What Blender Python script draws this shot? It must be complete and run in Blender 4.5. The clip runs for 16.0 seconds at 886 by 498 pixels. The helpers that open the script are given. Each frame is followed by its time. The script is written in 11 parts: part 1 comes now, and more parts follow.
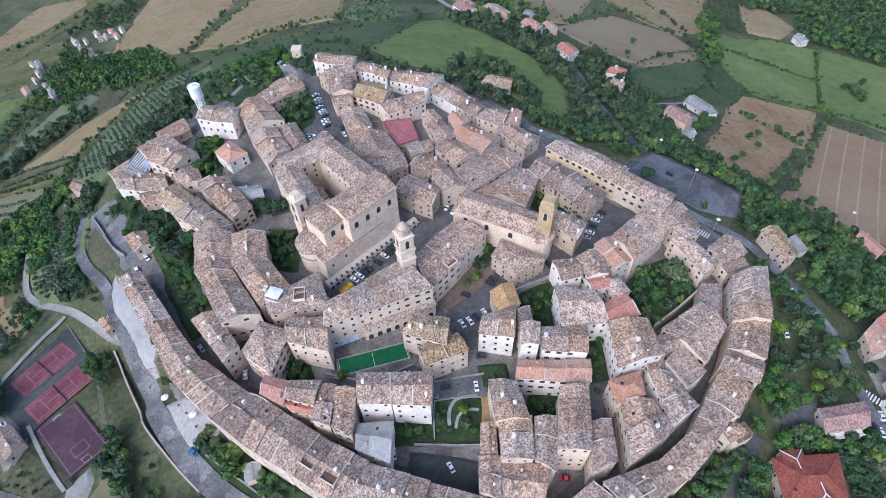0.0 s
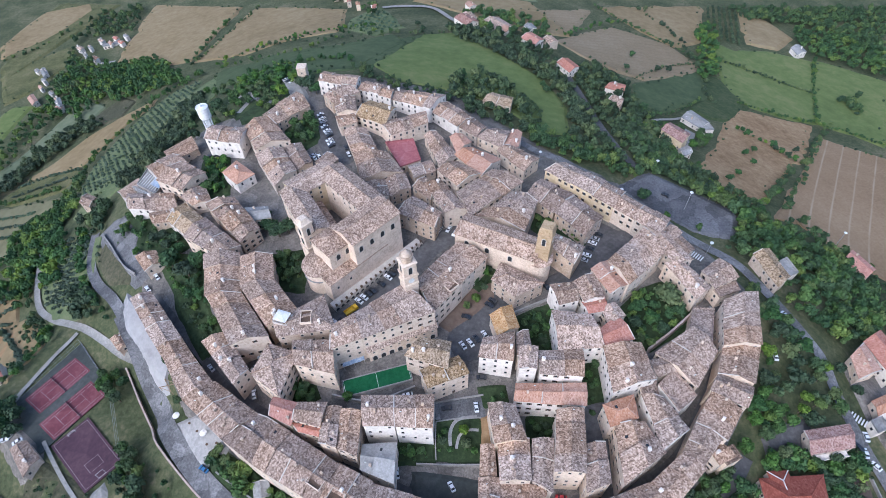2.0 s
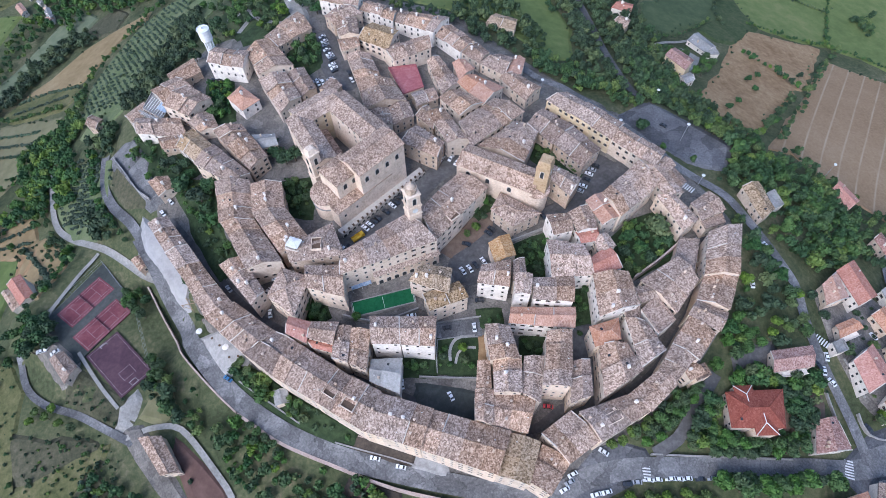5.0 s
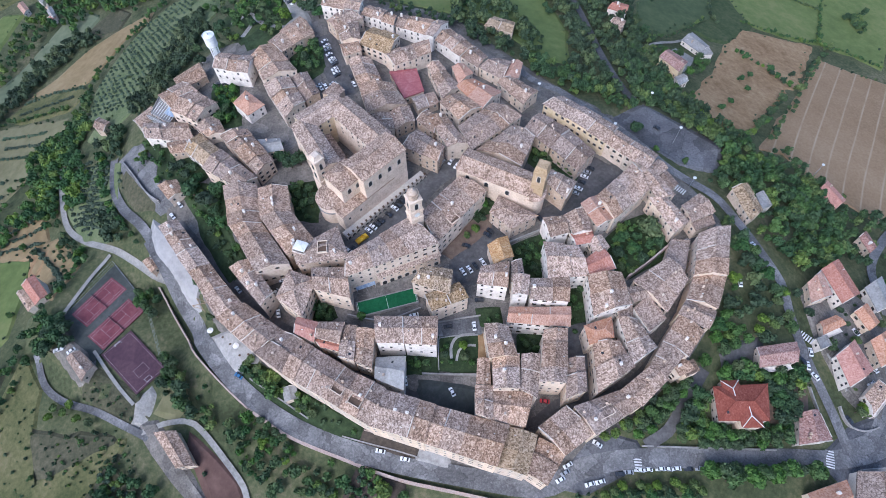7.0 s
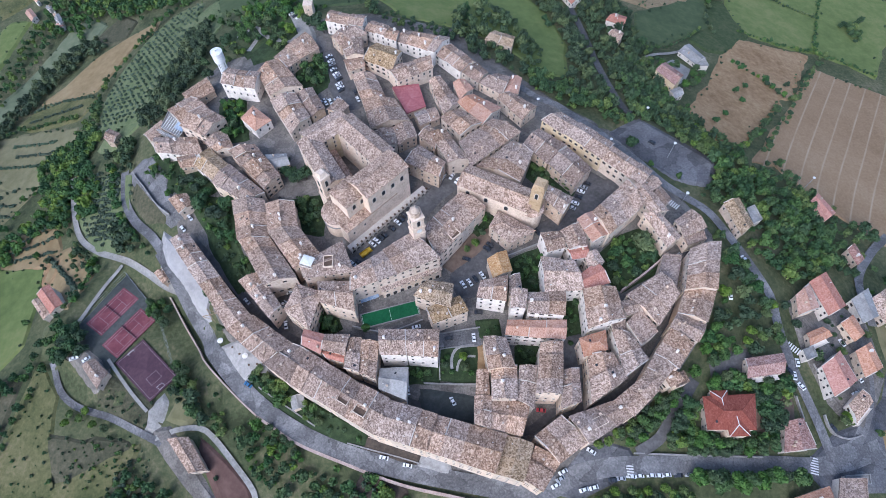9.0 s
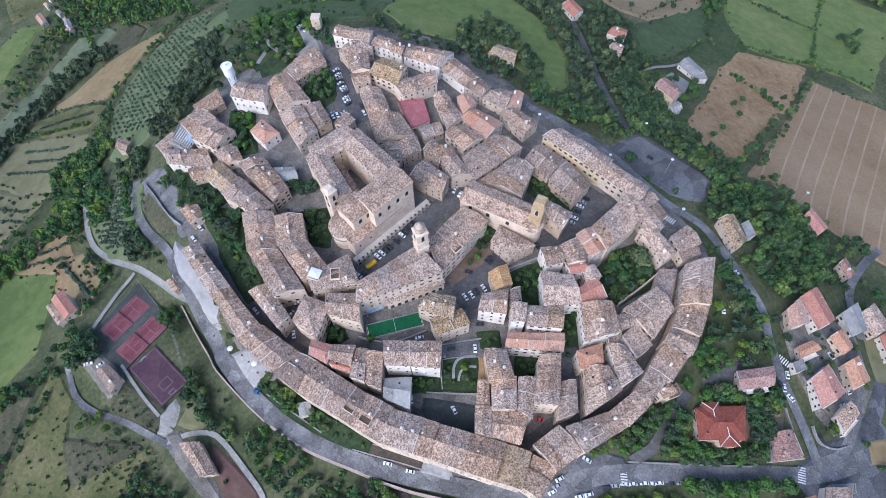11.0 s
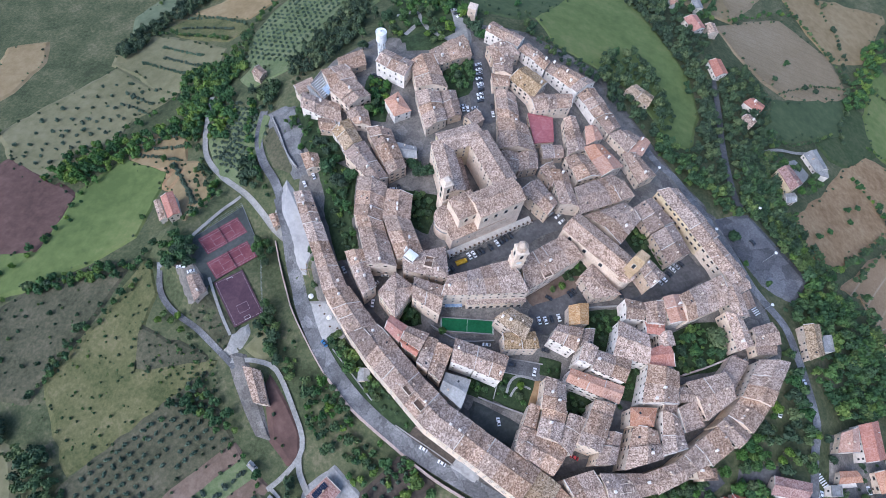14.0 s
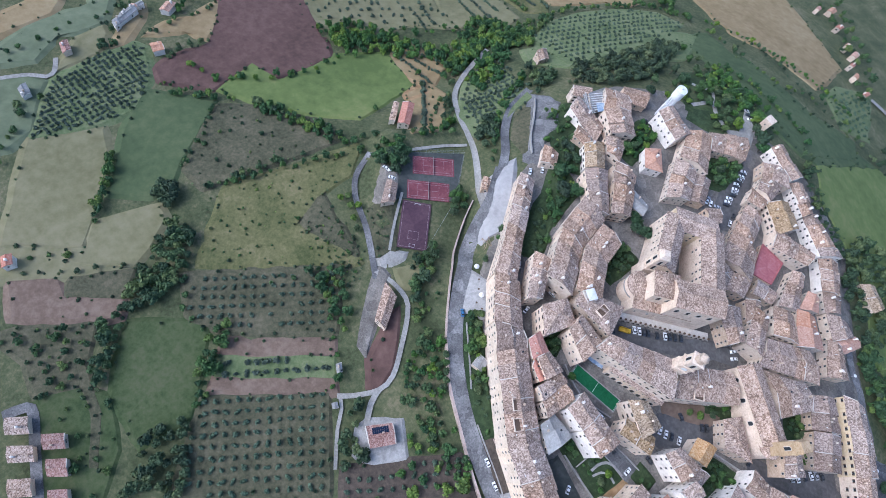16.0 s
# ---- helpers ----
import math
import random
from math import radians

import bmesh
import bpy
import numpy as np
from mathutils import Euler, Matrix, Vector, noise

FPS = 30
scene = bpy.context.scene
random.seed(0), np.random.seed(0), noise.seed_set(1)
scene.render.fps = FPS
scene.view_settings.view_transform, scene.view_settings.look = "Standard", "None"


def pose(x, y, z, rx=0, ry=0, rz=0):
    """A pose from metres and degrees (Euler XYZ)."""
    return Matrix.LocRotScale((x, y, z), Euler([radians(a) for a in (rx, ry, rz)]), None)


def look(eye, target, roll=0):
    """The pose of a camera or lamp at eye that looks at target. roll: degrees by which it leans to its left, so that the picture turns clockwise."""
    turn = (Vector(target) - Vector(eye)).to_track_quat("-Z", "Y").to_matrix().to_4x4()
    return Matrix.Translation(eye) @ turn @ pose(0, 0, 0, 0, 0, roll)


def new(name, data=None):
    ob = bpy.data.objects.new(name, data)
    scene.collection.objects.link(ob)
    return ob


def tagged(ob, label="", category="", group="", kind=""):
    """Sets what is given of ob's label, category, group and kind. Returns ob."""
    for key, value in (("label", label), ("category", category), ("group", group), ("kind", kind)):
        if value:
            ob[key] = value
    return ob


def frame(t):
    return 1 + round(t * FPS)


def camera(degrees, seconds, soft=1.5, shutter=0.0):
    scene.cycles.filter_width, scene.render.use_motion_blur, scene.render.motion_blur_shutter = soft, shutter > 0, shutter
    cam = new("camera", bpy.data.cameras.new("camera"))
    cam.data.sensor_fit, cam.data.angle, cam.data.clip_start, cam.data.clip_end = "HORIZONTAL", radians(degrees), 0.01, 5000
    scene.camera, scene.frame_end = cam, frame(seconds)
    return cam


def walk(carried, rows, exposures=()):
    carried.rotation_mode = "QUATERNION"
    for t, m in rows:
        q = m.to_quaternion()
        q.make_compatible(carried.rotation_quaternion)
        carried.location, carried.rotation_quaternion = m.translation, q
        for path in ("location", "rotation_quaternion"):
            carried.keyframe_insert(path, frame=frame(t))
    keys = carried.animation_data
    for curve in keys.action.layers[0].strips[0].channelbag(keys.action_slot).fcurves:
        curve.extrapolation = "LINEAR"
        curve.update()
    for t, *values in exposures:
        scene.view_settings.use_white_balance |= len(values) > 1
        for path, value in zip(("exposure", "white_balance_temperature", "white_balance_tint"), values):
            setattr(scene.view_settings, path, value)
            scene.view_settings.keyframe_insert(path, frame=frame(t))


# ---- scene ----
cam = camera(77.43, 16.0, soft=0.7)
walk(cam, [
    (0.0, pose(1.55, -13.19, 193.31, 39.951, 1.312, -0.293)),
    (0.5, pose(1.27, -11.87, 196.71, 39.817, 1.244, -0.235)),
    (1.0, pose(1.09, -10.74, 200.17, 39.687, 1.180, -0.205)),
    (1.5, pose(1.10, -9.81, 203.56, 39.592, 1.160, -0.147)),
    (2.0, pose(1.19, -9.01, 206.96, 39.519, 1.168, -0.094)),
    (2.5, pose(1.34, -8.26, 210.43, 39.456, 1.183, -0.059)),
    (3.0, pose(1.21, -7.71, 213.60, 39.402, 1.161, -0.054)),
    (3.5, pose(0.63, -7.64, 215.90, 36.098, 0.982, -0.060)),
    (4.0, pose(0.46, -7.83, 218.02, 36.286, 0.968, -0.040)),
    (4.5, pose(0.13, -9.79, 219.85, 34.273, 0.869, -0.004)),
    (4.7, pose(0.01, -10.39, 220.59, 31.061, 0.711, 0.351)),
    (7.0, pose(-1.17, -10.33, 233.68, 29.309, 0.637, 0.034)),
    (7.5, pose(-1.21, -9.47, 236.92, 29.166, 0.621, 0.049)),
    (8.0, pose(-1.09, -8.61, 240.41, 28.999, 0.641, 0.113)),
    (8.5, pose(-1.05, -7.63, 243.84, 28.834, 0.671, 0.139)),
    (9.0, pose(-1.12, -6.67, 247.12, 28.662, 0.673, 0.162)),
    (11.5, pose(-2.60, -2.43, 262.20, 28.101, 0.409, 0.769)),
    (12.0, pose(-3.20, -1.73, 264.20, 28.010, 0.297, 0.836)),
    (12.5, pose(-4.91, -1.12, 265.54, 27.866, 0.073, 1.090)),
    (13.0, pose(-8.96, 0.40, 270.83, 27.180, -0.705, 3.242)),
    (13.5, pose(-17.60, 0.71, 271.59, 26.738, -1.896, 7.886)),
    (14.0, pose(-34.33, -0.91, 273.63, 25.485, -4.528, 18.279)),
    (14.5, pose(-51.39, -4.57, 273.91, 23.698, -6.942, 29.472)),
    (15.0, pose(-65.17, -15.61, 270.73, 22.588, -9.354, 39.562)),
    (15.5, pose(-71.84, -27.56, 265.50, 22.167, -11.038, 47.427)),
    (16.0, pose(-74.67, -39.33, 259.15, 21.915, -12.378, 54.880)),
], exposures=[(0.0, 0.90, 5270, 13), (8.0, 0.87, 5250, 14), (12.5, 0.92, 5230, 13), (16.0, 0.93, 5150, 13)])

# ---- light ----
world = bpy.data.worlds.new("sky")
scene.world = world
world.use_nodes = True
wn = world.node_tree.nodes
sky = wn.new("ShaderNodeTexSky")
sky.sky_type, sky.sun_disc, sky.sun_elevation, sky.sun_rotation = "NISHITA", False, radians(42), radians(212)
sky.dust_density, sky.air_density = 3.0, 1.2
wn["Background"].inputs["Strength"].default_value = 0.125
world.node_tree.links.new(sky.outputs[0], wn["Background"].inputs["Color"])
sun = new("sun", bpy.data.lights.new("sun", "SUN"))
sun.data.energy, sun.data.angle, sun.data.color = 1.0, radians(45), (1.0, 0.96, 0.9)
sun.matrix_world = look((-70, -110, 120), (0, 0, 0))


# ---- materials ----
def node_mat(name):
    m = bpy.data.materials.new(name)
    m.use_nodes = True
    nt = m.node_tree
    return m, nt, nt.nodes["Principled BSDF"]


def speckled(name, colors, fine=2.0, coarse=0.08, rough=0.9, bump=0.3, spread=0.5, jitter=0.0, stretch=None):
    """A worn surface: noise at two scales through the given colours, relief, and a shift of brightness from object to object."""
    m, nt, b = node_mat(name)
    n, ln = nt.nodes, nt.links
    tc = n.new("ShaderNodeTexCoord")
    src = tc.outputs["Object"]
    if stretch:
        mp = n.new("ShaderNodeMapping")
        mp.inputs["Scale"].default_value = stretch
        ln.new(src, mp.inputs["Vector"])
        src = mp.outputs["Vector"]
    n1, n2 = n.new("ShaderNodeTexNoise"), n.new("ShaderNodeTexNoise")
    n1.inputs["Scale"].default_value, n1.inputs["Detail"].default_value, n1.inputs["Roughness"].default_value = fine, 3, 0.7
    n2.inputs["Scale"].default_value, n2.inputs["Detail"].default_value, n2.inputs["Roughness"].default_value = coarse, 7, 0.62
    ln.new(src, n1.inputs["Vector"])
    ln.new(tc.outputs["Object"], n2.inputs["Vector"])
    mix = n.new("ShaderNodeMath")
    mix.operation = "MULTIPLY_ADD"
    ln.new(n1.outputs["Fac"], mix.inputs[0])
    mix.inputs[1].default_value = 1 - spread
    sc = n.new("ShaderNodeMath")
    sc.operation = "MULTIPLY"
    ln.new(n2.outputs["Fac"], sc.inputs[0])
    sc.inputs[1].default_value = spread
    ln.new(sc.outputs[0], mix.inputs[2])
    ramp = n.new("ShaderNodeValToRGB")
    e = ramp.color_ramp.elements
    k = len(colors)
    for i in range(k - 2):
        e.new(0.5)
    for i, c in enumerate(colors):
        e[i].position = 0.37 + 0.26 * i / max(k - 1, 1)
        e[i].color = (*c, 1)
    ln.new(mix.outputs[0], ramp.inputs["Fac"])
    col = ramp.outputs["Color"]
    if jitter:
        info, hsv, mr = n.new("ShaderNodeObjectInfo"), n.new("ShaderNodeHueSaturation"), n.new("ShaderNodeMapRange")
        ln.new(info.outputs["Random"], mr.inputs["Value"])
        mr.inputs["To Min"].default_value, mr.inputs["To Max"].default_value = 1 - jitter, 1 + jitter
        ln.new(mr.outputs[0], hsv.inputs["Value"])
        ln.new(mr.outputs[0], hsv.inputs["Saturation"])
        ln.new(col, hsv.inputs["Color"])
        col = hsv.outputs["Color"]
    ln.new(col, b.inputs["Base Color"])
    b.inputs["Roughness"].default_value = rough
    b.inputs["Specular IOR Level"].default_value = 0.25
    if bump:
        bp = n.new("ShaderNodeBump")
        bp.inputs["Strength"].default_value, bp.inputs["Distance"].default_value = bump, 0.3
        ln.new(n1.outputs["Fac"], bp.inputs["Height"])
        ln.new(bp.outputs["Normal"], b.inputs["Normal"])
    return m


def striped(name, base, line, spacing, angle, amount=0.5, fine=0.6):
    """Field soil or crop with drill lines at the given spacing and compass angle."""
    m = speckled(name, base, fine, 0.02, 0.95, 0.25, 0.55)
    nt = m.node_tree
    n, ln = nt.nodes, nt.links
    b = n["Principled BSDF"]
    old = b.inputs["Base Color"].links[0].from_socket
    tc, mp, w, mx, mu = n.new("ShaderNodeTexCoord"), n.new("ShaderNodeMapping"), n.new("ShaderNodeTexWave"), n.new("ShaderNodeMix"), n.new("ShaderNodeMath")
    mp.inputs["Rotation"].default_value = (0, 0, radians(-angle))
    ln.new(tc.outputs["Object"], mp.inputs["Vector"])
    ln.new(mp.outputs["Vector"], w.inputs["Vector"])
    w.bands_direction = "Y"
    w.inputs["Scale"].default_value = 0.314 / spacing
    w.inputs["Distortion"].default_value, w.inputs["Detail"].default_value, w.inputs["Detail Scale"].default_value = 4.5, 2, 0.1
    mu.operation = "POWER"
    ln.new(w.outputs["Fac"], mu.inputs[0])
    mu.inputs[1].default_value = 40
    m2 = n.new("ShaderNodeMath")
    m2.operation = "MULTIPLY"
    ln.new(mu.outputs[0], m2.inputs[0])
    m2.inputs[1].default_value = amount
    br = n.new("ShaderNodeTexNoise")
    br.inputs["Scale"].default_value = 0.05
    ln.new(tc.outputs["Object"], br.inputs["Vector"])
    m3 = n.new("ShaderNodeMath")
    m3.operation = "MULTIPLY"
    ln.new(m2.outputs[0], m3.inputs[0])
    ln.new(br.outputs["Fac"], m3.inputs[1])
    mx.data_type = "RGBA"
    ln.new(m3.outputs[0], mx.inputs["Factor"])
    ln.new(old, mx.inputs["A"])
    mx.inputs["B"].default_value = (*line, 1)
    ln.new(mx.outputs["Result"], b.inputs["Base Color"])
    return m


def patched(name, colors, cell=0.11, amount=0.3):
    """Old asphalt: speckle, long worn streaks and mended patches of another tone with dark seams."""
    m = speckled(name, colors, 1.1, 0.09, 0.88, 0.15, 0.5)
    nt = m.node_tree
    n, ln = nt.nodes, nt.links
    b = n["Principled BSDF"]
    old = b.inputs["Base Color"].links[0].from_socket
    tc, wob, add = n.new("ShaderNodeTexCoord"), n.new("ShaderNodeTexNoise"), n.new("ShaderNodeVectorMath")
    wob.inputs["Scale"].default_value = 0.35
    ln.new(tc.outputs["Object"], wob.inputs["Vector"])
    add.operation = "MULTIPLY_ADD"
    ln.new(wob.outputs["Color"], add.inputs[0])
    add.inputs[1].default_value = (5, 5, 0)
    ln.new(tc.outputs["Object"], add.inputs[2])
    vor, edge, sep = n.new("ShaderNodeTexVoronoi"), n.new("ShaderNodeTexVoronoi"), n.new("ShaderNodeSeparateColor")
    edge.feature = "DISTANCE_TO_EDGE"
    for q in (vor, edge):
        q.inputs["Scale"].default_value = cell
        ln.new(add.outputs[0], q.inputs["Vector"])
    ln.new(vor.outputs["Color"], sep.inputs["Color"])
    tone, seam, mul = n.new("ShaderNodeMapRange"), n.new("ShaderNodeMapRange"), n.new("ShaderNodeMath")
    ln.new(sep.outputs["Green"], tone.inputs["Value"])
    tone.inputs["To Min"].default_value, tone.inputs["To Max"].default_value = 1 - amount, 1 + amount
    ln.new(edge.outputs["Distance"], seam.inputs["Value"])
    seam.inputs["From Max"].default_value, seam.inputs["To Min"].default_value = 0.03, 0.72
    mul.operation = "MULTIPLY"
    ln.new(tone.outputs[0], mul.inputs[0])
    ln.new(seam.outputs[0], mul.inputs[1])
    hsv = n.new("ShaderNodeHueSaturation")
    ln.new(mul.outputs[0], hsv.inputs["Value"])
    ln.new(old, hsv.inputs["Color"])
    ln.new(hsv.outputs["Color"], b.inputs["Base Color"])
    return m


def glass_mat():
    m, nt, b = node_mat("glass_and_arch_shade")
    b.inputs["Base Color"].default_value = (0.035, 0.04, 0.045, 1)
    b.inputs["Roughness"].default_value = 0.15
    return m


def tiled(name, colors, jitter=0.12, mend=0.3, spread=0.245):
    """Clay tiles: speckle of odd tiles drawn out down the slope, patches of lichen, mended fields of another tone, a shift from roof to roof."""
    m, nt, b = node_mat(name)
    n, ln = nt.nodes, nt.links
    tc, info = n.new("ShaderNodeTexCoord"), n.new("ShaderNodeObjectInfo")
    add = n.new("ShaderNodeVectorMath")
    add.operation = "MULTIPLY_ADD"
    ln.new(info.outputs["Random"], add.inputs[0])
    add.inputs[1].default_value = (91, 57, 13)
    ln.new(tc.outputs["Object"], add.inputs[2])

    def field(scale, stretch, detail=3):
        mp, t = n.new("ShaderNodeMapping"), n.new("ShaderNodeTexNoise")
        mp.inputs["Scale"].default_value = stretch
        ln.new(add.outputs[0], mp.inputs["Vector"])
        ln.new(mp.outputs["Vector"], t.inputs["Vector"])
        t.inputs["Scale"].default_value, t.inputs["Detail"].default_value, t.inputs["Roughness"].default_value = scale, detail, 0.65
        return t.outputs["Fac"]

    def math2(op, a, k, c=None):
        q = n.new("ShaderNodeMath")
        q.operation = op
        ln.new(a, q.inputs[0])
        q.inputs[1].default_value = k
        if c is not None:
            ln.new(c, q.inputs[2])
        return q.outputs[0]
    grain, patchy = field(1.9, (1.0, 0.75, 0.75), 3), field(0.26, (1, 1, 1), 5)
    cells, cmap, sep = n.new("ShaderNodeTexVoronoi"), n.new("ShaderNodeMapping"), n.new("ShaderNodeSeparateColor")
    cmap.inputs["Scale"].default_value = (2.3, 1.6, 1.6)
    ln.new(add.outputs[0], cmap.inputs["Vector"])
    ln.new(cmap.outputs["Vector"], cells.inputs["Vector"])
    cells.inputs["Scale"].default_value = 1.0
    ln.new(cells.outputs["Color"], sep.inputs["Color"])
    fac = math2("MULTIPLY_ADD", grain, 0.42, math2("MULTIPLY_ADD", patchy, 0.34, math2("MULTIPLY", sep.outputs["Red"], 0.24)))
    ramp = n.new("ShaderNodeValToRGB")
    e = ramp.color_ramp.elements
    for _ in colors[2:]:
        e.new(0.5)
    for i, c in enumerate(colors):
        e[i].position = 0.5 + spread * (i / (len(colors) - 1) - 0.5)
        e[i].color = (*c, 1)
    ln.new(fac, ramp.inputs["Fac"])
    # fields mended at other times
    br = n.new("ShaderNodeTexBrick")
    br.inputs["Color1"].default_value, br.inputs["Color2"].default_value, br.inputs["Mortar"].default_value = (0.74, 0.76, 0.78, 1), (1.22, 1.17, 1.13, 1), (1, 1, 1, 1)
    br.inputs["Scale"].default_value, br.inputs["Mortar Size"].default_value = 1.0, 0.0
    br.inputs["Brick Width"].default_value, br.inputs["Row Height"].default_value, br.offset = 5.2, 3.6, 0.37
    ln.new(add.outputs[0], br.inputs["Vector"])
    mx = n.new("ShaderNodeMix")
    mx.data_type, mx.blend_type = "RGBA", "MULTIPLY"
    mx.inputs["Factor"].default_value = mend
    ln.new(ramp.outputs["Color"], mx.inputs["A"])
    ln.new(br.outputs["Color"], mx.inputs["B"])
    hsv, v1, v2 = n.new("ShaderNodeHueSaturation"), n.new("ShaderNodeMapRange"), n.new("ShaderNodeMapRange")
    ln.new(info.outputs["Random"], v1.inputs["Value"])
    v1.inputs["To Min"].default_value, v1.inputs["To Max"].default_value = 1 - jitter, 1 + jitter
    ln.new(v1.outputs[0], hsv.inputs["Value"])
    ln.new(math2("FRACT", math2("MULTIPLY", info.outputs["Random"], 17.3), 0), v2.inputs["Value"])
    v2.inputs["To Min"].default_value, v2.inputs["To Max"].default_value = 1 - 1.3 * jitter, 1 + 1.0 * jitter
    ln.new(v2.outputs[0], hsv.inputs["Saturation"])
    ln.new(mx.outputs["Result"], hsv.inputs["Color"])
    ln.new(hsv.outputs["Color"], b.inputs["Base Color"])
    b.inputs["Roughness"].default_value, b.inputs["Specular IOR Level"].default_value = 0.9, 0.2
    bp, wv = n.new("ShaderNodeBump"), n.new("ShaderNodeTexWave")
    wv.inputs["Scale"].default_value = 1.25
    ln.new(tc.outputs["Object"], wv.inputs["Vector"])
    bp.inputs["Strength"].default_value, bp.inputs["Distance"].default_value = 0.5, 0.12
    ln.new(math2("MULTIPLY_ADD", wv.outputs["Fac"], 0.5, grain), bp.inputs["Height"])
    ln.new(bp.outputs["Normal"], b.inputs["Normal"])
    return m


GLASS = glass_mat()
ROOF = {
    "t": tiled("old_roof_tiles", [(0.154, 0.102, 0.072), (0.271, 0.186, 0.134), (0.367, 0.261, 0.194), (0.534, 0.406, 0.313)], 0.16),
    "s": tiled("greyed_roof_tiles", [(0.150, 0.107, 0.082), (0.242, 0.177, 0.138), (0.320, 0.240, 0.191), (0.436, 0.340, 0.276)], 0.14),
    "y": tiled("lichened_roof_tiles", [(0.142, 0.095, 0.050), (0.273, 0.190, 0.110), (0.382, 0.275, 0.170), (0.491, 0.370, 0.250)], 0.1),
    "o": tiled("new_orange_roof_tiles", [(0.310, 0.160, 0.100), (0.425, 0.232, 0.152), (0.490, 0.285, 0.195), (0.550, 0.360, 0.265)], 0.1, 0.2, 0.32),
    "p": tiled("pale_pink_roof_tiles", [(0.172, 0.118, 0.084), (0.336, 0.235, 0.172), (0.458, 0.332, 0.255), (0.600, 0.468, 0.370)], 0.08),
    "r": tiled("red_roof_tiles", [(0.290, 0.130, 0.092), (0.395, 0.182, 0.132), (0.450, 0.225, 0.168), (0.515, 0.290, 0.230)], 0.1, 0.2, 0.34),
    "b": tiled("bright_red_roof_tiles", [(0.165, 0.046, 0.030), (0.215, 0.060, 0.040), (0.250, 0.080, 0.055), (0.310, 0.120, 0.085)], 0.0, 0.15, 0.36),
    "m": tiled("brown_roof_tiles", [(0.18, 0.10, 0.08), (0.28, 0.155, 0.125), (0.35, 0.215, 0.175), (0.42, 0.29, 0.25)], 0.08),
    "a": tiled("ochre_roof_tiles", [(0.32, 0.175, 0.07), (0.42, 0.24, 0.10), (0.48, 0.30, 0.145), (0.54, 0.38, 0.22)], 0.0, 0.2),
    "c": speckled("raspberry_terrace_paint", [(0.26, 0.085, 0.088), (0.32, 0.112, 0.115), (0.38, 0.16, 0.16)], 0.6, 0.2, 0.8, 0.0, 0.5, 0.0),
    "w": speckled("pale_grey_roof", [(0.187, 0.180, 0.170), (0.264, 0.255, 0.242), (0.340, 0.332, 0.315)], 1.0, 0.2, 0.8, 0.2, 0.5, 0.12),
}
WALL = {
    "cream": speckled("cream_render", [(0.470, 0.372, 0.280), (0.625, 0.515, 0.410), (0.715, 0.610, 0.500)], 0.9, 0.15, 0.9, 0.15, 0.5, 0.12),
    "tan": speckled("bare_brick_and_stone", [(0.340, 0.250, 0.175), (0.490, 0.380, 0.285), (0.610, 0.495, 0.390)], 1.4, 0.2, 0.92, 0.3, 0.5, 0.1),
    "white": speckled("white_render", [(0.588, 0.530, 0.465), (0.756, 0.690, 0.617), (0.840, 0.780, 0.712)], 0.7, 0.15, 0.85, 0.1, 0.5, 0.05),
    "yellow": speckled("yellow_render", [(0.50, 0.385, 0.235), (0.61, 0.49, 0.32), (0.67, 0.56, 0.39)], 0.7, 0.15, 0.85, 0.1, 0.5, 0.04),
    "church": speckled("pale_church_brick", [(0.470, 0.365, 0.275), (0.630, 0.510, 0.400), (0.735, 0.615, 0.500)], 1.2, 0.15, 0.9, 0.2, 0.5, 0.03),
}
ASPHALT = speckled("asphalt", [(0.060, 0.057, 0.055), (0.095, 0.090, 0.087), (0.148, 0.141, 0.136)], 0.5, 0.06, 0.85, 0.1, 0.6)
ROADGREY = patched("worn_road_asphalt", [(0.092, 0.090, 0.090), (0.142, 0.138, 0.137), (0.232, 0.225, 0.221)], 0.13, 0.26)
ROADMID = patched("dark_worn_asphalt", [(0.068, 0.068, 0.072), (0.102, 0.101, 0.106), (0.155, 0.153, 0.157)], 0.10, 0.34)
PAVING = patched("town_paving", [(0.094, 0.084, 0.074), (0.154, 0.139, 0.122), (0.230, 0.207, 0.182)], 0.2, 0.22)
GRAVEL = speckled("white_gravel", [(0.202, 0.189, 0.167), (0.273, 0.258, 0.233), (0.343, 0.326, 0.295)], 0.8, 0.1, 0.95, 0.2, 0.5)
CONCRETE = speckled("pale_concrete", [(0.20, 0.19, 0.178), (0.285, 0.272, 0.257), (0.37, 0.355, 0.335)], 0.6, 0.1, 0.9, 0.1, 0.5)
BRICKWALL = speckled("brick_retaining_wall", [(0.33, 0.245, 0.20), (0.43, 0.335, 0.285), (0.52, 0.425, 0.37)], 1.5, 0.2, 0.92, 0.3, 0.5)
APRON = speckled("smooth_pale_concrete", [(0.255, 0.245, 0.238), (0.325, 0.312, 0.302), (0.375, 0.360, 0.347)], 0.25, 0.05, 0.9, 0.05, 0.5)
WHITEPAINT = speckled("white_road_paint", [(0.45, 0.45, 0.44), (0.62, 0.62, 0.60), (0.72, 0.72, 0.70)], 2.0, 0.3, 0.8, 0.0, 0.5)
GRASS = speckled("rough_grass", [(0.038, 0.047, 0.021), (0.062, 0.074, 0.033), (0.096, 0.102, 0.050), (0.155, 0.136, 0.080)], 0.45, 0.035, 0.95, 0.3, 0.55)
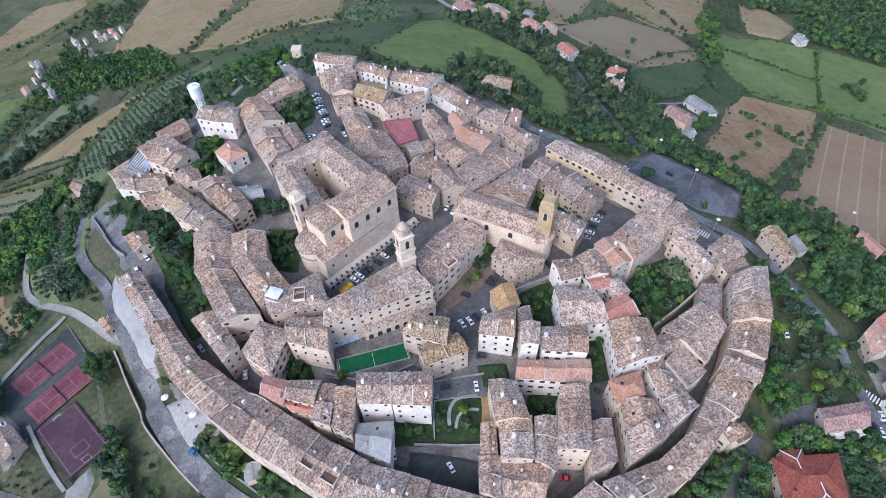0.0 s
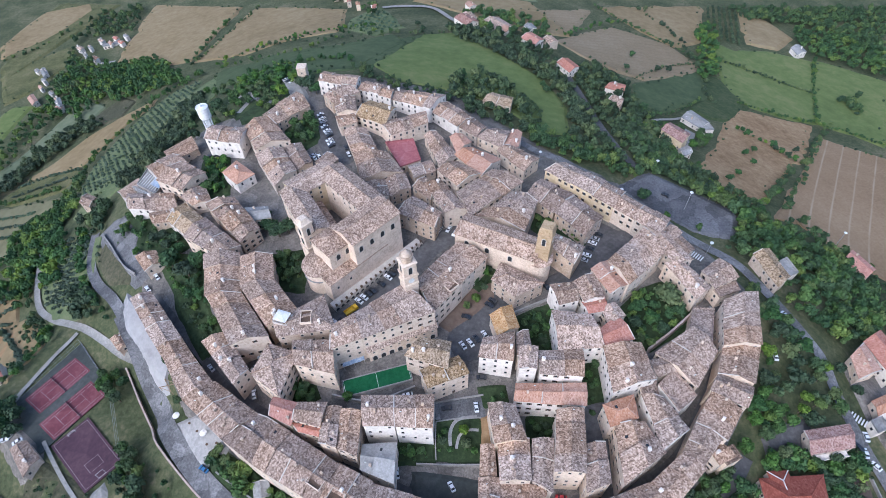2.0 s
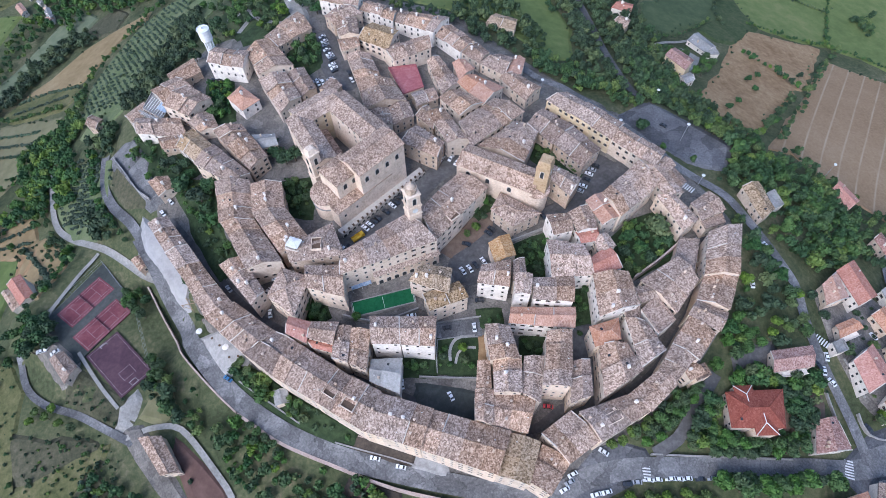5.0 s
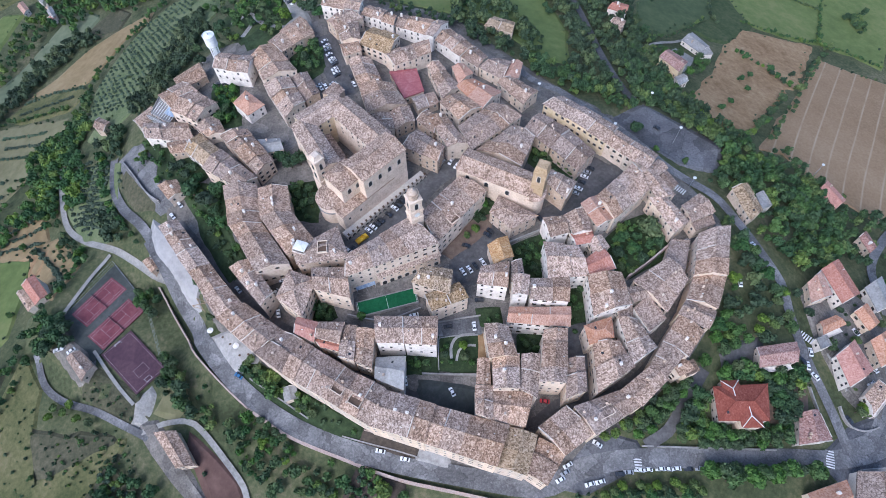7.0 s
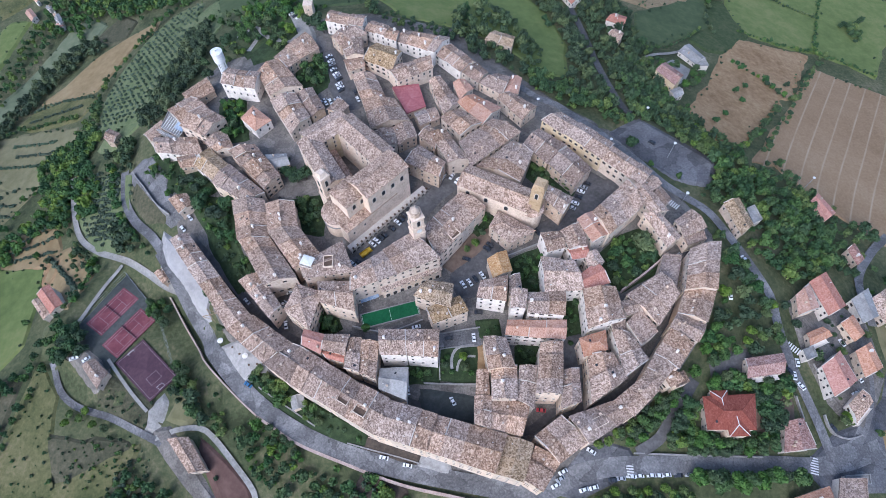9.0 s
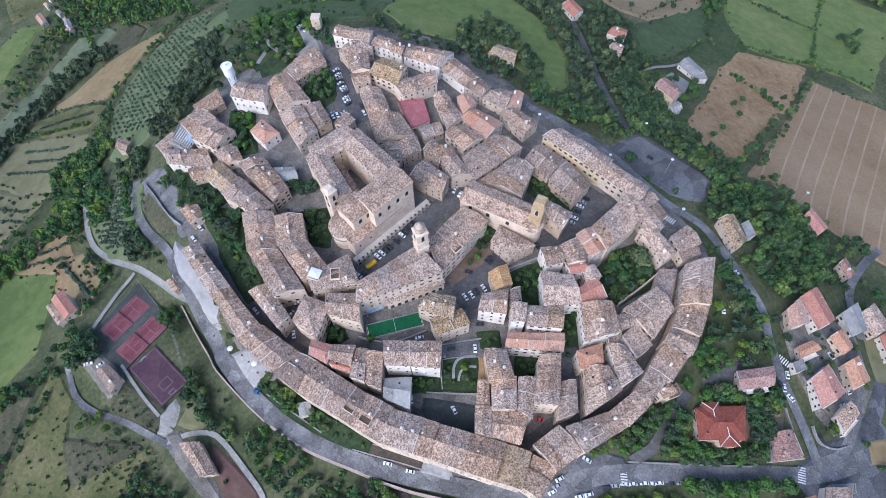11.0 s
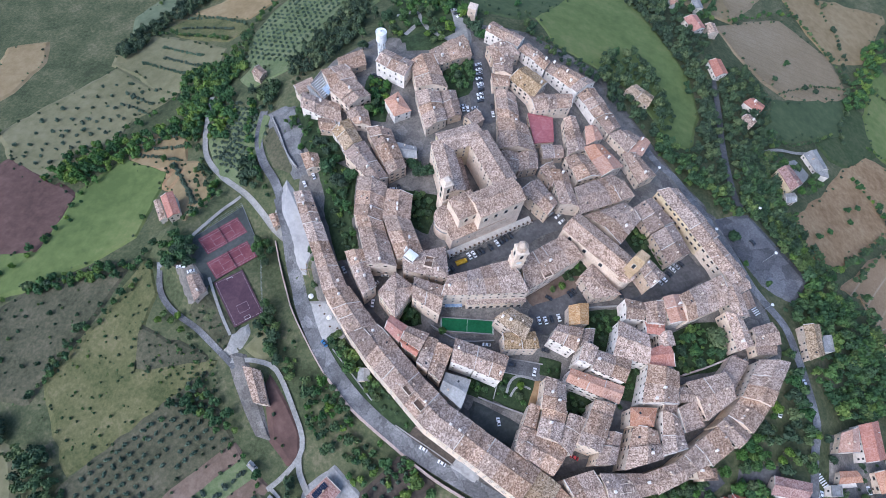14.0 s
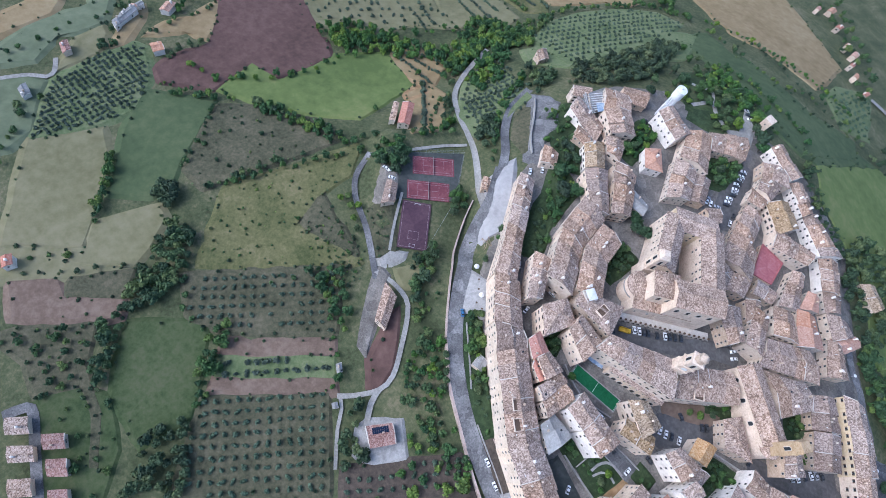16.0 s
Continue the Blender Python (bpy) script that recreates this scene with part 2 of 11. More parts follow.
LAWN = speckled("green_lawn", [(0.018, 0.030, 0.012), (0.032, 0.050, 0.02), (0.055, 0.078, 0.032)], 0.5, 0.05, 0.95, 0.3, 0.5)
LEAF = [
    speckled("leaves_dark", [(0.022, 0.046, 0.022), (0.042, 0.080, 0.034), (0.074, 0.124, 0.052)], 0.5, 0.1, 0.7, 0.0, 0.5, 0.25),
    speckled("leaves_mid", [(0.034, 0.060, 0.023), (0.062, 0.112, 0.038), (0.108, 0.168, 0.058)], 0.5, 0.1, 0.7, 0.0, 0.5, 0.25),
    speckled("leaves_light", [(0.052, 0.085, 0.026), (0.105, 0.152, 0.044), (0.180, 0.226, 0.070)], 0.5, 0.1, 0.7, 0.0, 0.5, 0.25),
    speckled("leaves_olive", [(0.035, 0.056, 0.035), (0.071, 0.102, 0.068), (0.120, 0.156, 0.104)], 0.5, 0.1, 0.75, 0.0, 0.5, 0.2),
]
BARK = speckled("bark", [(0.05, 0.038, 0.028), (0.10, 0.08, 0.06), (0.15, 0.12, 0.09)], 3, 0.4, 0.95, 0.4)


# ---- mesh helpers ----
def mesh_of(name, verts, faces, mats, index=None, smooth=False):
    me = bpy.data.meshes.new(name)
    me.from_pydata([tuple(map(float, v)) for v in verts], [], [tuple(map(int, f)) for f in faces])
    for m in mats:
        me.materials.append(m)
    if index is not None:
        me.polygons.foreach_set("material_index", np.asarray(index, np.int32))
    if smooth:
        me.polygons.foreach_set("use_smooth", np.ones(len(me.polygons), bool))
    me.update()
    return me


def box(x0, x1, y0, y1, z0, z1):
    v = [(x, y, z) for z in (z0, z1) for x, y in ((x0, y0), (x1, y0), (x1, y1), (x0, y1))]
    f = [(0, 3, 2, 1), (4, 5, 6, 7), (0, 1, 5, 4), (1, 2, 6, 5), (2, 3, 7, 6), (3, 0, 4, 7)]
    return v, f


def joined(pieces):
    """Several (verts, faces) as one."""
    vs, fs = [], []
    for v, f in pieces:
        o = len(vs)
        vs += list(v)
        fs += [tuple(i + o for i in q) for q in f]
    return vs, fs


def part(name, data, parent, m=None, label=""):
    """One mesh as a part under a thing or a part."""
    ob = new(name, data)
    ob.parent = parent
    if m is not None:
        ob.matrix_basis = m
    return tagged(ob, label)


def thing(name, m, label, category, group=""):
    ob = new(name)
    ob.empty_display_size = 0.5
    ob.matrix_world = m
    return tagged(ob, label, category, group)


def tube(r0, r1, z0, z1, n=16, x=0, y=0, cap=True):
    """An upright tapered cylinder."""
    a = [2 * math.pi * i / n for i in range(n)]
    v = [(x + r0 * math.cos(t), y + r0 * math.sin(t), z0) for t in a] + [(x + r1 * math.cos(t), y + r1 * math.sin(t), z1) for t in a]
    f = [(i, (i + 1) % n, n + (i + 1) % n, n + i) for i in range(n)]
    if cap:
        f += [tuple(range(n - 1, -1, -1)), tuple(range(n, 2 * n))]
    return v, f


# ---- ground ----
# spot heights of the hill: the walled town, then the country round it
TOWN_SPOTS = [(25, 115, 1), (-12, 172, 4), (-60, 210, 6), (-30, 228, 5), (-85, 255, 9), (-75, 296, 8), (-125, 215, 4), (-165, 200, -3), (85, 190, 2), (103, 158, 2),
              (128, 125, 1), (107, 110, 0), (92, 85, -1), (40, 70, -4), (-38, 60, -5), (-85, 98, -2), (-42, 84, -1), (-110, 130, -2), (10, 52, -7), (60, 60, -4), (-10, 250, 5), (45, 215, 2)]
LAND_SPOTS = [(-151, 115, -17), (-192, 104, -31), (-138, 68, -27), (-168, 92, -28), (-217, 89, -41), (-145, 43, -31), (-122, 25, -29), (-66, 2, -30), (0, 28, -15), (83, 25, -16), (171, 37, -26), (193, 80, -25),
              (158, 152, -9), (228, 202, -46), (217, 172, -37), (167, 222, -26), (142, 267, -28), (230, 336, -67), (316, 362, -95), (131, 325, -41), (88, 357, -28), (69, 405, -36), (12, 324, -11), (32, 288, -9), (-235, 167, -53), (-329, 325, -95), (-250, 129, -60)]
FAR_SPOTS = [(-900, 900, -170), (0, 900, -110), (900, 900, -190), (-800, 0, -130), (-450, 60, -90), (0, -350, -75), (-350, -250, -75), (500, 0, -80), (900, -300, -120), (-420, 700, -130), (450, 650, -130),
             (-2500, 2500, -160), (2500, 2500, -180), (0, 3000, -120), (-3000, -500, -140), (3000, -500, -150), (0, -2500, -120)]
SPOTS = np.array(TOWN_SPOTS + LAND_SPOTS + FAR_SPOTS, float)


def kernel(d):
    return np.sqrt(d * d + 900.0)


def hill_weights():
    d = np.hypot(SPOTS[:, None, 0] - SPOTS[None, :, 0], SPOTS[:, None, 1] - SPOTS[None, :, 1])
    n = len(SPOTS)
    a = np.zeros((n + 1, n + 1))
    a[:n, :n] = kernel(d) - 3.0 * np.eye(n)
    a[n, :n] = a[:n, n] = 1
    return np.linalg.solve(a, np.append(SPOTS[:, 2], 0))


HILL = hill_weights()


# levelled terraces: centre, direction, half sizes, height
PADS = [(-171.5, 93.0, 56, 22, 38, -28.0), (122.0, 196.0, -36, 24, 10, -5.0)]


def ground_z(x, y):
    """Height of the ground at x, y (numbers or arrays)."""
    x, y = np.asarray(x, float), np.asarray(y, float)
    d = np.hypot(x[..., None] - SPOTS[:, 0], y[..., None] - SPOTS[:, 1])
    z = kernel(d) @ HILL[:-1] + HILL[-1]
    for cx, cy, ang, hu, hv, level in PADS:
        c, s = math.cos(math.radians(ang)), math.sin(math.radians(ang))
        u, v = (x - cx) * c + (y - cy) * s, (y - cy) * c - (x - cx) * s
        off = np.hypot(np.maximum(np.abs(u) - hu, 0), np.maximum(np.abs(v) - hv, 0))
        k = np.clip(1 - off / 14.0, 0, 1)
        k = k * k * (3 - 2 * k)
        z = z * (1 - k) + level * k
    return z


def spread_axis(n, near, far):
    t = np.linspace(-1, 1, n)
    return near * t * 1.0 + (far - near) * np.sign(t) * np.abs(t) ** 5


def build_ground():
    ax, ay = spread_axis(261, 560, 4500), spread_axis(261, 560, 4500) + 180
    gx, gy = np.meshgrid(ax, ay)
    rough = np.array([noise.noise((x * 0.02, y * 0.02, 3.0)) for x, y in zip(gx.ravel(), gy.ravel())]).reshape(gx.shape)
    inner = np.clip((np.hypot((gx + 5) / 190, (gy - 160) / 150) - 1.0) * 2, 0, 1)
    z = ground_z(gx, gy) - 0.35 + np.minimum(rough, 0) * 1.2 * inner
    v = np.stack([gx.ravel(), gy.ravel(), z.ravel()], 1)
    n = len(ax)
    i = (np.arange(n - 1)[:, None] * n + np.arange(n - 1)[None, :]).ravel()
    f = np.stack([i, i + 1, i + n + 1, i + n], 1)
    ob = new("ground", mesh_of("ground", v, f, [GRASS], smooth=True))
    tagged(ob, "rough grassy hillside falling away from the walled town", "ground", kind="structure")


build_ground()


ROADS, PLANS, SHEETS = [], [], []


def ragged(corners, step=7.0):
    """The outline with more corners, each a little off the straight, as field edges are."""
    out = []
    for (x0, y0), (x1, y1) in zip(corners, list(corners[1:]) + [corners[0]]):
        d = math.hypot(x1 - x0, y1 - y0)
        n = max(1, int(d / max(step, d / 14)))
        for i in range(n):
            w = 0.0 if i == 0 else min(2.2, d * 0.02) * noise.noise((x0 + i * 3.1, y0, 7.0)) * 2
            out.append((x0 + (x1 - x0) * i / n - (y1 - y0) / d * w, y0 + (y1 - y0) * i / n + (x1 - x0) / d * w))
    return out


MARGINS = []


def patch(name, corners, material, label, category, lift=0.4, cell=9.0):
    """A sheet of ground cover draped over the hill inside the given corners."""
    SHEETS.append(name)
    lift += 0.012 * (len(SHEETS) % 40)
    if category != "pavement":
        corners = ragged(corners)
    if category == "field":
        MARGINS.extend(corners)
    bm = bmesh.new()
    bm.faces.new([bm.verts.new((x, y, 0)) for x, y in corners])
    xs, ys = [c[0] for c in corners], [c[1] for c in corners]
    cell = max(cell, (max(xs) - min(xs)) / 45, (max(ys) - min(ys)) / 45)
    for lo, hi, no in ((min(xs), max(xs), (1, 0, 0)), (min(ys), max(ys), (0, 1, 0))):
        k = lo + cell
        while k < hi:
            bmesh.ops.bisect_plane(bm, geom=bm.verts[:] + bm.edges[:] + bm.faces[:], plane_co=(k * no[0], k * no[1], 0), plane_no=no)
            k += cell
    for v in bm.verts:
        far = max(0.0, math.hypot(v.co.x, v.co.y - 150) - 250)
        v.co.z = float(ground_z(v.co.x, v.co.y)) + lift * 0.75 + 0.002 * far
    rim = [e for e in bm.edges if e.is_boundary]
    ends = {v: Vector((0, 0, 0)) for e in rim for v in e.verts}
    for e in rim:
        mid, inner = (e.verts[0].co + e.verts[1].co) / 2, e.link_faces[0].calc_center_median()
        d = (e.verts[1].co - e.verts[0].co).to_2d()
        n = Vector((d.y, -d.x, 0))
        n *= (1 if n.dot(mid - inner) > 0 else -1) / max(n.length, 1e-6)
        for v in e.verts:
            ends[v] += n
    low = {}
    for v, n in ends.items():
        h = v.co.z - float(ground_z(v.co.x, v.co.y)) + 0.5
        q = v.co + n.normalized() * h * 3.2
        low[v] = bm.verts.new((q.x, q.y, min(v.co.z - h, float(ground_z(q.x, q.y)) - 0.5)))
    for e in rim:
        bm.faces.new((e.verts[0], e.verts[1], low[e.verts[1]], low[e.verts[0]]))
    bmesh.ops.recalc_face_normals(bm, faces=bm.faces)
    if sum(f.normal.z for f in bm.faces) < 0:
        bmesh.ops.reverse_faces(bm, faces=bm.faces)
    me = bpy.data.meshes.new(name)
    bm.to_mesh(me)
    bm.free()
    me.materials.append(material)
    return tagged(new(name, me), label, category, kind="structure")


def smooth_line(points, step=4.0):
    """Points along a curve through the given ones."""
    p = np.array(points, float)
    out = []
    for i in range(len(p) - 1):
        a, b, c, d = p[max(i - 1, 0)], p[i], p[i + 1], p[min(i + 2, len(p) - 1)]
        n = max(2, int(np.hypot(*(c - b)) / step))
        for k in range(n):
            t = k / n
            out.append(0.5 * (2 * b + (c - a) * t + (2 * a - 5 * b + 4 * c - d) * t * t + (3 * b - a - 3 * c + d) * t ** 3))
    out.append(p[-1])
    return np.array(out)


def sides(line, width):
    d = np.gradient(line, axis=0)
    d /= np.hypot(d[:, 0], d[:, 1])[:, None]
    nrm = np.stack([-d[:, 1], d[:, 0]], 1)
    return line + nrm * width / 2, line - nrm * width / 2


def road(name, points, width, material, label, category="road", lift=0.55):
    line = smooth_line(points)
    ROADS.append((line, width))
    rows = [line + (sides(line, width)[0] - line) * k for k in (1, 0, -1)]
    n = len(line)
    v = []
    for r in rows:
        z = ground_z(r[:, 0], r[:, 1])
        far = np.maximum(0, np.hypot(r[:, 0], r[:, 1] - 150) - 250)
        v += [(x, y, max(h, hc) * 0.9 + hc * 0.1 + lift + 0.0025 * fr) for (x, y), h, hc, fr in zip(r, z, ground_z(line[:, 0], line[:, 1]), far)]
    f = [(i + n * k + 1, i + n * k, i + n * (k + 1), i + n * (k + 1) + 1) for k in (0, 1) for i in range(n - 1)]
    return tagged(new(name, mesh_of(name, v, f, [material], smooth=True)), label, category, kind="structure")


def long_wall(name, points, height, thick, material, label, category="wall", base=-1.5):
    """A wall that follows a curve over the ground, with thickness and a flat coping."""
    line = smooth_line(points)
    a, b = sides(line, thick)
    z = ground_z(line[:, 0], line[:, 1])
    n = len(line)
    v = [(*p, h + base) for p, h in zip(a, z)] + [(*p, h + height) for p, h in zip(a, z)] + [(*p, h + height) for p, h in zip(b, z)] + [(*p, h + base) for p, h in zip(b, z)]
    f = []
    for i in range(n - 1):
        f += [(i + n * k, i + 1 + n * k, i + 1 + n * (k + 1), i + n * (k + 1)) for k in range(3)]
    f += [(0, n, 2 * n, 3 * n), (n - 1, 4 * n - 1, 3 * n - 1, 2 * n - 1)]
    return tagged(new(name, mesh_of(name, v, f, [material])), label, category, kind="structure")


GROVE = speckled("grove_grass", [(0.078, 0.108, 0.044), (0.120, 0.148, 0.066), (0.165, 0.178, 0.094)], 0.5, 0.05, 0.95, 0.2, 0.5)
TAN = speckled("stubble_tan", [(0.195, 0.140, 0.068), (0.245, 0.182, 0.094), (0.285, 0.222, 0.124)], 0.15, 0.02, 0.95, 0.15, 0.5)
TANROWS = striped("drilled_tan_soil", [(0.22, 0.142, 0.075), (0.28, 0.188, 0.105), (0.33, 0.235, 0.14)], (0.46, 0.37, 0.26), 12.0, 55, 0.9)
TANLINES = striped("terraced_stubble", [(0.190, 0.138, 0.076), (0.240, 0.182, 0.108), (0.285, 0.225, 0.144)], (0.13, 0.115, 0.06), 7.0, 12, 0.8)
GREENF = speckled("bright_meadow", [(0.086, 0.118, 0.034), (0.122, 0.156, 0.048), (0.170, 0.186, 0.068)], 0.12, 0.012, 0.95, 0.1, 0.55)
DEEPGREEN = speckled("deep_green_crop", [(0.050, 0.071, 0.031), (0.068, 0.093, 0.040), (0.092, 0.112, 0.052)], 0.15, 0.015, 0.95, 0.1, 0.5)
REDSOIL = speckled("dark_red_ploughed_soil", [(0.076, 0.045, 0.036), (0.104, 0.061, 0.050), (0.136, 0.084, 0.068)], 0.2, 0.02, 0.95, 0.3, 0.5)
DRYGRASS = speckled("dry_yellow_grass", [(0.052, 0.062, 0.022), (0.090, 0.095, 0.036), (0.128, 0.122, 0.052), (0.175, 0.152, 0.078)], 0.5, 0.045, 0.95, 0.3, 0.6)
GREYSOIL = speckled("grey_orchard_soil", [(0.042, 0.043, 0.023), (0.064, 0.064, 0.036), (0.090, 0.085, 0.050), (0.124, 0.110, 0.070)], 0.5, 0.05, 0.95, 0.2, 0.5)
DARKSOIL = speckled("dark_garden_soil", [(0.044, 0.036, 0.028), (0.068, 0.054, 0.042), (0.104, 0.080, 0.060)], 0.6, 0.1, 0.95, 0.2, 0.5)
# Paler than the grass itself: distance haze is put into this far-field colour.
FARGREEN = speckled("haze_paled_green_grass", [(0.092, 0.112, 0.064), (0.124, 0.146, 0.084), (0.160, 0.176, 0.106)], 0.12, 0.012, 0.95, 0.1, 0.5)
MEADOW = speckled("green_meadow_grass", [(0.026, 0.044, 0.016), (0.041, 0.062, 0.022), (0.062, 0.080, 0.032), (0.082, 0.091, 0.044)], 0.3, 0.03, 0.95, 0.2, 0.55)
PALEDRY = speckled("pale_dry_stubble", [(0.128, 0.122, 0.060), (0.166, 0.155, 0.082), (0.202, 0.184, 0.106)], 0.15, 0.015, 0.95, 0.1, 0.5)
REDBROWN = speckled("reddish_garden_soil", [(0.112, 0.078, 0.056), (0.152, 0.107, 0.078), (0.195, 0.145, 0.108)], 0.3, 0.04, 0.95, 0.2, 0.5)
BROWNSOIL = speckled("brown_bare_soil", [(0.20, 0.122, 0.058), (0.285, 0.186, 0.096), (0.36, 0.255, 0.142)], 0.25, 0.03, 0.95, 0.2, 0.5)

patch("town_paving", [(-146, 143), (-156, 174), (-170, 212), (-166, 240), (-146.6, 266.7), (-108.7, 269.2), (-83.2, 292.3), (-52, 299.6), (1.8, 294.1), (45.6, 247.2), (66.6, 224.8), (96.8, 203.9), (116.8, 168.6), (132.8, 136.9), (132.6, 118.1), (119.8, 87.2), (103.1, 66.4), (80.5, 46.1), (57.4, 31.5), (38.8, 17.6), (-0.1, 26.4), (-39.3, 42.1), (-76.2, 61.8), (-109.9, 85.7)], PAVING, "dark grey town paving of streets and squares", "pavement", 0.15)
patch("meadow", [(-49.6, 325), (-19, 409.9), (6, 419.3), (39.1, 371.7), (67.8, 332.5), (78.2, 298.5), (72, 258.5), (57.2, 258.4), (32.9, 292.3), (4.4, 298.6), (-31.3, 302.5)], GREENF, "bright green mown meadow on a hill", "field", 0.4)
patch("crop_field", [(-157.8, 396.4), (-80.7, 385.6), (-38.2, 395.5), (-19, 409.9), (-49.6, 325), (-84, 318.2)], DEEPGREEN, "dark green crop field beside the meadow", "field", 0.4)
patch("stubble_field", [(-332.9, 476.5), (-352.5, 647), (-226.8, 584.7), (-238.2, 454.2), (-266.6, 465.9)], TAN, "tan stubble field", "field", 0.4)
patch("stubble_field", [(-230.4, 448.1), (-205.1, 570.2), (-169.9, 554.9), (-99.5, 515.1), (-94.6, 436.8), (-140.7, 435.9), (-173.6, 423.7)], TAN, "tan stubble field", "field", 0.4)
patch("stubble_field", [(93.7, 426.9), (129.4, 466.8), (160, 493.1), (208.1, 473.4), (226.2, 440.6), (214.8, 418), (159.7, 383.5), (136.4, 387.4), (110.8, 402.2)], TANLINES, "tan stubble field with terrace lines", "field", 0.4)
patch("stubble_field", [(60.6, 503.8), (143.7, 535.2), (105.4, 450.2), (78, 471.7)], TANLINES, "tan stubble field with terrace lines", "field", 0.4)
patch("stubble_field", [(159.8, 550.3), (281.5, 592.9), (250.8, 500.7), (215.1, 473.9), (189.6, 497.5)], TAN, "tan stubble field", "field", 0.4)
patch("crop_field", [(147.6, 367.9), (224.5, 426.3), (212, 373.2), (145.8, 322.3), (140.4, 333.4)], DEEPGREEN, "dark green crop field", "field", 0.4)
patch("meadow", [(255.6, 459.3), (293.3, 442.5), (333.4, 422), (313.6, 373.7), (277.6, 372.3), (244.5, 378.4), (243.3, 409.6)], GREENF, "bright green mown meadow between hedges", "field", 0.4)
patch("meadow", [(371, 489.7), (392.5, 480.3), (426.2, 460.5), (359.5, 347.8), (340.6, 362.7), (314.2, 373.8), (335.5, 420.6)], GREENF, "bright green meadow above a hedge", "field", 0.4)
patch("soil_field", [(155.1, 242.2), (235.8, 364.4), (304.5, 366.2), (252.4, 293.2), (175.2, 213.6), (152.3, 227.3)], BROWNSOIL, "brown bare field with single olive trees", "field", 0.4)
patch("soil_field", [(306.2, 345.8), (352, 322), (420, 262), (330, 138), (271, 152.9), (232.1, 179.4), (204.6, 209.9), (187.8, 206.2)], TANROWS, "tan field with pale drill lines", "field", 0.4)
patch("meadow", [(-517.5, 585.7), (-504.5, 698.5), (-416, 673.1), (-469.4, 504.5)], DRYGRASS, "pale green far field", "field", 0.4)
patch("stubble_field", [(-314.3, 389.6), (-294, 414.3), (-274.3, 397.9), (-277.6, 378.4), (-298.6, 376.2)], GREYSOIL, "brownish rough plot", "field", 0.4)
patch("stubble_field", [(-286.2, 157), (-244.2, 155.8), (-226.2, 136.2), (-248.9, 136.7), (-280.3, 145.3)], BROWNSOIL, "bare soil strip by the farmhouse", "field", 0.4)
patch("meadow", [(-314.1, 31.7), (-327.6, 60.4), (-303.6, 69.4), (-310.6, 118), (-296.6, 153.2), (-258, 148.8), (-244.9, 95.7), (-260.9, 75.5), (-288.9, 49.5)], GREENF, "bright green meadow beside the ploughed field", "field", 0.8)
patch("rough_field", [(-201.4, -35.6), (-240.3, -0.5), (-229.4, 45.9), (-223.5, 82), (-206.2, 63.3), (-203.6, 39), (-194.1, 19.1), (-167.3, 32.6), (-152.8, 38.2)], DRYGRASS, "yellow-green rough slope", "field", 0.4)
patch("orchard_ground", [(-200.2, -45.9), (-158.3, 27.3), (-126.9, 5.3), (-158.2, -40), (-175.1, -54)], GREYSOIL, "grey soil of a young orchard", "field", 0.4)
patch("orchard_ground", [(-134.8, -66.7), (-102.1, -14), (-61.1, -37.7), (-101.7, -96.6)], GREYSOIL, "grey soil of an olive orchard", "field", 0.4)
road("side_road", [(176.6, 31.6), (173.4, 45.8), (169.7, 57.8), (165.6, 70.2), (161.9, 85.4), (160.8, 96.1), (159.9, 107.2), (151.3, 123.7), (143.8, 136.9), (135.6, 151.6), (122.7, 161.4), (111.4, 172), (95.3, 196.5), (80.5, 208.3), (61.9, 226.9), (52.4, 231.1), (35.4, 248.3)], 4.8, ROADGREY, "grey asphalt road along the town's edge", "road", 0.55)
road("gravel_track", [(-257.5, 216), (-243.6, 182.2), (-228.9, 161.8), (-202.5, 144.1), (-181.1, 134.8), (-166.4, 126.1), (-152.9, 117.1), (-143.1, 112.3)], 3.6, GRAVEL, "pale gravel track", "road", 0.55)
road("farm_road", [(-213.3, 81.5), (-204.2, 66), (-190.8, 57.1), (-171.6, 51.6), (-154.3, 44.4), (-140.3, 38.3)], 3.4, ROADGREY, "narrow grey farm road", "road", 0.55)
road("gravel_track", [(-145, 40.5), (-134.1, 44.2), (-121.6, 44.8), (-113.2, 40.2), (-100.3, 27.5), (-90.8, 16.5), (-89, 7.2), (-93.8, -4.4), (-98.5, -11.3)], 2.6, GRAVEL, "pale gravel farm track", "road", 0.55)
road("gravel_track", [(-89, 7.2), (-85.5, 0.3), (-75.7, -8.9)], 3.0, GRAVEL, "pale gravel drive", "road", 0.55)
FADEDLINE = speckled("faded_court_line", [(0.26, 0.20, 0.20), (0.36, 0.29, 0.29), (0.44, 0.38, 0.37)], 2.0, 0.3, 0.8, 0.0, 0.5)
REDCOURT = speckled("red_court_paint", [(0.115, 0.036, 0.045), (0.165, 0.050, 0.060), (0.215, 0.085, 0.092)], 0.5, 0.08, 0.85, 0.0, 0.6)
DARKCOURT = speckled("dark_court_asphalt", [(0.042, 0.048, 0.044), (0.062, 0.068, 0.062), (0.090, 0.094, 0.086)], 0.5, 0.08, 0.9, 0.0, 0.6)
PURPLECOURT = speckled("faded_purple_court", [(0.055, 0.03, 0.042), (0.078, 0.042, 0.055), (0.105, 0.06, 0.07)], 0.5, 0.08, 0.9, 0.0, 0.6)
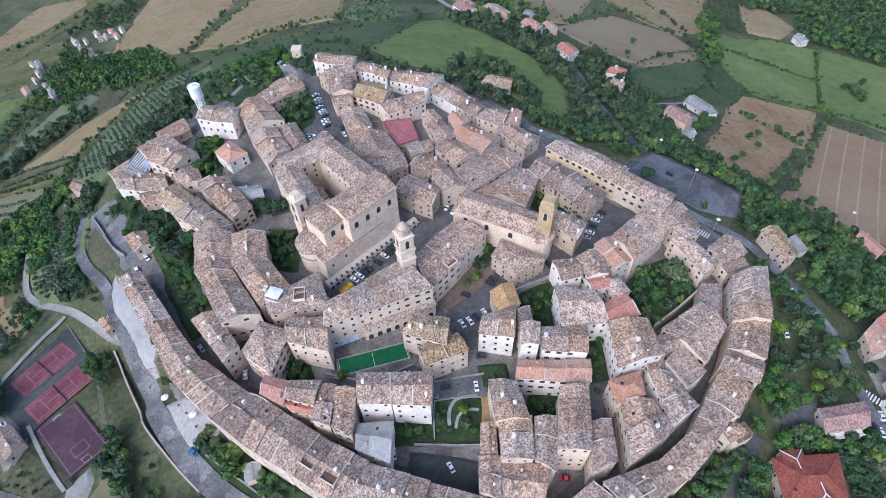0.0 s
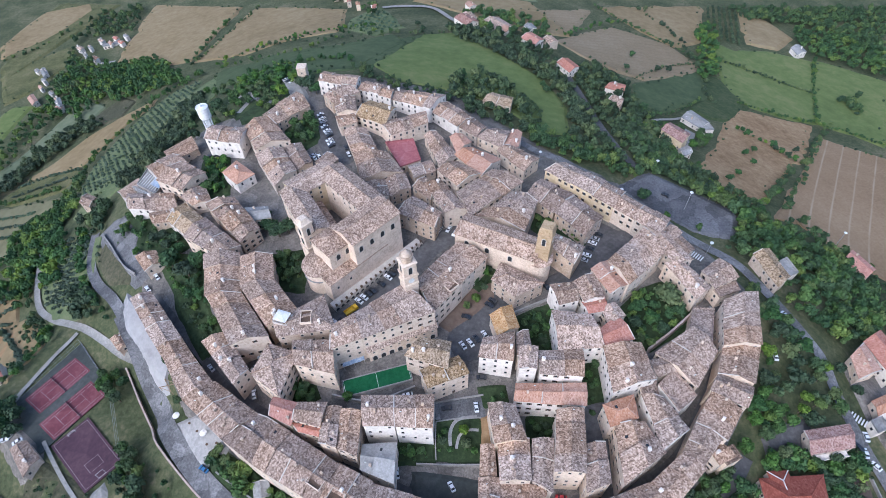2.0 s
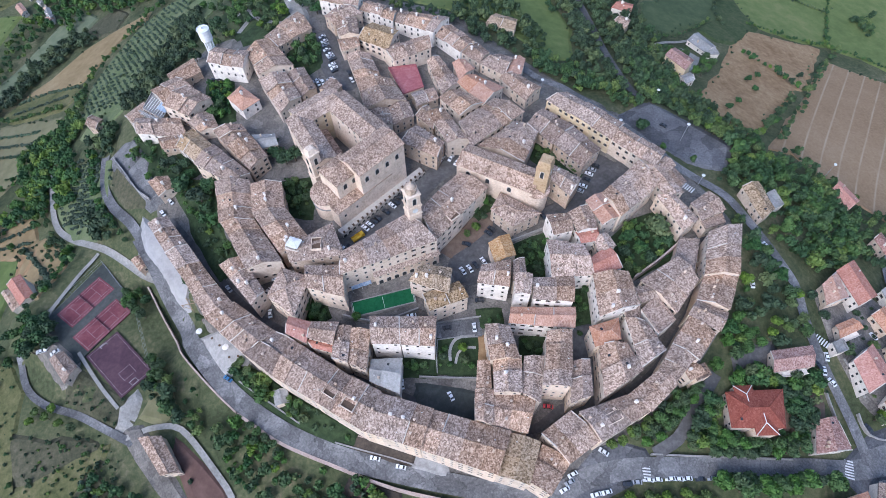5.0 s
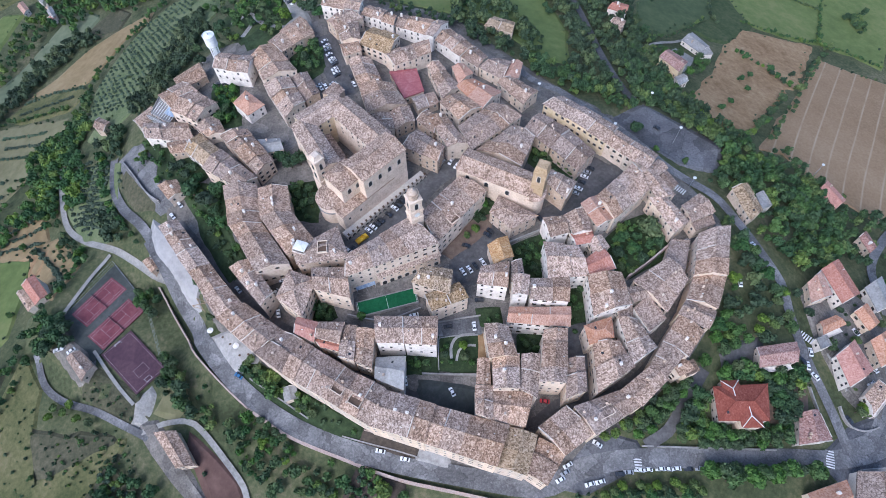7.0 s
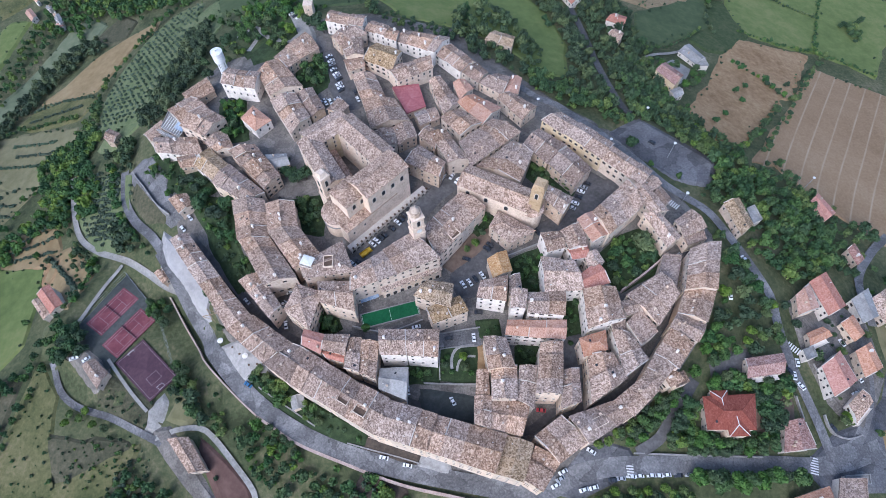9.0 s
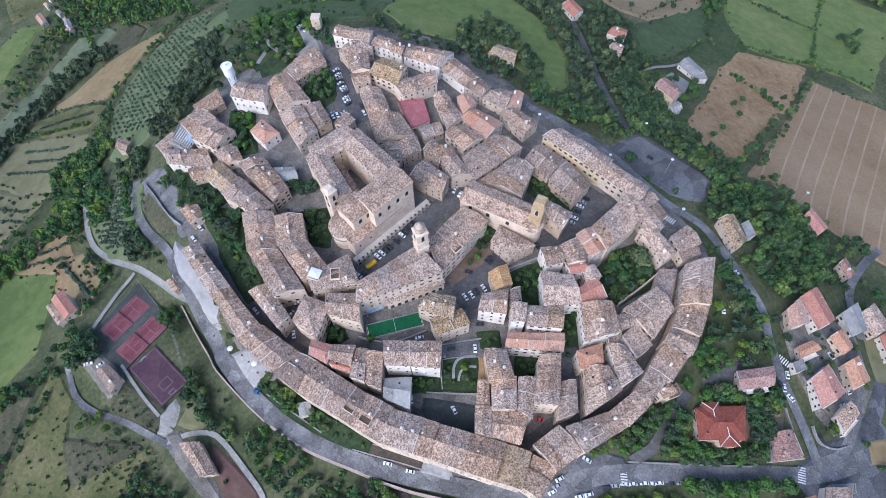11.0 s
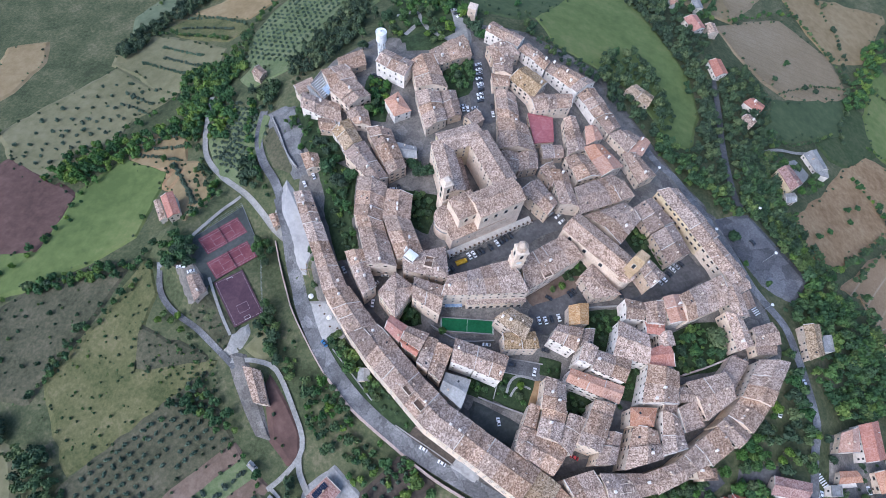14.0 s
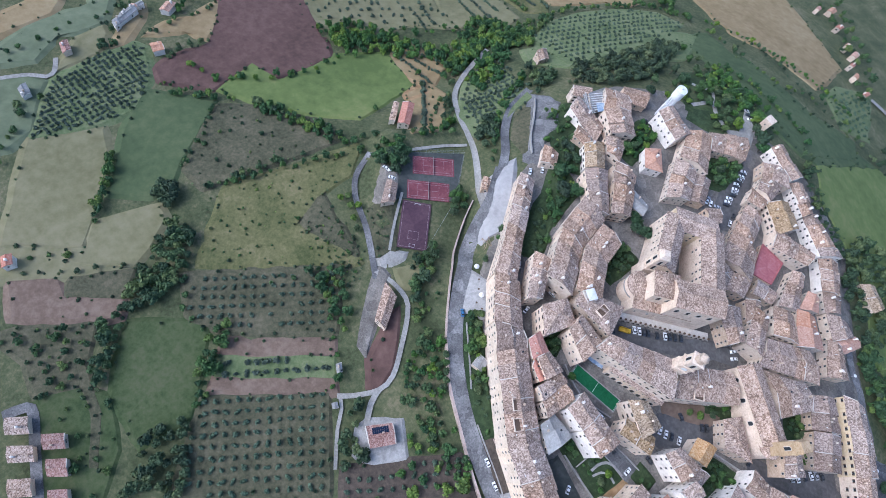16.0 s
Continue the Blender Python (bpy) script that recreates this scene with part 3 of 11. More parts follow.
TURF = speckled("green_turf", [(0.008, 0.070, 0.025), (0.013, 0.095, 0.035), (0.020, 0.112, 0.045)], 0.8, 0.1, 0.9, 0.1, 0.5)

patch("car_park", [(92.1, 206.1), (111.8, 216.6), (147.2, 185.6), (141, 172.2), (123.6, 174.1), (101.7, 195.4)], ROADMID, "grey asphalt car park beside the town", "pavement", 0.45)
patch("garden", [(29.1, 120.1), (45, 127.4), (46, 105.2), (30.1, 104.9)], LAWN, "overgrown green garden", "garden", 0.6)
patch("garden", [(73.8, 122.3), (86.3, 133.2), (101.1, 138.2), (106.1, 127.2), (102.9, 116.6), (82.2, 104.8), (76.3, 110.5)], LAWN, "walled green garden with trees", "garden", 0.6)
patch("garden", [(54.1, 102.2), (64, 102.1), (65.6, 85.8), (52.8, 82.1)], LAWN, "green garden between houses", "garden", 0.6)
patch("garden", [(-5.4, 76.4), (10.9, 77), (11.6, 62.4), (-5.4, 63.1)], LAWN, "small green garden", "garden", 0.6)
patch("garden", [(11.9, 89), (21.5, 89.5), (22.1, 83.7), (13.1, 82.4)], LAWN, "small green garden", "garden", 0.6)
patch("garden", [(-20.4, 69.6), (-7.4, 70.9), (-6.9, 62.4), (-19.3, 61.7)], LAWN, "small green garden", "garden", 0.6)
patch("garden", [(-143.6, 163.4), (-117.9, 158.3), (-113.2, 141.9), (-109.4, 132.4), (-118.2, 129), (-130, 144.1)], LAWN, "green garden with large trees", "garden", 0.6)
patch("garden", [(-119.2, 124.8), (-108.8, 127.8), (-99.7, 116.1), (-106.9, 113.3)], LAWN, "green garden", "garden", 0.6)
patch("garden", [(-87, 154.1), (-68.4, 156.8), (-66.2, 135.3), (-76.3, 137.2)], LAWN, "green garden beside the church", "garden", 0.6)
patch("garden", [(-135.3, 225), (-122, 227.3), (-114.7, 197), (-127.4, 196.2)], LAWN, "green garden with trees", "garden", 0.6)
patch("garden", [(-177.1, 183.8), (-168.4, 198.8), (-143.7, 187), (-126.9, 165.9), (-139.2, 161.1), (-154.5, 170.4)], LAWN, "green garden terrace", "garden", 0.6)
patch("park", [(-92.2, 255.3), (-79, 258.9), (-71.8, 236.4), (-79.1, 228), (-89.9, 236.9)], LAWN, "small town park", "park", 0.6)
patch("park", [(-151.6, 307.6), (-139.8, 342), (-107, 316.9), (-93.3, 292.4), (-107.9, 276.3), (-126.8, 265)], LAWN, "town park on the hilltop", "park", 0.6)
road("inner_street", [(-140, 141.1), (-127, 128.2), (-113, 113.3), (-99.2, 98.7), (-86.5, 88.3), (-69.3, 78.3), (-50.3, 68.4), (-34.7, 60.2), (-14.7, 50.8), (7.3, 43.9), (24.2, 40), (36.3, 41.5), (45.2, 48.2), (58.7, 50.4), (71.2, 53.9), (84.5, 62.3), (95.2, 75.9), (107.3, 94.4), (113.8, 108.4), (117.8, 123), (115.5, 132.2)], 3.6, ASPHALT, "narrow dark inner ring street", "street", 0.5)
long_wall("terrace_wall", [(-187.8, 188.4), (-174.8, 174.4), (-163.2, 161.2), (-153.4, 153.6)], 3.0, 0.6, CONCRETE, "pale terrace wall")
long_wall("garden_wall", [(27.8, 122.5), (44.7, 129.5)], 2.2, 0.5, CONCRETE, "pale garden wall")
long_wall("garden_wall", [(81.4, 103.1), (94, 112.1), (106.7, 122.6)], 4.5, 0.8, BRICKWALL, "high brick garden wall")
long_wall("pitch_wall", [(-46.9, 86.3), (-30.5, 83.5), (-13.9, 89.3)], 2.5, 0.6, CONCRETE, "pale wall below the pitch")
patch("terrace", [(-110.8, 80.7), (-105, 82.6), (-88, 72.2), (-98.9, 66.5)], CONCRETE, "white paved cafe terrace", "terrace", 0.9)
road("side_road", [(223.3, 98.6), (226.4, 125.5), (247.3, 148.2), (269.4, 164.7)], 5, ROADGREY, "grey asphalt street between villas", "road", 0.55)
road("side_road", [(178.8, 34), (192.2, 39.3), (204.8, 57.5), (209.5, 73.9), (207.2, 84.9)], 5, ROADGREY, "grey asphalt street between villas", "road", 0.55)
patch("orchard_ground", [(-248, 252), (-206, 240), (-201, 280), (-199, 315), (-197, 352), (-202, 385), (-225, 382), (-245, 355), (-256, 320), (-258, 290)], GROVE, "grassy ground of an olive grove", "field", 0.62)
patch("orchard_ground", [(-239, 233.7), (-219.5, 296.9), (-205.2, 351.6), (-178, 354.1), (-172, 303.1), (-185, 264.1), (-201.8, 235.3), (-223.3, 223.5)], GROVE, "grassy ground of an olive grove", "field", 0.4)
patch("orchard_ground", [(-232.7, 206.2), (-190.8, 189.8), (-184, 142.7), (-208.6, 147), (-236.3, 179.8)], GROVE, "grassy ground of an olive grove", "field", 0.4)
patch("orchard_ground", [(-231.6, 257.8), (-232.2, 331.4), (-184.1, 378.6), (-165.3, 328.1), (-181.5, 273.6), (-205.4, 238.5)], GROVE, "grassy ground of an olive grove", "field", 0.4)
patch("stubble_field", [(-379.6, 123.6), (-338.1, 219.9), (-320.7, 218.4), (-313.9, 169.9), (-345.2, 119)], PALEDRY, "pale dry field with scattered trees", "field", 0.4)
patch("rough_field", [(-371.5, 241.1), (-379.2, 263.5), (-358.3, 283.3), (-316, 280.3), (-279.2, 270.1), (-273.5, 252.6), (-287.9, 244.9), (-294.5, 232.3), (-293.3, 221.6), (-311.6, 217.3), (-339.2, 234)], PALEDRY, "pale dry field with short rows of olive trees", "field", 0.4)
patch("stubble_field", [(-340.7, 321.9), (-325.1, 335.7), (-303.4, 361), (-278.7, 373), (-246.2, 383.3), (-244.1, 370.7), (-262.1, 357.4), (-268, 339.7), (-280.5, 314), (-302.9, 316.2), (-323.6, 315.2)], TAN, "tan stubble strip", "field", 0.4)
patch("rough_field", [(-406.9, 149), (-364.6, 236.4), (-327.4, 222.4), (-294, 218.1), (-326.2, 175.1), (-361.1, 118.3)], PALEDRY, "dry yellow-green field with scattered trees", "field", 0.5)
patch("stubble_field", [(-444.2, 159.7), (-471.3, 232.3), (-446.8, 247.9), (-432.2, 226.7), (-432, 189.1)], TAN, "tan stubble field", "field", 0.4)
patch("meadow", [(-440.4, 397.5), (-425.5, 440.9), (-405.9, 439.4), (-407.9, 406.7), (-411.5, 368.1), (-416.6, 346.9)], GREENF, "green far meadow", "field", 0.5)
patch("meadow", [(-469.4, 504.5), (-450.7, 541.6), (-426.6, 560.4), (-398.2, 531.3), (-424.1, 470.6), (-439.6, 454.2)], DRYGRASS, "pale green far meadow", "field", 0.5)
patch("rocky_ground", [(-189.9, 36.6), (-177.6, 41.2), (-159.2, 39.3), (-153.9, 30.6), (-167, 24.9), (-185.7, 27.7)], GREYSOIL, "bare rocky slope", "field", 0.5)
patch("rocky_ground", [(-204.8, 30.4), (-203.4, 42.6), (-176.6, 38.1), (-166, 28.3), (-181, 19)], GREYSOIL, "bare rocky slope", "field", 0.5)
patch("concrete_apron", [(-154.5, 141.8), (-150.3, 137.7), (-139.9, 127.2), (-130.6, 117.3), (-123.4, 108.6), (-125, 101.4), (-130.9, 106.9), (-138.9, 115.7), (-149.6, 127.2)], APRON, "smooth pale concrete slope beside the ring road", "pavement", 1.9)
long_wall("garden_wall", [(-91.9, 61.3), (-84, 56.3), (-75.6, 51.2), (-63.1, 43.4)], 1.4, 0.6, CONCRETE, "pale garden wall along the ring road")
long_wall("garden_wall", [(-47.6, 36.1), (-36.6, 33.2), (-24.3, 30.2), (-13.9, 27.3)], 1.2, 0.5, CONCRETE, "pale garden wall along the ring road")
long_wall("garden_wall", [(-38, 38.3), (-26.8, 35.3), (-13.9, 32.1)], 1.2, 0.4, BRICKWALL, "low brick wall of a front garden")
road("side_road", [(82.2, 31.7), (86.4, 34), (92.2, 37.4), (96.5, 42.6), (100.1, 48.1), (105.6, 54.7), (112, 63.2)], 5, ASPHALT, "narrow dark side road under trees", "road", 0.8)
patch("junction", [(47, 16.1), (51.9, 26.8), (58.8, 33.7), (67.4, 35.5), (78.1, 32.8), (81.3, 26.9), (71.2, 22.5), (55.2, 15.2)], ROADMID, "worn grey asphalt of a road junction", "pavement", 0.42)
patch("garden", [(-97.7, 69.3), (-76.1, 60.1), (-63.8, 51.9), (-63.4, 43.9), (-77, 52.2), (-91.4, 62)], LAWN, "strip of green gardens below the houses", "garden", 0.8)
patch("garden", [(-63, 51.8), (-49.4, 44.6), (-39.2, 39.9), (-39.6, 35.5), (-47.9, 36.7), (-63.2, 43.9)], LAWN, "dark green lawn below the houses", "garden", 0.8)
patch("garden", [(-37.7, 38.1), (-14.1, 31.9), (-16.5, 28), (-39.1, 34.6)], DARKSOIL, "brown earth front garden", "garden", 0.9)
patch("yard", [(-13.6, 31.9), (-2, 29), (-2.5, 24.4), (-14.6, 27.1)], CONCRETE, "pale paved forecourt", "pavement", 0.9)
patch("yard", [(-13.5, 57), (11.1, 53.7), (9.8, 44.4), (-12.2, 49.2)], DARKCOURT, "dark asphalt car yard between houses", "pavement", 1.2)
patch("garden", [(-67.4, 96.1), (-58.8, 98.5), (-53.4, 86.5), (-61.1, 83.7)], LAWN, "green garden with bushes", "garden", 0.7)
patch("yard", [(-6.1, 82.8), (12.6, 85.8), (12.9, 78), (-5.4, 76.6)], ROADGREY, "grey asphalt yard with parked cars", "pavement", 0.5)
road("garden_path", [(-0.1, 67), (-0.3, 71.4), (1.2, 75.2), (4.3, 77.2), (10.4, 77.7)], 1.3, CONCRETE, "curved pale garden path", "path", 0.9)
road("garden_path", [(2.1, 66), (3.2, 70.4), (6.2, 72.7), (10.8, 72.7)], 1.1, CONCRETE, "curved pale garden path", "path", 0.95)
patch("patio", [(12.7, 77), (16.2, 77.3), (16.5, 62.2), (12.5, 61.2)], BROWNSOIL, "tan paved patio", "pavement", 0.9)
patch("garden", [(31.3, 78), (39.6, 77.9), (38.5, 68.4), (30.7, 68)], LAWN, "overgrown yard between houses", "garden", 0.8)
patch("garden", [(-129, 141), (-112, 134), (-100.5, 113), (-107, 106), (-117, 121)], LAWN, "overgrown terraced garden behind the wall houses", "garden", 0.9)
patch("garden", [(42.8, 178.9), (56.4, 180.4), (67.1, 165.3), (63.7, 158.9), (48.9, 164.3), (42.1, 170.2)], LAWN, "green garden with trees between houses", "garden", 0.8)
patch("garden", [(11.5, 148.6), (20.7, 150.8), (21.5, 142.9), (13.4, 133.3), (9.6, 137.1)], LAWN, "green garden behind the church", "garden", 0.8)
long_wall("garden_wall", [(-5.9, 83), (4.1, 84.9), (13.2, 86.3)], 1.6, 0.4, CONCRETE, "pale yard wall")
long_wall("garden_wall", [(-5.6, 75.9), (3.3, 77.2), (11.9, 77.5)], 1.2, 0.4, CONCRETE, "pale garden wall")
long_wall("garden_wall", [(-5.6, 75.9), (-5.9, 68.9), (-5.6, 62.2)], 1.4, 0.4, CONCRETE, "pale garden wall")
long_wall("garden_wall", [(-13.1, 60.7), (0.1, 60.3), (11.5, 60.3)], 1.6, 0.5, CONCRETE, "pale garden wall")
road("ring_road", [(-197.9, 195.3), (-193.8, 180.2), (-189, 169.4), (-178, 155.6), (-164.4, 144.1), (-153.1, 131.3)], 5.2, ROADGREY, "worn grey asphalt ring road below the town", "road", 0.55)
road("ring_road", [(-156.1, 134.8), (-149.8, 126.4), (-142.4, 116.7), (-137.2, 106.7), (-132.2, 98.3), (-120.2, 82.3), (-107, 67.7), (-91.2, 53.7), (-74.3, 42.7), (-55.9, 34.3), (-36, 28.2), (-14.6, 23.4), (11.7, 18.7), (28.2, 16.1), (41.1, 16.5), (54.5, 22.9), (71.5, 26.2), (91.1, 27), (121.3, 27.5), (147.8, 28), (167.1, 27.9), (185, 30.7), (205, 37.3)], 8.0, ROADGREY, "worn grey asphalt ring road below the town", "road", 0.55)
long_wall("road_wall", [(-150.3, 111.7), (-141.1, 97.9), (-124.1, 77), (-104.5, 58.9), (-91.6, 48.5)], 2.3, 0.7, BRICKWALL, "pale brick parapet along the ring road")
long_wall("road_wall", [(-91, 48), (-80.3, 41.5), (-69, 35.3), (-48.4, 27.6), (-23.7, 19.2), (-0.2, 14.3), (23.3, 9.6)], 2.3, 1.2, BRICKWALL, "broad pale brick parapet along the ring road")
road("gravel_track", [(-184.4, 133.4), (-189.7, 123.4), (-194.7, 110.8), (-198.8, 98.2), (-199.1, 89)], 2.0, GRAVEL, "pale gravel track beside the courts", "road", 0.55)
patch("crop_field", [(-379.3, 281.5), (-390.3, 302.6), (-382.6, 331.1), (-368.3, 354.7), (-354.3, 390.6), (-346.4, 418.3), (-325.3, 419.5), (-310.4, 408), (-317.3, 390.5), (-330.2, 375.5), (-348, 354.2), (-365.8, 326.1), (-370.6, 291.7)], FARGREEN, "pale green grass field strip", "field", 0.4)
road("gravel_track", [(131, 297.4), (148.6, 313.6), (164.1, 320.8), (176.3, 328)], 2.6, GRAVEL, "pale gravel drive to a villa", "road", 0.55)
patch("yard", [(-144, 43.8), (-138.2, 44.3), (-129, 34.6), (-118.5, 22.6), (-108.6, 12.3), (-112.6, 13.6), (-123.2, 22.8), (-135, 34)], PAVING, "pale trodden farm yard", "pavement", 0.8)
patch("stubble_field", [(-438, -68.1), (-445.1, -41.1), (-440.7, -24.8), (-428.3, -35.5), (-423.9, -58.3), (-421.1, -73)], TAN, "far tan stubble field", "field", 0.5)
patch("meadow", [(-409.3, -73), (-420.9, -52.3), (-426.2, -17.7), (-433.6, 6.3), (-422.9, 0.3), (-406.2, -9.7), (-404.7, -19.6), (-405.3, -39.5), (-390.2, -58.4), (-397, -79.9)], FARGREEN, "pale green far field", "field", 0.5)
patch("stubble_field", [(-375.5, -50), (-397.3, -29.6), (-402.4, -11.1), (-394.7, -12), (-380, -22.9), (-377.8, -38.1)], PALEDRY, "tan far field", "field", 0.5)
patch("stubble_field", [(-380, -13.3), (-397.2, 2.3), (-411.6, 20.5), (-398.6, 13), (-392, 6.5), (-379.5, -6.4)], TAN, "tan far field", "field", 0.5)
patch("crop_field", [(-382.6, -84), (-377.2, -65.8), (-369.5, -59.8), (-353.5, -70), (-335.4, -78.9), (-329.2, -93.5), (-330.2, -99.3)], FARGREEN, "pale green far field", "field", 0.5)
patch("orchard_ground", [(-329.1, -80.9), (-359.4, -61.4), (-370.2, -52.8), (-376.5, -24.2), (-378.7, -1), (-371.1, 4.4), (-340.2, -5.6), (-323, -22.5), (-321.2, -35.5), (-323.8, -63.2)], GROVE, "grassy ground of a dense olive grove", "field", 0.5)
patch("soil_field", [(-350.4, 3), (-354.7, 12.4), (-359.3, 44.2), (-388.9, 64.9), (-402, 75.5), (-381.1, 129.4), (-312.3, 114.3), (-305.7, 73), (-325.6, 55.3), (-319, 33.9), (-316.7, 27), (-338, 1.7)], REDSOIL, "dark red ploughed field", "field", 0.4)
patch("stubble_field", [(-383.2, 10.3), (-388.5, 26.4), (-388.5, 46.9), (-396.1, 67.4), (-383.5, 61.6), (-368.3, 50.4), (-363.3, 44), (-376.1, 33.3)], TAN, "narrow tan field strip", "field", 0.5)
patch("crop_field", [(-285.5, -48.7), (-310.9, -32.4), (-334.1, -10.2), (-305.7, 22), (-285.3, 1.8), (-270.2, -16.2), (-258.9, -25.5), (-255.6, -38.7), (-270, -57.8)], DEEPGREEN, "dark green grass field", "field", 0.45)
patch("rough_field", [(-301, 23), (-288.3, 43.1), (-257.9, 69.7), (-234.1, 76.3), (-239.1, 35.8), (-244.2, 8.6), (-245.2, -11.7), (-264.2, -14.5), (-284.9, 2.3)], GREYSOIL, "brownish rough grass field", "field", 0.4)
patch("stubble_field", [(-268, -116.6), (-298.3, -99.9), (-329.6, -81.7), (-316.7, -44), (-294.3, -48.8), (-268.6, -66.4), (-257.4, -73.6), (-246.1, -82.4)], PALEDRY, "pale dry stubble field", "field", 0.4)
patch("soil_field", [(-243.7, -81.1), (-255.3, -73.1), (-247.1, -38.2), (-239.3, -38.1), (-225.8, -53.6), (-219.9, -64.6), (-235.1, -85.5), (-253.2, -105.4)], PALEDRY, "tan bare field with faint lines", "field", 0.45)
patch("rough_field", [(-266.7, -118.5), (-244.8, -82.9), (-234.2, -85.2), (-218.6, -65.1), (-215.8, -69.3), (-248.4, -124.2)], PALEDRY, "pale rough grass strip", "field", 0.35)
patch("soil_field", [(-244.9, -121), (-234.4, -100.1), (-222, -101), (-204.6, -76.9), (-196.5, -81.6), (-225.7, -125.9)], REDBROWN, "reddish brown bare garden soil", "field", 0.45)
patch("rough_field", [(-222.6, -100.7), (-231.6, -94.6), (-218.4, -64.8), (-205.2, -76.6)], GREYSOIL, "grey-green weedy plot", "field", 0.4)
patch("meadow", [(-191.2, -79.3), (-169.9, -45.4), (-143.2, -64.2), (-130.5, -74.7), (-130.6, -100.4), (-160.5, -102), (-176.1, -92.8)], MEADOW, "green meadow between hedges", "field", 0.4)
patch("rough_field", [(-219.9, -133.3), (-200.6, -93.4), (-183.8, -104.2), (-173.4, -113.8), (-179.8, -130.6), (-200.3, -128.9), (-214.7, -134.9)], GREYSOIL, "rough grass with bushes", "field", 0.35)
patch("meadow", [(-179.8, -130.6), (-173.4, -113.8), (-160.5, -102), (-135.3, -109.5), (-118.7, -124.5), (-134, -146.6)], MEADOW, "green strip beside the villas", "field", 0.35)
patch("dirt_track", [(-186.8, -108.7), (-185, -106), (-156.8, -108.6), (-133.3, -119.9), (-135.5, -123), (-156.7, -113.3)], GREYSOIL, "bare earth track through the grass", "field", 0.5)
road("side_road", [(-179.9, -146.4), (-178, -136), (-172.9, -134.6), (-156.3, -140), (-134.3, -147)], 5, ROADGREY, "grey asphalt street between villas", "road", 0.55)
patch("soil_field", [(-155.8, -44.9), (-123.1, 2.4), (-116.9, -1.9), (-150.3, -49.5)], REDBROWN, "bare brown soil strip", "field", 0.5)
patch("orchard_ground", [(-149.8, -49.7), (-116.4, -2.2), (-107, -7.6), (-141.2, -56.4)], GROVE, "grassy strip with small trees", "field", 0.45)
patch("soil_field", [(-140.7, -56.6), (-106.2, -7.4), (-98.9, -10.4), (-136.5, -62.3)], REDBROWN, "bare brown soil strip", "field", 0.5)
patch("yard", [(-77.7, -10.8), (-78.3, -5.7), (-70.1, 8.4), (-54.8, 0.9), (-61, -13.1), (-69.4, -17.1)], CONCRETE, "pale concrete forecourt of a farmhouse", "pavement", 0.7)
road("gravel_track", [(-98.1, -10.2), (-91.8, -12.6), (-84.6, -19.4), (-69, -30)], 1.8, GRAVEL, "pale gravel track", "road", 0.55)
patch("orchard_ground", [(-66.8, -26.7), (-53.8, -3.5), (-39.6, 22.7), (-21.1, 17.3), (-55.7, -33.3)], DARKSOIL, "brown soil of an orchard", "field", 0.45)
patch("soil_field", [(-104.5, 11.8), (-110.7, 23), (-117.9, 33.7), (-119, 38.6), (-106.4, 29), (-94.7, 18.3), (-90.4, 8.5), (-92, 4.3)], REDSOIL, "bare red-brown garden soil beside the farm track", "field", 0.6)
patch("rough_field", [(-262.7, 147.8), (-252.2, 156.7), (-236, 159.6), (-203.5, 128.9), (-208.3, 109.9), (-237.6, 130.8)], TAN, "bare tan ground beside a villa", "field", 0.5)
patch("rough_field", [(-169.5, 155.9), (-183.2, 170.9), (-184.3, 184.6), (-178.5, 181.9), (-155.3, 157.8), (-157.1, 153.3)], GREYSOIL, "dry brown grass bank between two roads", "field", 0.5)
patch("lane", [(-191.8, 191.6), (-182.1, 194.1), (-175.4, 195.1), (-159.1, 177.5), (-159.6, 169.2), (-154, 163.1), (-146, 153.6), (-152, 150.9), (-159.7, 158.8)], ROADGREY, "pale grey paved lane behind the terrace wall", "pavement", 1.0)
patch("garden", [(-3.7, 117.9), (5.2, 127.4), (12.1, 136.7), (19.1, 138.2), (19.3, 131.3), (11.1, 123.4), (0.8, 115.5)], REDBROWN, "bare brown garden soil beside the square", "garden", 0.9)
patch("rough_field", [(-351.8, 296.9), (-337.8, 318.3), (-287.6, 312.2), (-272.1, 297.3), (-283.2, 282.7), (-334.5, 289.5)], DRYGRASS, "dry grass plot with rows of olive trees", "field", 0.45)
patch("stubble_field", [(-294, 152.9), (-297, 176.5), (-260.4, 177.9), (-249.3, 161.8), (-249.8, 156.3), (-269.2, 150.9)], TAN, "bare tan plot with rows of small trees", "field", 0.45)
patch("stubble_field", [(-452.6, 40.3), (-455.3, 65.3), (-451.1, 98.9), (-437.2, 120.7), (-417.6, 102.5), (-411.5, 65.6), (-429.2, 42.5)], TAN, "far tan stubble field beyond the ploughed soil", "field", 0.5)
patch("stubble_field", [(-29.4, 531.2), (-9.5, 565.6), (82.4, 539.3), (108.8, 448.9), (68.5, 441.7), (41, 467.4), (6.9, 496.5)], TAN, "long tan stubble field behind the roadside houses", "field", 0.6)
patch("meadow", [(-25.3, 570.3), (6.2, 623.4), (68.2, 610), (90.8, 546.9), (-4.4, 568.7)], FARGREEN, "pale green field strip beyond the stubble", "field", 0.6)
road("village_road", [(-61.3, 507.2), (-39.9, 508.2), (-13.3, 500), (4.7, 462.2), (21.4, 429.5)], 4.5, GRAVEL, "pale country road past roadside houses", "road", 0.8)
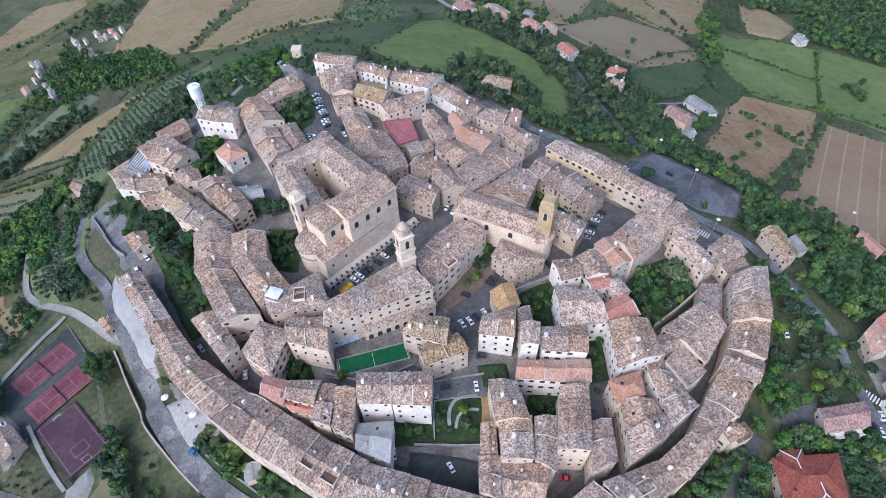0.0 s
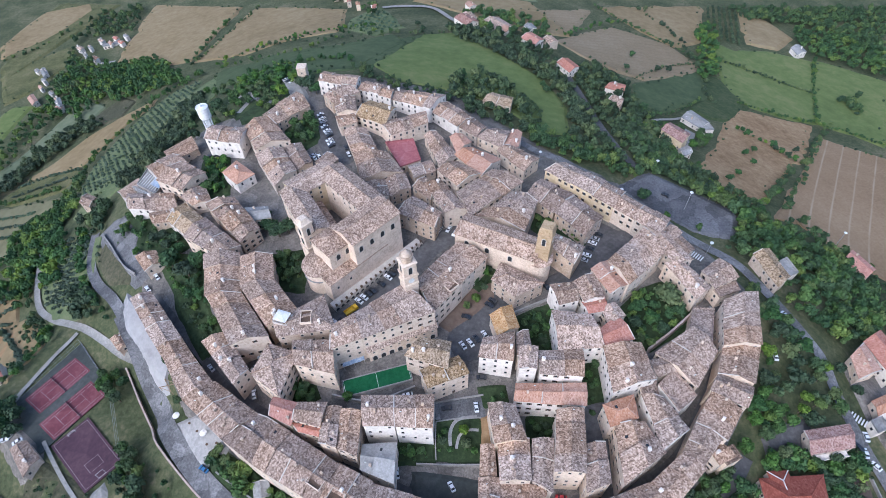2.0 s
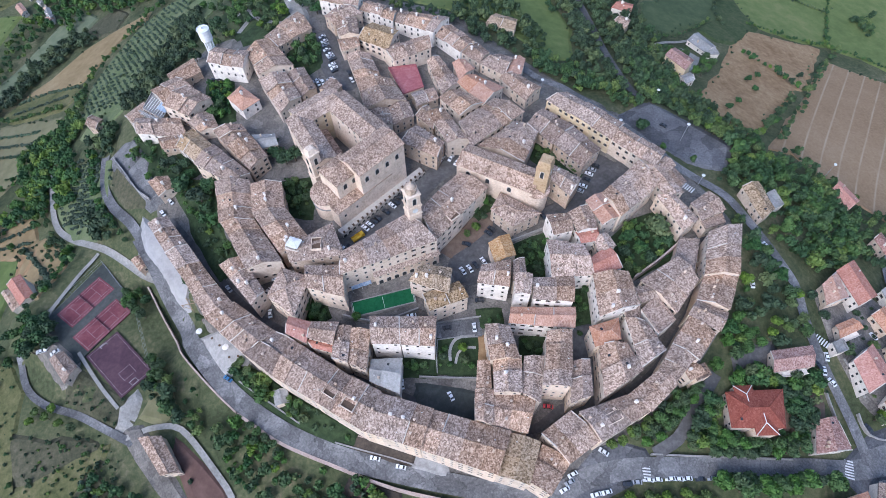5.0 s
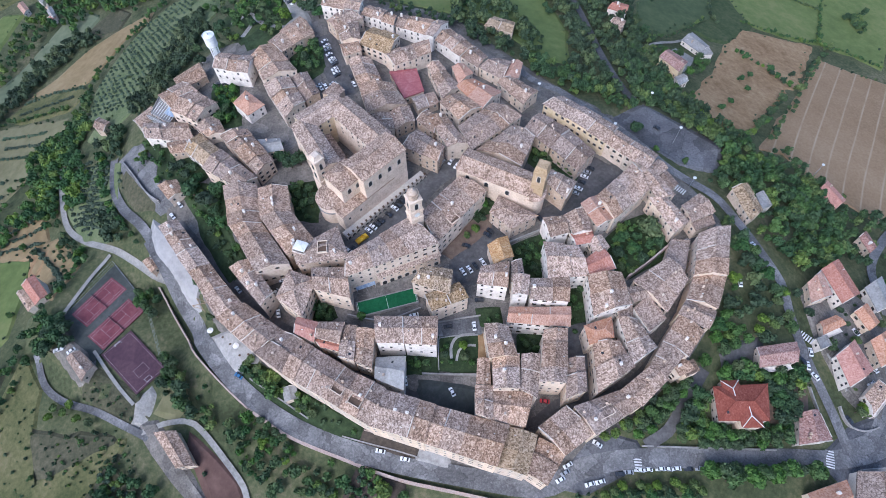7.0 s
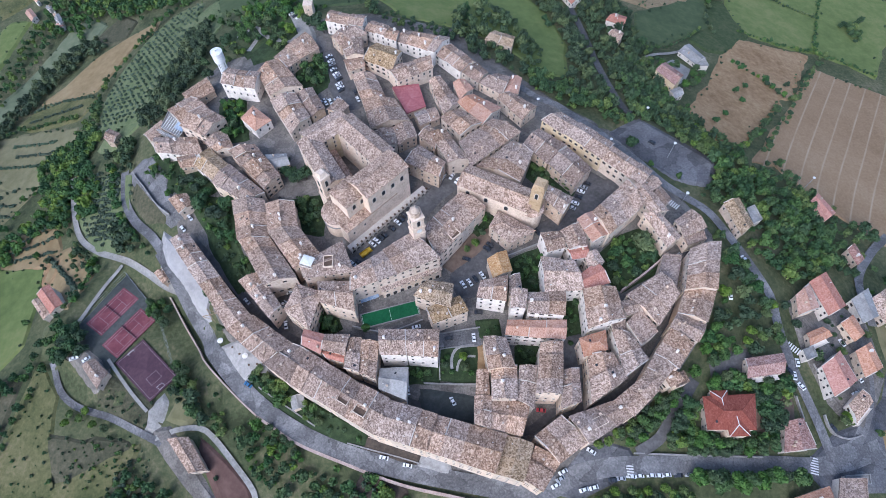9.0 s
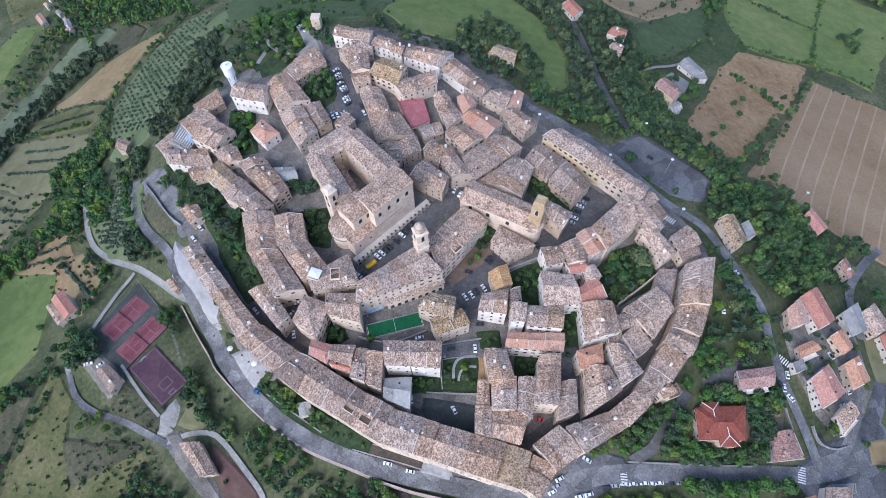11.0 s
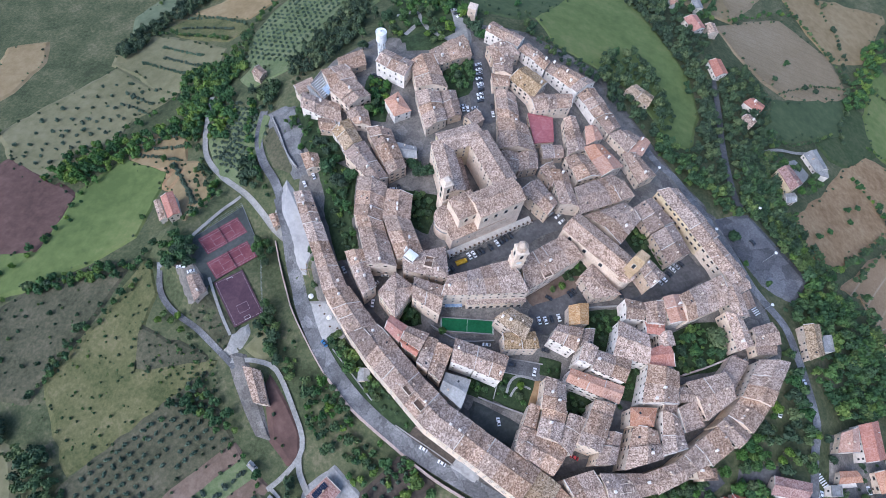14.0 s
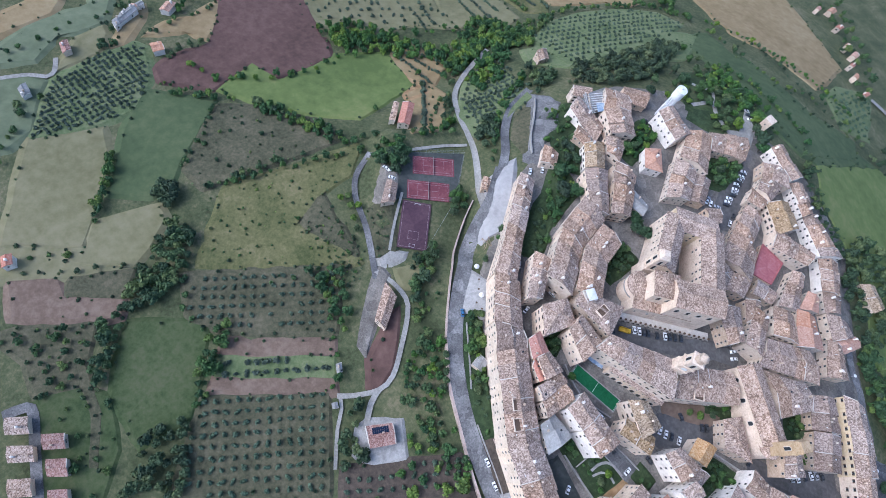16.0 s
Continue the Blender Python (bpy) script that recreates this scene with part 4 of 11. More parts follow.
patch("yard", [(-149, 45.8), (-148.4, 53.3), (-144, 60), (-142.6, 57), (-144.3, 50), (-145.7, 45.2)], GRAVEL, "gravel ground behind the court", "pavement", 0.5)
patch("soil_field", [(-138, 50.4), (-132.1, 60.9), (-126.7, 60.1), (-123, 52.8), (-128.1, 48.1)], PALEDRY, "bare trodden ground", "field", 0.5)
road("gravel_track", [(-384.5, -83.5), (-379.1, -65.3), (-373, -57), (-375.9, -50.9), (-386.4, -46.8)], 3, GRAVEL, "pale gravel farm lane", "road", 0.55)
patch("crop_field", [(-189.9, 357.8), (-183.7, 396.4), (-128.1, 377.4), (-87.6, 379.7), (-45, 409.7), (-34.1, 388.3), (-60.8, 314.4), (-84.9, 310.5), (-131.2, 337.5)], DEEPGREEN, "dark green grass strip on the slope", "field", 0.5)
patch("orchard_ground", [(-82.2, 440.6), (-84.4, 476), (-65.5, 510.3), (-38, 436), (-56.9, 411)], GROVE, "olive grove ground", "field", 0.5)
patch("park", [(-141.3, 288.2), (-139.4, 313.9), (-112.1, 311.7), (-94.1, 300.4), (-92.6, 278.1), (-102, 260.9), (-124.3, 268.5)], MEADOW, "hilltop park lawn with trees", "park", 0.8)
road("park_path", [(-128, 271.2), (-125.9, 278.4), (-122.5, 287.7), (-115.5, 280.4), (-107.9, 275.6), (-100.9, 272.1)], 3.0, GRAVEL, "pale curving park path", "path", 0.95)
road("park_path", [(-142.8, 294.9), (-137.3, 296.2), (-129.9, 301.1), (-122.5, 287.7)], 2.4, GRAVEL, "pale curving park path", "path", 0.97)
patch("park_square", [(-107.1, 306.3), (-94.9, 295.1), (-86.4, 276.5), (-84.4, 271), (-96.1, 269.8), (-100.9, 272.1), (-95.7, 279.8), (-100.4, 292.2)], GRAVEL, "pale gravel square beside the gate tower", "pavement", 1.0)
patch("park", [(-124.4, 268.7), (-117.5, 277.1), (-101.2, 270.4), (-108, 261.5), (-120.3, 258.5)], LAWN, "dark green clipped park lawn", "park", 1.05)
patch("piazza", [(-0.1, 110.5), (3.8, 122.4), (12.2, 131.1), (22.8, 133), (29.5, 127.6), (20.2, 122.5), (18.7, 112.4), (13.8, 107.8), (11.5, 102.7), (3.6, 102)], ASPHALT, "dark asphalt square with parked cars", "pavement", 0.4)
patch("piazza", [(-50.4, 119), (-38, 130.3), (-22, 146.7), (-9.4, 164.2), (2.7, 172.6), (6.1, 166.7), (-6.4, 156.1), (-16.8, 141.8), (-31.8, 127.2), (-46.6, 114.9)], ASPHALT, "dark asphalt church square with parked cars", "pavement", 0.4)
patch("street", [(-80.1, 256.6), (-71.3, 262.5), (-62.8, 249.6), (-50, 224.6), (-54, 218.2), (-62.7, 216.7), (-71.6, 234.3)], ASPHALT, "dark asphalt street with parked cars", "pavement", 0.4)
patch("piazza", [(61, 149.6), (67.9, 164.6), (75.4, 172.2), (82.4, 167.2), (93.1, 170.1), (74.6, 149.2), (63, 142.6), (46.4, 134.5), (42.6, 139), (52.8, 144)], ASPHALT, "dark asphalt square with parked cars", "pavement", 0.4)
patch("piazza", [(52.2, 80.8), (63, 82.7), (63.3, 75.5), (60.9, 60.4), (56.3, 51.6), (50.2, 51.6)], ASPHALT, "dark asphalt square between houses", "pavement", 0.4)
road("valley_road", [(88.3, 345.4), (92.5, 328.9), (95.8, 308.6), (97.5, 285.2), (99.6, 264.1), (102.9, 241.5), (107.2, 223.9)], 4.6, ASPHALT, "dark asphalt road in the wooded valley", "road", 0.7)
patch("meadow", [(226.7, 421.1), (238.1, 419.7), (248.9, 376.6), (216.5, 340), (200.2, 337.1), (189.2, 347.3), (212.2, 370.9)], MEADOW, "green grass slope beside a farmhouse", "field", 0.45)
patch("stubble_field", [(-520.3, 590.6), (-517.6, 636.8), (-511.9, 675.2), (-460.5, 687.1), (-446.7, 666), (-457.7, 620.7), (-471.4, 592), (-501.7, 559.1)], TAN, "far tan stubble field", "field", 0.5)
patch("meadow", [(259, 503.6), (282.7, 487.3), (322.5, 496.7), (364.5, 486.1), (334.4, 424.1), (295.3, 447.3), (255.9, 466.3)], GREENF, "bright green meadow below the plantation", "field", 0.5)
patch("stubble_field", [(329.7, 585.8), (350.4, 576.7), (363.6, 539), (335.4, 509.6), (308.2, 512)], TAN, "tan vineyard slope", "field", 0.6)
patch("yard", [(149.1, 292.2), (165, 309.7), (171.8, 304.2), (160, 284.5), (147.3, 273.9)], GRAVEL, "pale gravel yard of a villa", "pavement", 0.9)
long_wall("roadside_wall", [(80.7, 31.7), (94.9, 31.4), (120.1, 31.2), (141, 31.1)], 1.3, 0.6, CONCRETE, "pale wall along the road below the villa")
patch("drive", [(122.6, 69.7), (129.2, 74.2), (139.8, 76.5), (139.7, 73.3), (130, 68.1), (123.2, 66.9)], ASPHALT, "grey asphalt drive to a villa", "pavement", 0.8)
patch("garden", [(143.2, 55.7), (158.8, 58), (157.6, 47.4), (142.3, 44.8)], REDBROWN, "bare brown garden plot", "garden", 0.7)
road("gravel_strip", [(-176.7, 79.4), (-167.1, 69.2), (-158.2, 60.4), (-149.9, 53.1)], 1.6, GRAVEL, "pale gravel strip beside the court", "path", 0.7)
patch("yard", [(-196.5, 80.8), (-189.6, 83.2), (-180.9, 77.6), (-176, 68.5), (-181.5, 67), (-189.5, 76)], PAVING, "pale yard of a small house", "pavement", 0.8)
patch("forecourts", [(171.7, 104.6), (196.8, 111.3), (217.3, 98.2), (216.9, 72), (197.7, 46), (183.9, 57.7), (174.5, 82.7)], PAVING, "grey paved drives and gardens between villas", "pavement", 0.4)
patch("junction", [(167.1, 31.1), (182.1, 41.5), (200.9, 47.8), (214.9, 59.7), (223.9, 75), (228.5, 75.4), (218.9, 54.9), (224.2, 44.1), (217, 20.1), (171.3, 18.7), (164.7, 25)], ROADMID, "worn grey asphalt road junction", "pavement", 0.42)
long_wall("garden_wall", [(177.7, 50.9), (178.5, 45.9), (181.5, 42), (188.3, 40.5), (196, 42.5)], 1.3, 0.6, CONCRETE, "pale curved garden wall at the junction")
long_wall("garden_wall", [(163.6, 59.1), (164.5, 53.8), (165.7, 48.1)], 1.4, 0.5, CONCRETE, "pale wall along the street")
long_wall("garden_wall", [(177.5, 74.5), (180.1, 67.7), (183.2, 57.7)], 1.4, 0.5, CONCRETE, "pale wall along the street")
patch("garden", [(208.6, 44.4), (223.7, 46.8), (221.1, 35.3), (207.7, 34.8)], TAN, "bare tan plot beside the junction", "garden", 0.9)
patch("garden", [(227.8, 104.4), (250.9, 110.7), (237.6, 76.7), (226, 75.8)], PALEDRY, "pale bare plot", "garden", 0.6)
patch("rough_field", [(-173.5, 69.6), (-149, 57.1), (-143.7, 48.1), (-150.7, 46.6), (-179.9, 58.8)], GREYSOIL, "rocky rough slope under the sports court", "field", 0.32)


# ---- houses ----
def ring_loft(rings):
    """A closed skin through square rings of (half x, half y, z)."""
    v, f = [], []
    for hx, hy, z in rings:
        v += [(-hx, -hy, z), (hx, -hy, z), (hx, hy, z), (-hx, hy, z)]
    for i in range(len(rings) - 1):
        o = 4 * i
        f += [(o + k, o + (k + 1) % 4, o + 4 + (k + 1) % 4, o + 4 + k) for k in range(4)]
    n = 4 * len(rings)
    return v, f + [(3, 2, 1, 0), (n - 4, n - 3, n - 2, n - 1)]


def window_mesh(w, h, shutters, t=0.13):
    """A window in one piece: a raised surround with open shutters where it has them, and the pane set back. Its back lies in the wall."""
    side = 0.48 if shutters else t
    xs = [-w / 2 - side, -w / 2, w / 2, w / 2 + side]
    zs = [-t, 0, h, h + t]
    v = [(x, -0.10, z) for z in zs for x in xs] + [(x, 0.05, z) for z in (zs[0], zs[3]) for x in (xs[0], xs[3])]
    v += [(x, -0.02, z) for z in (0, h) for x in (xs[1], xs[2])]
    f = [(r * 4 + c, r * 4 + c + 1, r * 4 + c + 5, r * 4 + c + 4) for r in range(3) for c in range(3) if (r, c) != (1, 1)]
    idx = [2 if shutters and c != 1 and r == 1 else 0 for r in range(3) for c in range(3) if (r, c) != (1, 1)]
    f += [(20, 21, 23, 22), (5, 6, 21, 20), (6, 10, 23, 21), (10, 9, 22, 23), (9, 5, 20, 22)]
    idx += [1, 0, 0, 0, 0]
    f += [(3, 2, 1, 0, 16, 17), (12, 13, 14, 15, 19, 18), (0, 4, 8, 12, 18, 16), (15, 11, 7, 3, 17, 19)]
    idx += [0] * 4
    return mesh_of("window", v, f, [FRAME, GLASS, SHUTTER], idx)


def arch_mesh(w, h, mat_in, t=0.3, n=7):
    """A round-headed opening in one piece: raised surround and a dark recess."""
    def ring(hw, top, y, base):
        pts = [(-hw, y, base)] + [(-hw * math.cos(math.pi * i / n), y, top - hw + hw * math.sin(math.pi * i / n)) for i in range(n + 1)] + [(hw, y, base)]
        return pts
    a, b, c = ring(w / 2 + t, h + t, 0.06, 0), ring(w / 2 + t, h + t, -0.14, 0), ring(w / 2, h, -0.14, 0)
    d = ring(w / 2, h, -0.03, 0)
    m = len(a)
    v = a + b + c + d
    f = []
    for k in range(3):
        f += [(k * m + i, k * m + i + 1, (k + 1) * m + i + 1, (k + 1) * m + i) for i in range(m - 1)]
    f.append(tuple(range(3 * m, 4 * m)))
    return mesh_of("window", v, f, [FRAME, mat_in], [0] * (3 * (m - 1)) + [1])


FRAME = speckled("window_surround", [(0.42, 0.36, 0.30), (0.52, 0.47, 0.41), (0.60, 0.56, 0.50)], 3, 0.5, 0.85, 0.0)
SHUTTER = speckled("brown_shutter_paint", [(0.07, 0.045, 0.03), (0.11, 0.07, 0.045), (0.14, 0.09, 0.06)], 4, 0.5, 0.7, 0.0)
DOORWOOD = speckled("door_wood", [(0.06, 0.04, 0.028), (0.10, 0.068, 0.045), (0.14, 0.10, 0.07)], 4, 0.5, 0.7, 0.1)
WINDOWS = [window_mesh(0.95, 1.45, False), window_mesh(1.0, 1.5, True), window_mesh(0.8, 0.9, False)]
DOORMESH = window_mesh(1.2, 2.3, False, 0.16)
DOORMESH.materials[1] = DOORWOOD
CHIMNEY = mesh_of("chimney", *ring_loft([(0.4, 0.3, -1.2), (0.4, 0.3, 1.0), (0.52, 0.42, 1.0), (0.52, 0.42, 1.14), (0.34, 0.24, 1.14), (0.34, 0.24, 1.36), (0.52, 0.42, 1.36), (0.46, 0.36, 1.5)]), [WALL["tan"]])
CHIMNEYS = [CHIMNEY, mesh_of("chimney", *ring_loft([(0.55, 0.38, -1.2), (0.55, 0.38, 1.3), (0.68, 0.5, 1.3), (0.68, 0.5, 1.5), (0.5, 0.34, 1.5), (0.5, 0.34, 1.75), (0.7, 0.52, 1.75), (0.2, 0.5, 2.05)]), [WALL["white"]]),
            mesh_of("chimney", *ring_loft([(0.32, 0.32, -1.2), (0.32, 0.32, 0.8), (0.45, 0.45, 0.8), (0.45, 0.45, 0.95), (0.25, 0.25, 0.95), (0.22, 0.22, 1.3)]), [WALL["cream"]])]
# Dark glass colour also stands in for the shade inside open arches and belfries.
ARCH = arch_mesh(1.9, 3.3, GLASS)
BELFRY = arch_mesh(1.5, 4.2, GLASS)
DISH = mesh_of("satellite_dish", *joined([tube(0.05, 0.05, -0.6, 0.7, 6), ([(0.42 * math.cos(a) * k, y, 0.75 + 0.42 * math.sin(a) * k) for k, y in ((0.35, 0.02), (1.0, -0.12)) for a in np.linspace(0, 2 * math.pi, 10, endpoint=False)]
                                                                                      , [(i, (i + 1) % 10, 10 + (i + 1) % 10, 10 + i) for i in range(10)] + [tuple(range(9, -1, -1))])]), [WHITEPAINT])
SKYLIGHT = mesh_of("skylight", *ring_loft([(0.42, 0.55, -0.2), (0.42, 0.55, 0.12), (0.34, 0.47, 0.12), (0.34, 0.47, 0.08)]), [GLASS])
ROOF_WORDS = {"t": "weathered brown clay tile roof", "s": "greyed clay tile roof", "y": "lichen-yellowed tile roof", "o": "new orange tile roof", "p": "pale pink tile roof", "r": "red tile roof",
              "b": "bright red hipped tile roof", "m": "brown tile roof", "a": "ochre tile roof", "w": "pale grey roof", "c": "raspberry red flat terrace"}
WALL_WORDS = {"cream": "cream rendered", "tan": "bare brick and stone", "white": "white rendered", "yellow": "yellow rendered", "church": "pale brick"}


def slope_slab(x0, x1, ya, za, yb, zb, t=0.22):
    """One sloping roof field from the eave (ya, za) up to the ridge (yb, zb), uneven along its length as old roofs are."""
    n = max(2, int((x1 - x0) / 3.0))
    v, f = [], []
    for i in range(n + 1):
        x = x0 + (x1 - x0) * i / n
        s = random.uniform(-0.10, 0.06) if 0 < i < n else 0
        m = random.uniform(-0.12, 0.05)
        for y, z in ((ya, za), ((ya + yb) / 2, (za + zb) / 2 + m), (yb, zb + s)):
            v += [(x, y, z + t), (x, y, z)]
    for i in range(n):
        a, b = 6 * i, 6 * i + 6
        for k in (0, 2):
            f += [(a + k, b + k, b + k + 2, a + k + 2), (a + k + 1, a + k + 3, b + k + 3, b + k + 1)]
        f += [(a, a + 1, b + 1, b), (a + 4, b + 4, b + 5, a + 5)]
    f += [(0, 2, 3, 1), (2, 4, 5, 3), (6 * n, 6 * n + 1, 6 * n + 3, 6 * n + 2), (6 * n + 2, 6 * n + 3, 6 * n + 5, 6 * n + 4)]
    if ya > yb:
        f = [tuple(reversed(q)) for q in f]
    return v, f


def roof_mesh(L, W, kind, material, pitch=0.36, over=0.45):
    l, w = L / 2 + over, W / 2 + over
    rise = pitch * W / 2
    drop = -pitch * over
    if kind == "f":
        v, f = joined([box(-L / 2 - 0.1, L / 2 + 0.1, -W / 2 - 0.1, W / 2 + 0.1, 0, 0.25), box(-L / 2 - 0.1, L / 2 + 0.1, -W / 2 - 0.1, -W / 2 + 0.15, 0.25, 0.8), box(-L / 2 - 0.1, L / 2 + 0.1, W / 2 - 0.15, W / 2 + 0.1, 0.25, 0.8),
                       box(-L / 2 - 0.1, -L / 2 + 0.15, -W / 2 + 0.15, W / 2 - 0.15, 0.25, 0.8), box(L / 2 - 0.15, L / 2 + 0.1, -W / 2 + 0.15, W / 2 - 0.15, 0.25, 0.8)])
    elif kind == "h":
        r = max(L / 2 - W / 2, 0.2)
        v = [(-l, -w, drop), (l, -w, drop), (l, w, drop), (-l, w, drop), (-r, 0, rise), (r, 0, rise), (-l, -w, drop - 0.22), (l, -w, drop - 0.22), (l, w, drop - 0.22), (-l, w, drop - 0.22)]
        f = [(0, 1, 5, 4), (1, 2, 5), (2, 3, 4, 5), (3, 0, 4), (6, 7, 1, 0), (7, 8, 2, 1), (8, 9, 3, 2), (9, 6, 0, 3), (9, 8, 7, 6)]
    elif kind == "s":
        v, f = slope_slab(-l, l, -w, drop, w, rise * 1.6)
    else:
        v, f = joined([slope_slab(-l, l, -w, drop, 0, rise), slope_slab(-l, l, w, drop, 0, rise), box(-l, l, -0.16, 0.16, rise + 0.12, rise + 0.34)])
    return mesh_of("roof", v, f, [material])


def block(parent, m, L, W, H, base, kind, roof, wall, windows=True, storeys=None, gap=3.6, win=None, chimneys=True):
    """Walls with gables, roof, windows by storey, door and chimneys, set at the pose m under a thing."""
    rise = 0.36 * W / 2
    v, f = box(-L / 2, L / 2, -W / 2, W / 2, 0, H)
    if kind == "g":
        v += [(-L / 2, 0, H + rise - 0.25), (L / 2, 0, H + rise - 0.25)]
        f = [f[0], (0, 1, 5, 4), (2, 3, 7, 6), (1, 2, 6, 9, 5), (3, 0, 4, 8, 7)]
    elif kind == "s":
        v[6], v[7] = (L / 2, W / 2, H + rise * 1.6), (-L / 2, W / 2, H + rise * 1.6)
    part("wall", mesh_of("wall", v, f, [WALL[wall]]), parent, m)
    rf = part("roof", roof_mesh(L, W, kind, ROOF[roof]), parent, m @ pose(0, 0, H + 0.02))
    if kind in "gh" and chimneys:
        for _ in range(random.choice((0, 1, 1, 2)) if L < 30 else 3):
            cy = random.uniform(-0.35, 0.35) * W
            part("chimney", CHIMNEY, rf, pose(random.uniform(-0.4, 0.4) * L, cy, rise - abs(cy) * 0.36 + 0.3, 0, 0, random.choice((0, 90))))
    if not windows:
        return
    n = storeys or max(1, int((H - base) / 3.1))
    wm = win or random.choice((WINDOWS[0], WINDOWS[1], WINDOWS[0]))
    for k in range(n):
        zz = H - 2.35 - 3.1 * k
        if zz < 0.5:
            break
        for sx, sy, length, depth, turn in ((0, -1, L, W, 0), (0, 1, L, W, 180), (1, 0, W, L, 90), (-1, 0, W, L, 270)):
            c = max(1, int(length / gap))
            for i in range(c):
                if random.random() < 0.22:
                    continue
                u = (i + 0.5) / c * length - length / 2
                px, py = (u, sy * (depth / 2)) if sx == 0 else (sx * (depth / 2), u)
                if H - base - 3.1 * k < 4.2 and i == c // 2 and sy and not storeys:
                    part("door", DOORMESH, parent, m @ pose(px, py, base, 0, 0, turn))
                else:
                    part("window", wm, parent, m @ pose(px, py, zz, 0, 0, turn))


def edge_pose(p, q, z, k, out=0.0):
    """The pose on the wall from p to q (walked with the house on the left), at the share k of its length."""
    d = Vector(q) - Vector(p)
    c = Vector(p) + d * k + Vector((d.y, -d.x)).normalized() * out
    return pose(c.x, c.y, z, 0, 0, math.degrees(math.atan2(d.y, d.x)))


def quad_slope(a, b, c, d, za, zr, t=0.22):
    """A roof field with its eave from a to b at za and its ridge from d to c at zr, uneven as old roofs are."""
    n = max(2, int((Vector(b) - Vector(a)).length / 3.0))
    v, f = [], []
    for i in range(n + 1):
        k = i / n
        e, r = Vector(a).lerp(Vector(b), k), Vector(d).lerp(Vector(c), k)
        m = e.lerp(r, 0.5)
        s = random.uniform(-0.10, 0.06) if 0 < i < n else 0
        w = random.uniform(-0.14, 0.05)
        for pt, z in ((e, za + s * 0.5), (m, (za + zr) / 2 + w), (r, zr + s)):
            v += [(pt.x, pt.y, z + t), (pt.x, pt.y, z)]
    for i in range(n):
        o, u = 6 * i, 6 * i + 6
        for k in (0, 2):
            f += [(o + k, u + k, u + k + 2, o + k + 2), (o + k + 1, o + k + 3, u + k + 3, u + k + 1)]
        f += [(o, o + 1, u + 1, u), (o + 4, u + 4, u + 5, o + 5)]
    f += [(0, 2, 3, 1), (2, 4, 5, 3), (6 * n, 6 * n + 1, 6 * n + 3, 6 * n + 2), (6 * n + 2, 6 * n + 3, 6 * n + 5, 6 * n + 4)]
    return v, f


def strip(p, q, za, zb, w=0.17):
    """A row of ridge tiles from p to q as a narrow raised bar."""
    d = (q - p).normalized()
    n = Vector((-d.y, d.x)) * w
    v = [(*(s + k * n), z + u) for s, z in ((p, za), (q, zb)) for k, u in ((-1, 0), (-0.6, 0.16), (0.6, 0.16), (1, 0))]
    return v, [(i, i + 4, i + 5, i + 1) for i in range(3)] + [(0, 1, 2, 3), (7, 6, 5, 4)]


def grown(corners, by):
    """The corners of a convex plan moved outwards by so much."""
    out = []
    n = len(corners)
    for i in range(n):
        p, c, q = Vector(corners[i - 1]), Vector(corners[i]), Vector(corners[(i + 1) % n])
        d1, d2 = (c - p).normalized(), (q - c).normalized()
        n1, n2 = Vector((d1.y, -d1.x)), Vector((d2.y, -d2.x))
        b = n1 + n2
        out.append(c + b * (by * 2 / max(b.length_squared, 0.6)))
    return out


